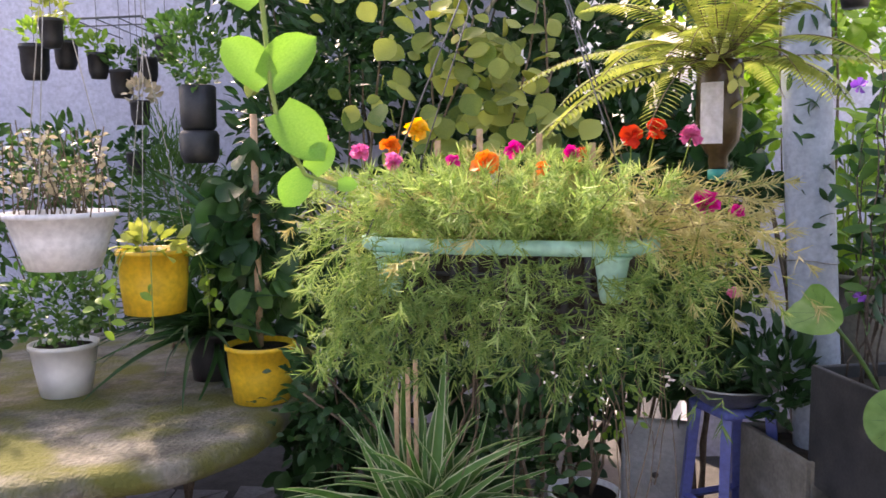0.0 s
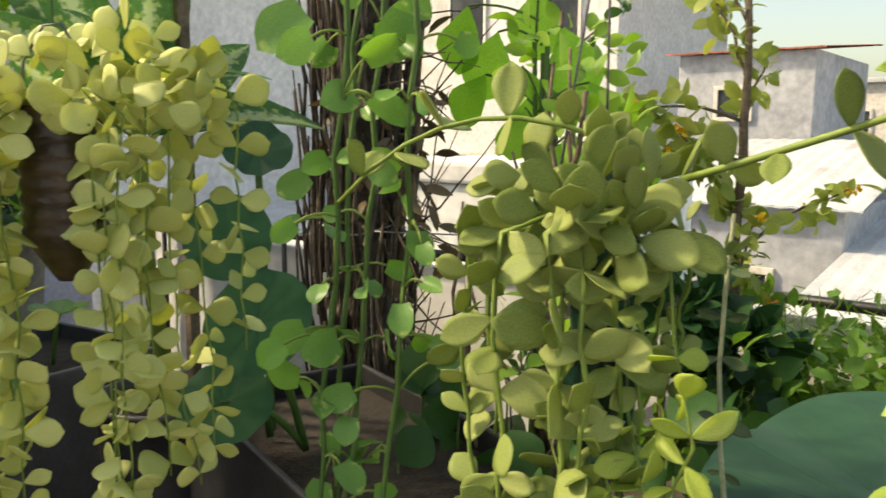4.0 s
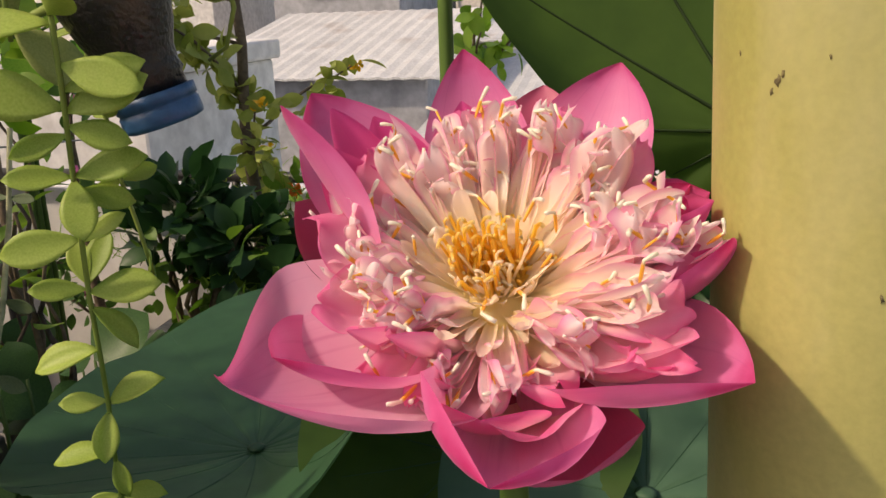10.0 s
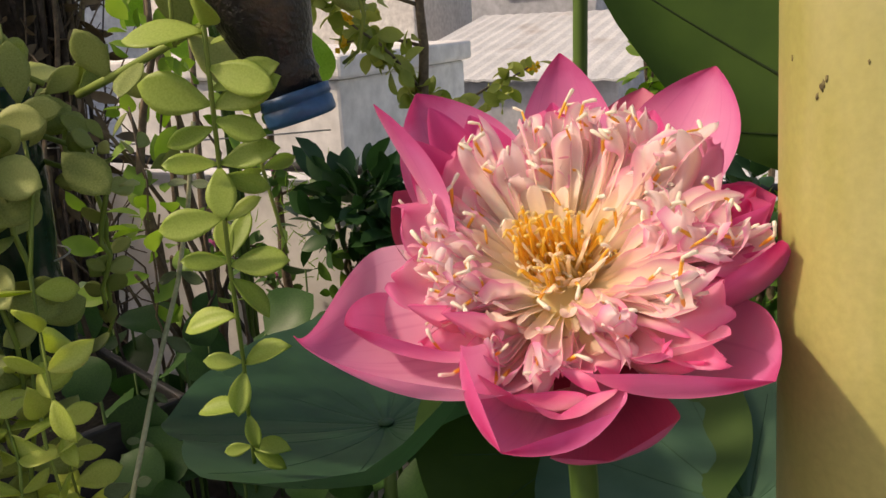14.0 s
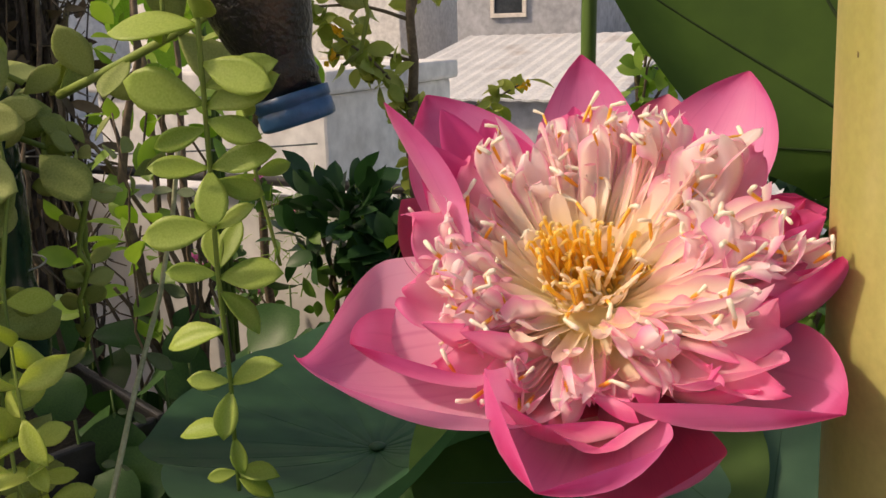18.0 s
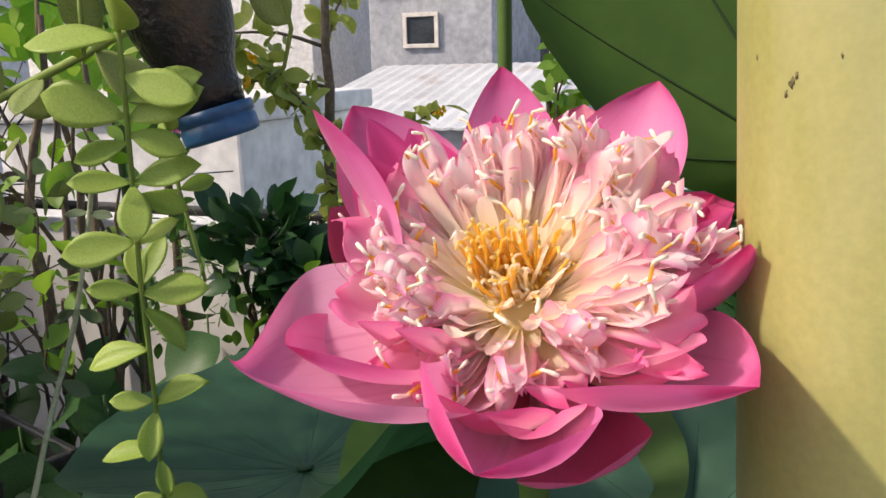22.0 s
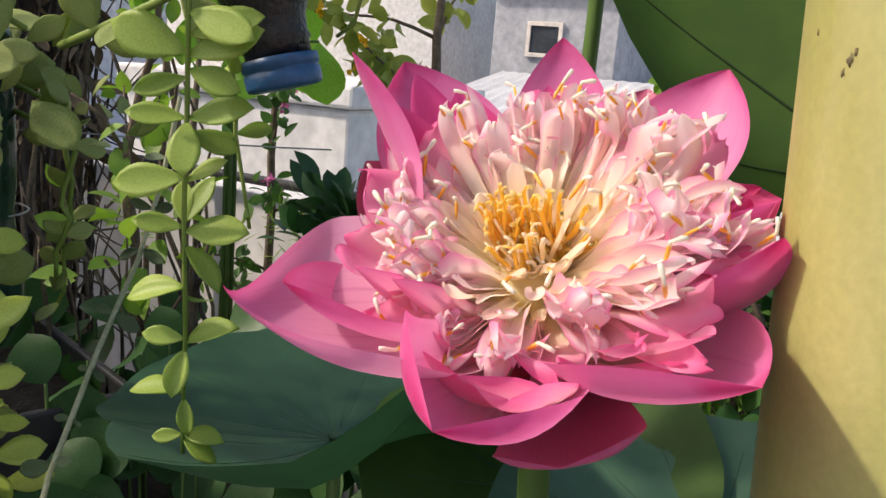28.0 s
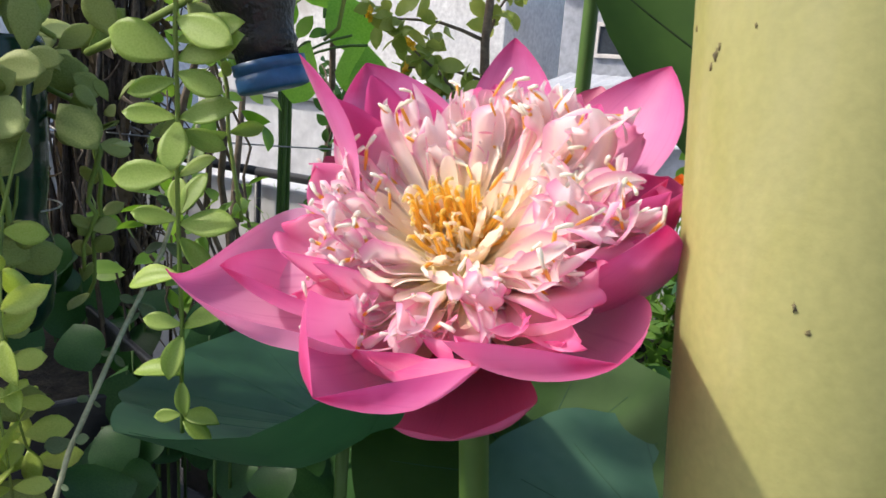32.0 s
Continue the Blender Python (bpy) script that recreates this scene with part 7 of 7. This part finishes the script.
# ---- variegated plant, troughs and beds by the parapet ----
rb = random.Random(41)
tro = box_planter("long black plastic trough with lotus leaves", (0.99, 0.52, 0.62), (1.32, 1.16, 0.93), M_BLACK, -18, 0.012)
solo("bench", block((0.95, -0.45, -0.004), (1.42, 1.30, 0.615), 0.01), M_DARKPOT, "low dark bench under the troughs", "bench")
di = thing("variegated_plant", (1.12, 1.28, 0.6), "broad-leaved plant with cream and green variegated leaves", "plant")
part("pot", pot_geo((1.16, 1.34, 0.60), 0.14, 0.11, 0.28), M_BLACK, di)
solo("stand", block((1.02, 1.31, -0.004), (1.34, 1.52, 0.598), 0.01), M_DARKPOT, "dark stand under the variegated plant", "stand")
part("soil", lathe([(0.001, 0), (0.128, 0.002)], (1.16, 1.34, 0.862), 24), M_SOIL, di)
part("stem", tube([(1.16, 1.34, 0.86), (1.08, 1.27, 1.15), (1.04, 1.22, 1.40)], 0.014, 8), G_DSTEM, di)
DL = shared("leaf", [L_DIEF], G_DIEF)[0]
for o, s in (((-0.3, -0.5, 0.2), 0.19), ((0.3, -0.6, 0.4), 0.2), ((-0.1, -0.4, 0.7), 0.22), ((-0.55, -0.1, 0.85), 0.27), ((-0.15, -0.25, 1.0), 0.25), ((0.22, -0.15, 1.0), 0.27), ((0.6, -0.3, 0.75), 0.24), ((-0.75, -0.2, 0.45), 0.24), ((0.85, -0.45, 0.35), 0.27), ((-0.35, -0.4, 0.5), 0.18), ((0.1, 0.4, 0.9), 0.25), ((-0.5, 0.3, 0.7), 0.24), ((-0.62, -0.4, 0.15), 0.20), ((0.45, 0.2, 0.9), 0.25)):
    put("leaf", DL, leafpose((1.04 + 0.03 * o[0], 1.22 + 0.03 * o[1], 1.38 + rb.uniform(-0.03, 0.06)), o, Vector((-0.35, -0.75, 0.45)) + rand_dir(rb) * 0.55, s * rb.uniform(1.0, 1.3), rb.uniform(-35, 35)), di)
solo("wooden_stake", block((1.075, 1.14, 0.935), (1.093, 1.158, 1.95), 0.002), M_TWIG, "grey-brown square wooden stake", "stake")
lotus_leaf((1.07, 1.03, 1.205), lambda a: 0.068, lambda a: -0.01, "round dark green lotus leaf over the trough", G_LOTUSM, (1.1, 0.98, 0.9), rings=6, n=48, e1=(0.75, -0.6, 0.15), e2=(0.1, 0.3, 0.9), seed=3)
lotus_leaf((1.02, 0.90, 1.105), lambda a: 0.078, lambda a: -0.01, "round dark green lotus leaf over the trough", G_LOTUSM, (1.1, 0.9, 0.9), rings=6, n=48, e1=(0.8, -0.5, 0.1), e2=(0.3, 0.3, 0.85), seed=5)
lotus_leaf((0.99, 0.94, 0.99), lambda a: 0.070, lambda a: -0.01, "round dark green lotus leaf over the trough", G_LOTUSM, (1.1, 0.9, 0.9), rings=6, n=48, e1=(0.8, -0.5, 0.1), e2=(0.3, 0.6, 0.6), seed=6)
lotus_leaf((1.12, 1.02, 1.33), lambda a: 0.055, lambda a: 0.0, "round lotus leaf over the trough", G_LOTUS, (1.12, 1.0, 0.9), rings=6, n=48, e1=(0.8, -0.5, 0.1), e2=(0.2, 0.5, 0.7), seed=8)


def bed_plant(name, label, foot, template, poses, mat, category="plant", stems=()):
    t = thing(name, foot, label, category)
    for s in stems:
        part("stem", tube(s, 0.004, 6, 0.6), M_TWIG, t)
    leaves(t, template, poses, mat)
    return t


G_BEDG = leafy("bed_leaf", (0.06, 0.16, 0.025), (0.20, 0.34, 0.06), rough=0.5, through_light=0.3, island=True)
lettuce = shared("leaf", [blade(oval(0.36, 0.6), 1.0, 0.2, 0.15, 8, 4, wave=0.12)], leafy("bright_leaf", (0.17, 0.38, 0.05), (0.33, 0.56, 0.10), rough=0.45, through_light=0.5, vein=5.0))[0]
le = thing("leafy_plant", (2.00, 1.10, 0.0), "tall plant with broad bright green leaves", "plant")
for x, y, z, o, size in ((1.93, 1.24, 1.66, (-0.1, 0.2, -1.0), 0.17), (2.02, 1.10, 1.70, (0.0, 0.1, -1.0), 0.18), (2.05, 1.05, 1.61, (0.1, -0.3, -1.0), 0.19), (1.97, 1.18, 1.60, (0.0, 0.3, -1.0), 0.18), (2.00, 1.13, 1.52, (0.2, -0.2, -1.0), 0.16),
                         (1.95, 1.20, 1.50, (-0.2, 0.4, -0.7), 0.15), (2.06, 0.98, 1.48, (0.1, -0.5, -0.8), 0.16), (2.04, 0.90, 1.38, (0.0, -0.3, -1.0), 0.15), (2.02, 0.84, 1.36, (0.0, -0.2, -1.0), 0.14), (1.98, 0.97, 1.36, (-0.2, 0.2, -0.9), 0.15),
                         (2.03, 1.05, 1.76, (0.1, -0.2, 1.0), 0.15), (1.97, 1.15, 1.78, (-0.1, 0.3, 1.0), 0.16), (1.94, 1.08, 1.42, (0.0, 0.3, -1.0), 0.14)):
    put("leaf", lettuce, leafpose((x, y, z), o, Vector((-0.8, -0.5, 0.25)) + rand_dir(rb) * 0.35, size), le)
    part("petiole", tube(bow((x, y, z), (2.0 + rb.uniform(-0.02, 0.02), 1.08 + rb.uniform(-0.02, 0.02), z - rb.uniform(0.02, 0.12)), (0, 0, 0.03), 5), 0.003, 6), G_LSTEM, le)
for k in range(4):
    part("stem", tube(bow((2.0 + 0.02 * k, 1.10, -0.002), (2.0 + rb.uniform(-0.03, 0.03), 1.08 + rb.uniform(-0.03, 0.03), rb.uniform(1.5, 1.75)), (0.02, 0, 0), 6), 0.006, 6), G_LSTEM, le)
bed = box_planter("long concrete planting bed along the parapet", (1.50, -1.20, -0.004), (2.60, 0.82, 0.72), M_CONC, 0, 0.06)
big = shared("leaf", [blade(oval(0.46, 0.5), 1.0, 0.15, 0.25, 8, 3, wave=0.08)], leafy("begonia_leaf", (0.014, 0.055, 0.012), (0.05, 0.13, 0.03), rough=0.45, through_light=0.15))[0]
be = thing("begonia", (1.30, 0.70, 0.88), "large glossy dark green round leaves over the trough", "plant")
for k in range(70):
    p = Vector((1.22 + rb.uniform(-0.14, 0.18), 0.62 + rb.uniform(-0.40, 0.24), 0.88 + rb.uniform(-0.04, 0.10)))
    part("petiole", tube([p, (p.x + 0.02, p.y + 0.02, 0.72)], 0.002, 5), G_VSTEM, be)
    put("leaf", big, leafpose(p, rand_dir(rb, 0.0), Vector((-0.6, -0.4, 0.7)) + rand_dir(rb) * 0.5, rb.uniform(0.05, 0.095)), be)
be2 = thing("begonia", (1.75, 0.40, 0.70), "dark serrated round leaves in the planting bed", "plant")
for k in range(95):
    p = Vector((1.68 + rb.uniform(-0.15, 0.25), 0.10 + rb.uniform(-0.8, 0.64), 0.78 + rb.uniform(-0.02, 0.14)))
    part("petiole", tube([p, (p.x + 0.02, p.y + 0.02, 0.67)], 0.002, 5), G_VSTEM, be2)
    put("leaf", big, leafpose(p, rand_dir(rb, 0.0), Vector((-0.6, -0.4, 0.7)) + rand_dir(rb) * 0.5, rb.uniform(0.05, 0.09)), be2)
be3 = thing("begonia", (1.16, -0.05, 0.615), "dark green round leaves on the bench under the lotus", "plant")
for k in range(60):
    p = Vector((1.17 + rb.uniform(-0.12, 0.16), -0.03 + rb.uniform(-0.34, 0.30), 0.84 + rb.uniform(-0.05, 0.09)))
    part("petiole", tube([p, (p.x + 0.01, p.y + 0.01, 0.616)], 0.002, 5), G_VSTEM, be3)
    put("leaf", big, leafpose(p, rand_dir(rb, 0.0), Vector((-0.6, -0.2, 0.75)) + rand_dir(rb) * 0.5, rb.uniform(0.06, 0.10)), be3)
bed_plant("low_plants", "low light green ground plants in the bed", (2.2, 0.2, 0.68), L_OVAL, [leafpose((rb.uniform(1.85, 2.58), rb.uniform(-1.15, 0.76), 0.69 + rb.random() ** 2 * 0.28), rand_dir(rb, 0.5), rand_dir(rb, 0.8), rb.uniform(0.03, 0.065)) for k in range(3600)], G_BEDG)
bed_plant("moss_rose", "fine needle-leaved flowering plants in the bed", (2.3, 0.45, 0.68), L_NEEDLE, [leafpose((2.3 + rb.gauss(0, 0.16), 0.45 + rb.gauss(0, 0.35), 0.74 + rb.random() * 0.24), rand_dir(rb, 0.7), rand_dir(rb), rb.uniform(0.03, 0.05)) for k in range(1500)], G_LIGHT)
for (x, y, z) in ((2.33, 0.618, 0.952), (2.34, 0.42, 0.827), (2.4, 0.05, 1.10), (2.3, 0.2, 1.12), (2.42, 0.28, 0.90)):
    t = thing("small_flower", (x, y, 0.70), "small orange flower on a thin stem", "flower", "orange flowers in the bed")
    part("bloom", strewn(L_PETAL, [leafpose((x, y, z), rand_dir(rb, 0.4), rand_dir(rb, 0.6), 0.024) for k in range(16)]), F_ORA, t, kind="stuff")
    part("stem", tube(bow((x, y, z), (x, y, 0.70), (0.02, 0, 0), 4), 0.002, 5), G_DSTEM, t)


def sapling(label, foot, h, spread, template, size, mat, count, flowers=None, lean=(0, 0)):
    t = thing("sapling", foot, label, "sapling")
    f = Vector(foot)
    top = f + Vector((lean[0], lean[1], h))
    main = bow(f, top, (rb.uniform(-0.03, 0.03), rb.uniform(-0.03, 0.03), 0), 10, 0.008, rb)
    part("trunk", tube(main, 0.018, 8, 0.4), M_TWIG, t)
    poses, ends = [], []
    for k in range(10):
        p = Vector(main[3 + k * 7 // 10])
        e = p + Vector((rb.uniform(-1, 1) * spread, rb.uniform(-1, 1) * spread, rb.uniform(0.0, 0.25)))
        part("branch", tube(bow(p, e, (0, 0, 0.03), 5, 0.005, rb), 0.005, 5, 0.4), M_TWIG, t)
        ends.append(e)
        for q in range(count // 10):
            c = p.lerp(e, rb.uniform(0.25, 1.05)) + rand_dir(rb) * 0.03
            poses.append(leafpose(c, rand_dir(rb, 0.2), rand_dir(rb, 0.8), size * rb.uniform(0.6, 1.2)))
    leaves(t, template, poses, mat, "crown")
    if flowers:
        for k in range(7):
            p = ends[k % len(ends)] + rand_dir(rb) * 0.008
            part("bloom", strewn(L_PETAL, [leafpose(p + rand_dir(rb) * 0.01, rand_dir(rb), rand_dir(rb), 0.016) for q in range(9)]), flowers, t, kind="stuff")


sapling("thin sapling with yellow flowers in the bed", (2.28, 0.70, 0.66), 1.05, 0.22, L_OVAL, 0.06, G_YELLOW, 320, F_YEL)
sapling("dark-stemmed sapling with fresh leaves", (2.50, 0.22, 0.66), 0.60, 0.14, L_OVAL, 0.065, G_LIGHT, 200)
sapling("bare sapling with a few leaves", (2.46, 1.30, -0.004), 1.72, 0.20, L_OVAL, 0.055, G_MID, 160, F_PINK)
sapling("slender sapling with yellowing leaves", (2.45, -0.35, 0.66), 0.6, 0.15, L_OVAL, 0.06, G_LIGHT, 120)
shrub("low dark green shrub with glossy leaves", None, (1.95, 0.70, 0.66), [((1.95, 0.70, 0.98), (0.13, 0.13, 0.12)), ((1.98, 0.58, 0.92), (0.14, 0.14, 0.10))], L_OVAL, 0.085, G_DARK, 260)
shrub("thin tangled climber with small leaves", None, (1.45, 0.66, 0.62), [((1.40, 0.62, 1.32), (0.15, 0.12, 0.22)), ((1.35, 0.62, 1.08), (0.14, 0.10, 0.16)), ((1.55, 0.75, 1.5), (0.2, 0.15, 0.15))], L_OVAL, 0.05, G_LIGHT, 150)
shrub("dark foliage beyond the lotus leaves", None, (2.0, -0.12, 0.66), [((2.0, -0.10, 1.02), (0.16, 0.2, 0.2)), ((2.1, -0.3, 1.10), (0.18, 0.2, 0.22)), ((1.95, -0.45, 0.98), (0.16, 0.2, 0.2))], L_OVAL, 0.07, G_DARK, 420, r=rb)
tg = thing("tangled_vine", (1.45, 0.48, 0.62), "tangle of bare brown woody vine stems", "vine")
for k in range(15):
    a = Vector((1.34 + rb.uniform(-0.10, 0.12), 0.64 + rb.uniform(-0.10, 0.10), rb.uniform(0.66, 0.90)))
    b = a + Vector((rb.uniform(-0.12, 0.12), rb.uniform(-0.14, 0.14), rb.uniform(0.25, 0.50)))
    part("stem", tube(bow(a, b, (rb.uniform(-0.10, 0.10), rb.uniform(-0.10, 0.10), rb.uniform(-0.05, 0.05)), 9, 0.012, rb), rb.uniform(0.002, 0.005), 6, 0.5), M_TWIG if k % 3 else M_BARK, tg)
rl = thing("railing", (2.2, 1.0, 0.72), "dark metal rail along the planting bed", "railing")
part("rail", tube([(2.58, 3.70, 0.93), (2.58, 1.72, 0.93)], 0.016, 10), M_BLACK, rl)
part("rail", tube([(2.58, 1.72, 0.93), (2.58, -1.2, 0.93)], 0.016, 10), M_BLACK, rl)
for y in (3.6, 2.7, 1.72, 0.90):
    part("post", tube([(2.58, y, -0.004), (2.58, y, 0.93)], 0.012, 8), M_BLACK, rl)
bg = thing("bougainvillea", (4.4, -0.6, 0.0), "distant bush with magenta flowers", "shrub")
part("trunk", tube([(5.2, 0.15, -0.05), (5.2, 0.15, 1.5)], 0.02, 6), M_TWIG, bg)
leaves(bg, L_OVAL, cloud(rb, (5.2, 0.15, 1.55), (0.22, 0.22, 0.10), 110, 0.07), F_MAG)
leaves(bg, L_OVAL, cloud(rb, (5.2, 0.15, 1.42), (0.3, 0.3, 0.2), 220, 0.09), G_MID)

# ---- broken tile paving ----
rt = random.Random(2)
paving = thing("paving", (-0.8, 2.0, 0.0), "crazy paving of broken grey tiles", "paving", kind="structure")
k = 0
for ix in range(15):
    for iy in range(19):
        x, y = -2.0 + ix * 0.24 + rt.uniform(-0.02, 0.02), -1.0 + iy * 0.24 + rt.uniform(-0.02, 0.02)
        c = [(-0.11, -0.11), (0.11, -0.11), (0.11, 0.11), (-0.11, 0.11)]
        c = [(x + a + rt.uniform(-0.015, 0.015), y + b + rt.uniform(-0.015, 0.015)) for a, b in c]
        s = rt.random()
        polys = [[c[0], c[1], c[2]], [c[0], c[2], c[3]]] if s < 0.5 else [c]
        for poly in polys:
            cx, cy = sum(p[0] for p in poly) / len(poly), sum(p[1] for p in poly) / len(poly)
            q = [(cx + (p[0] - cx) * 0.93, cy + (p[1] - cy) * 0.93) for p in poly]
            m = len(q)
            z = rt.uniform(0.0, 0.004)
            vs = [(a, b, -0.005) for a, b in q] + [(cx + (a - cx) * 0.97, cy + (b - cy) * 0.97, z) for a, b in q]
            fs = [tuple(range(m, 2 * m))] + [(i, (i + 1) % m, m + (i + 1) % m, m + i) for i in range(m)]
            if k < 300:
                part("tile", (np.array(vs), fs), M_TILE, paving, smooth=False)
            k += 1
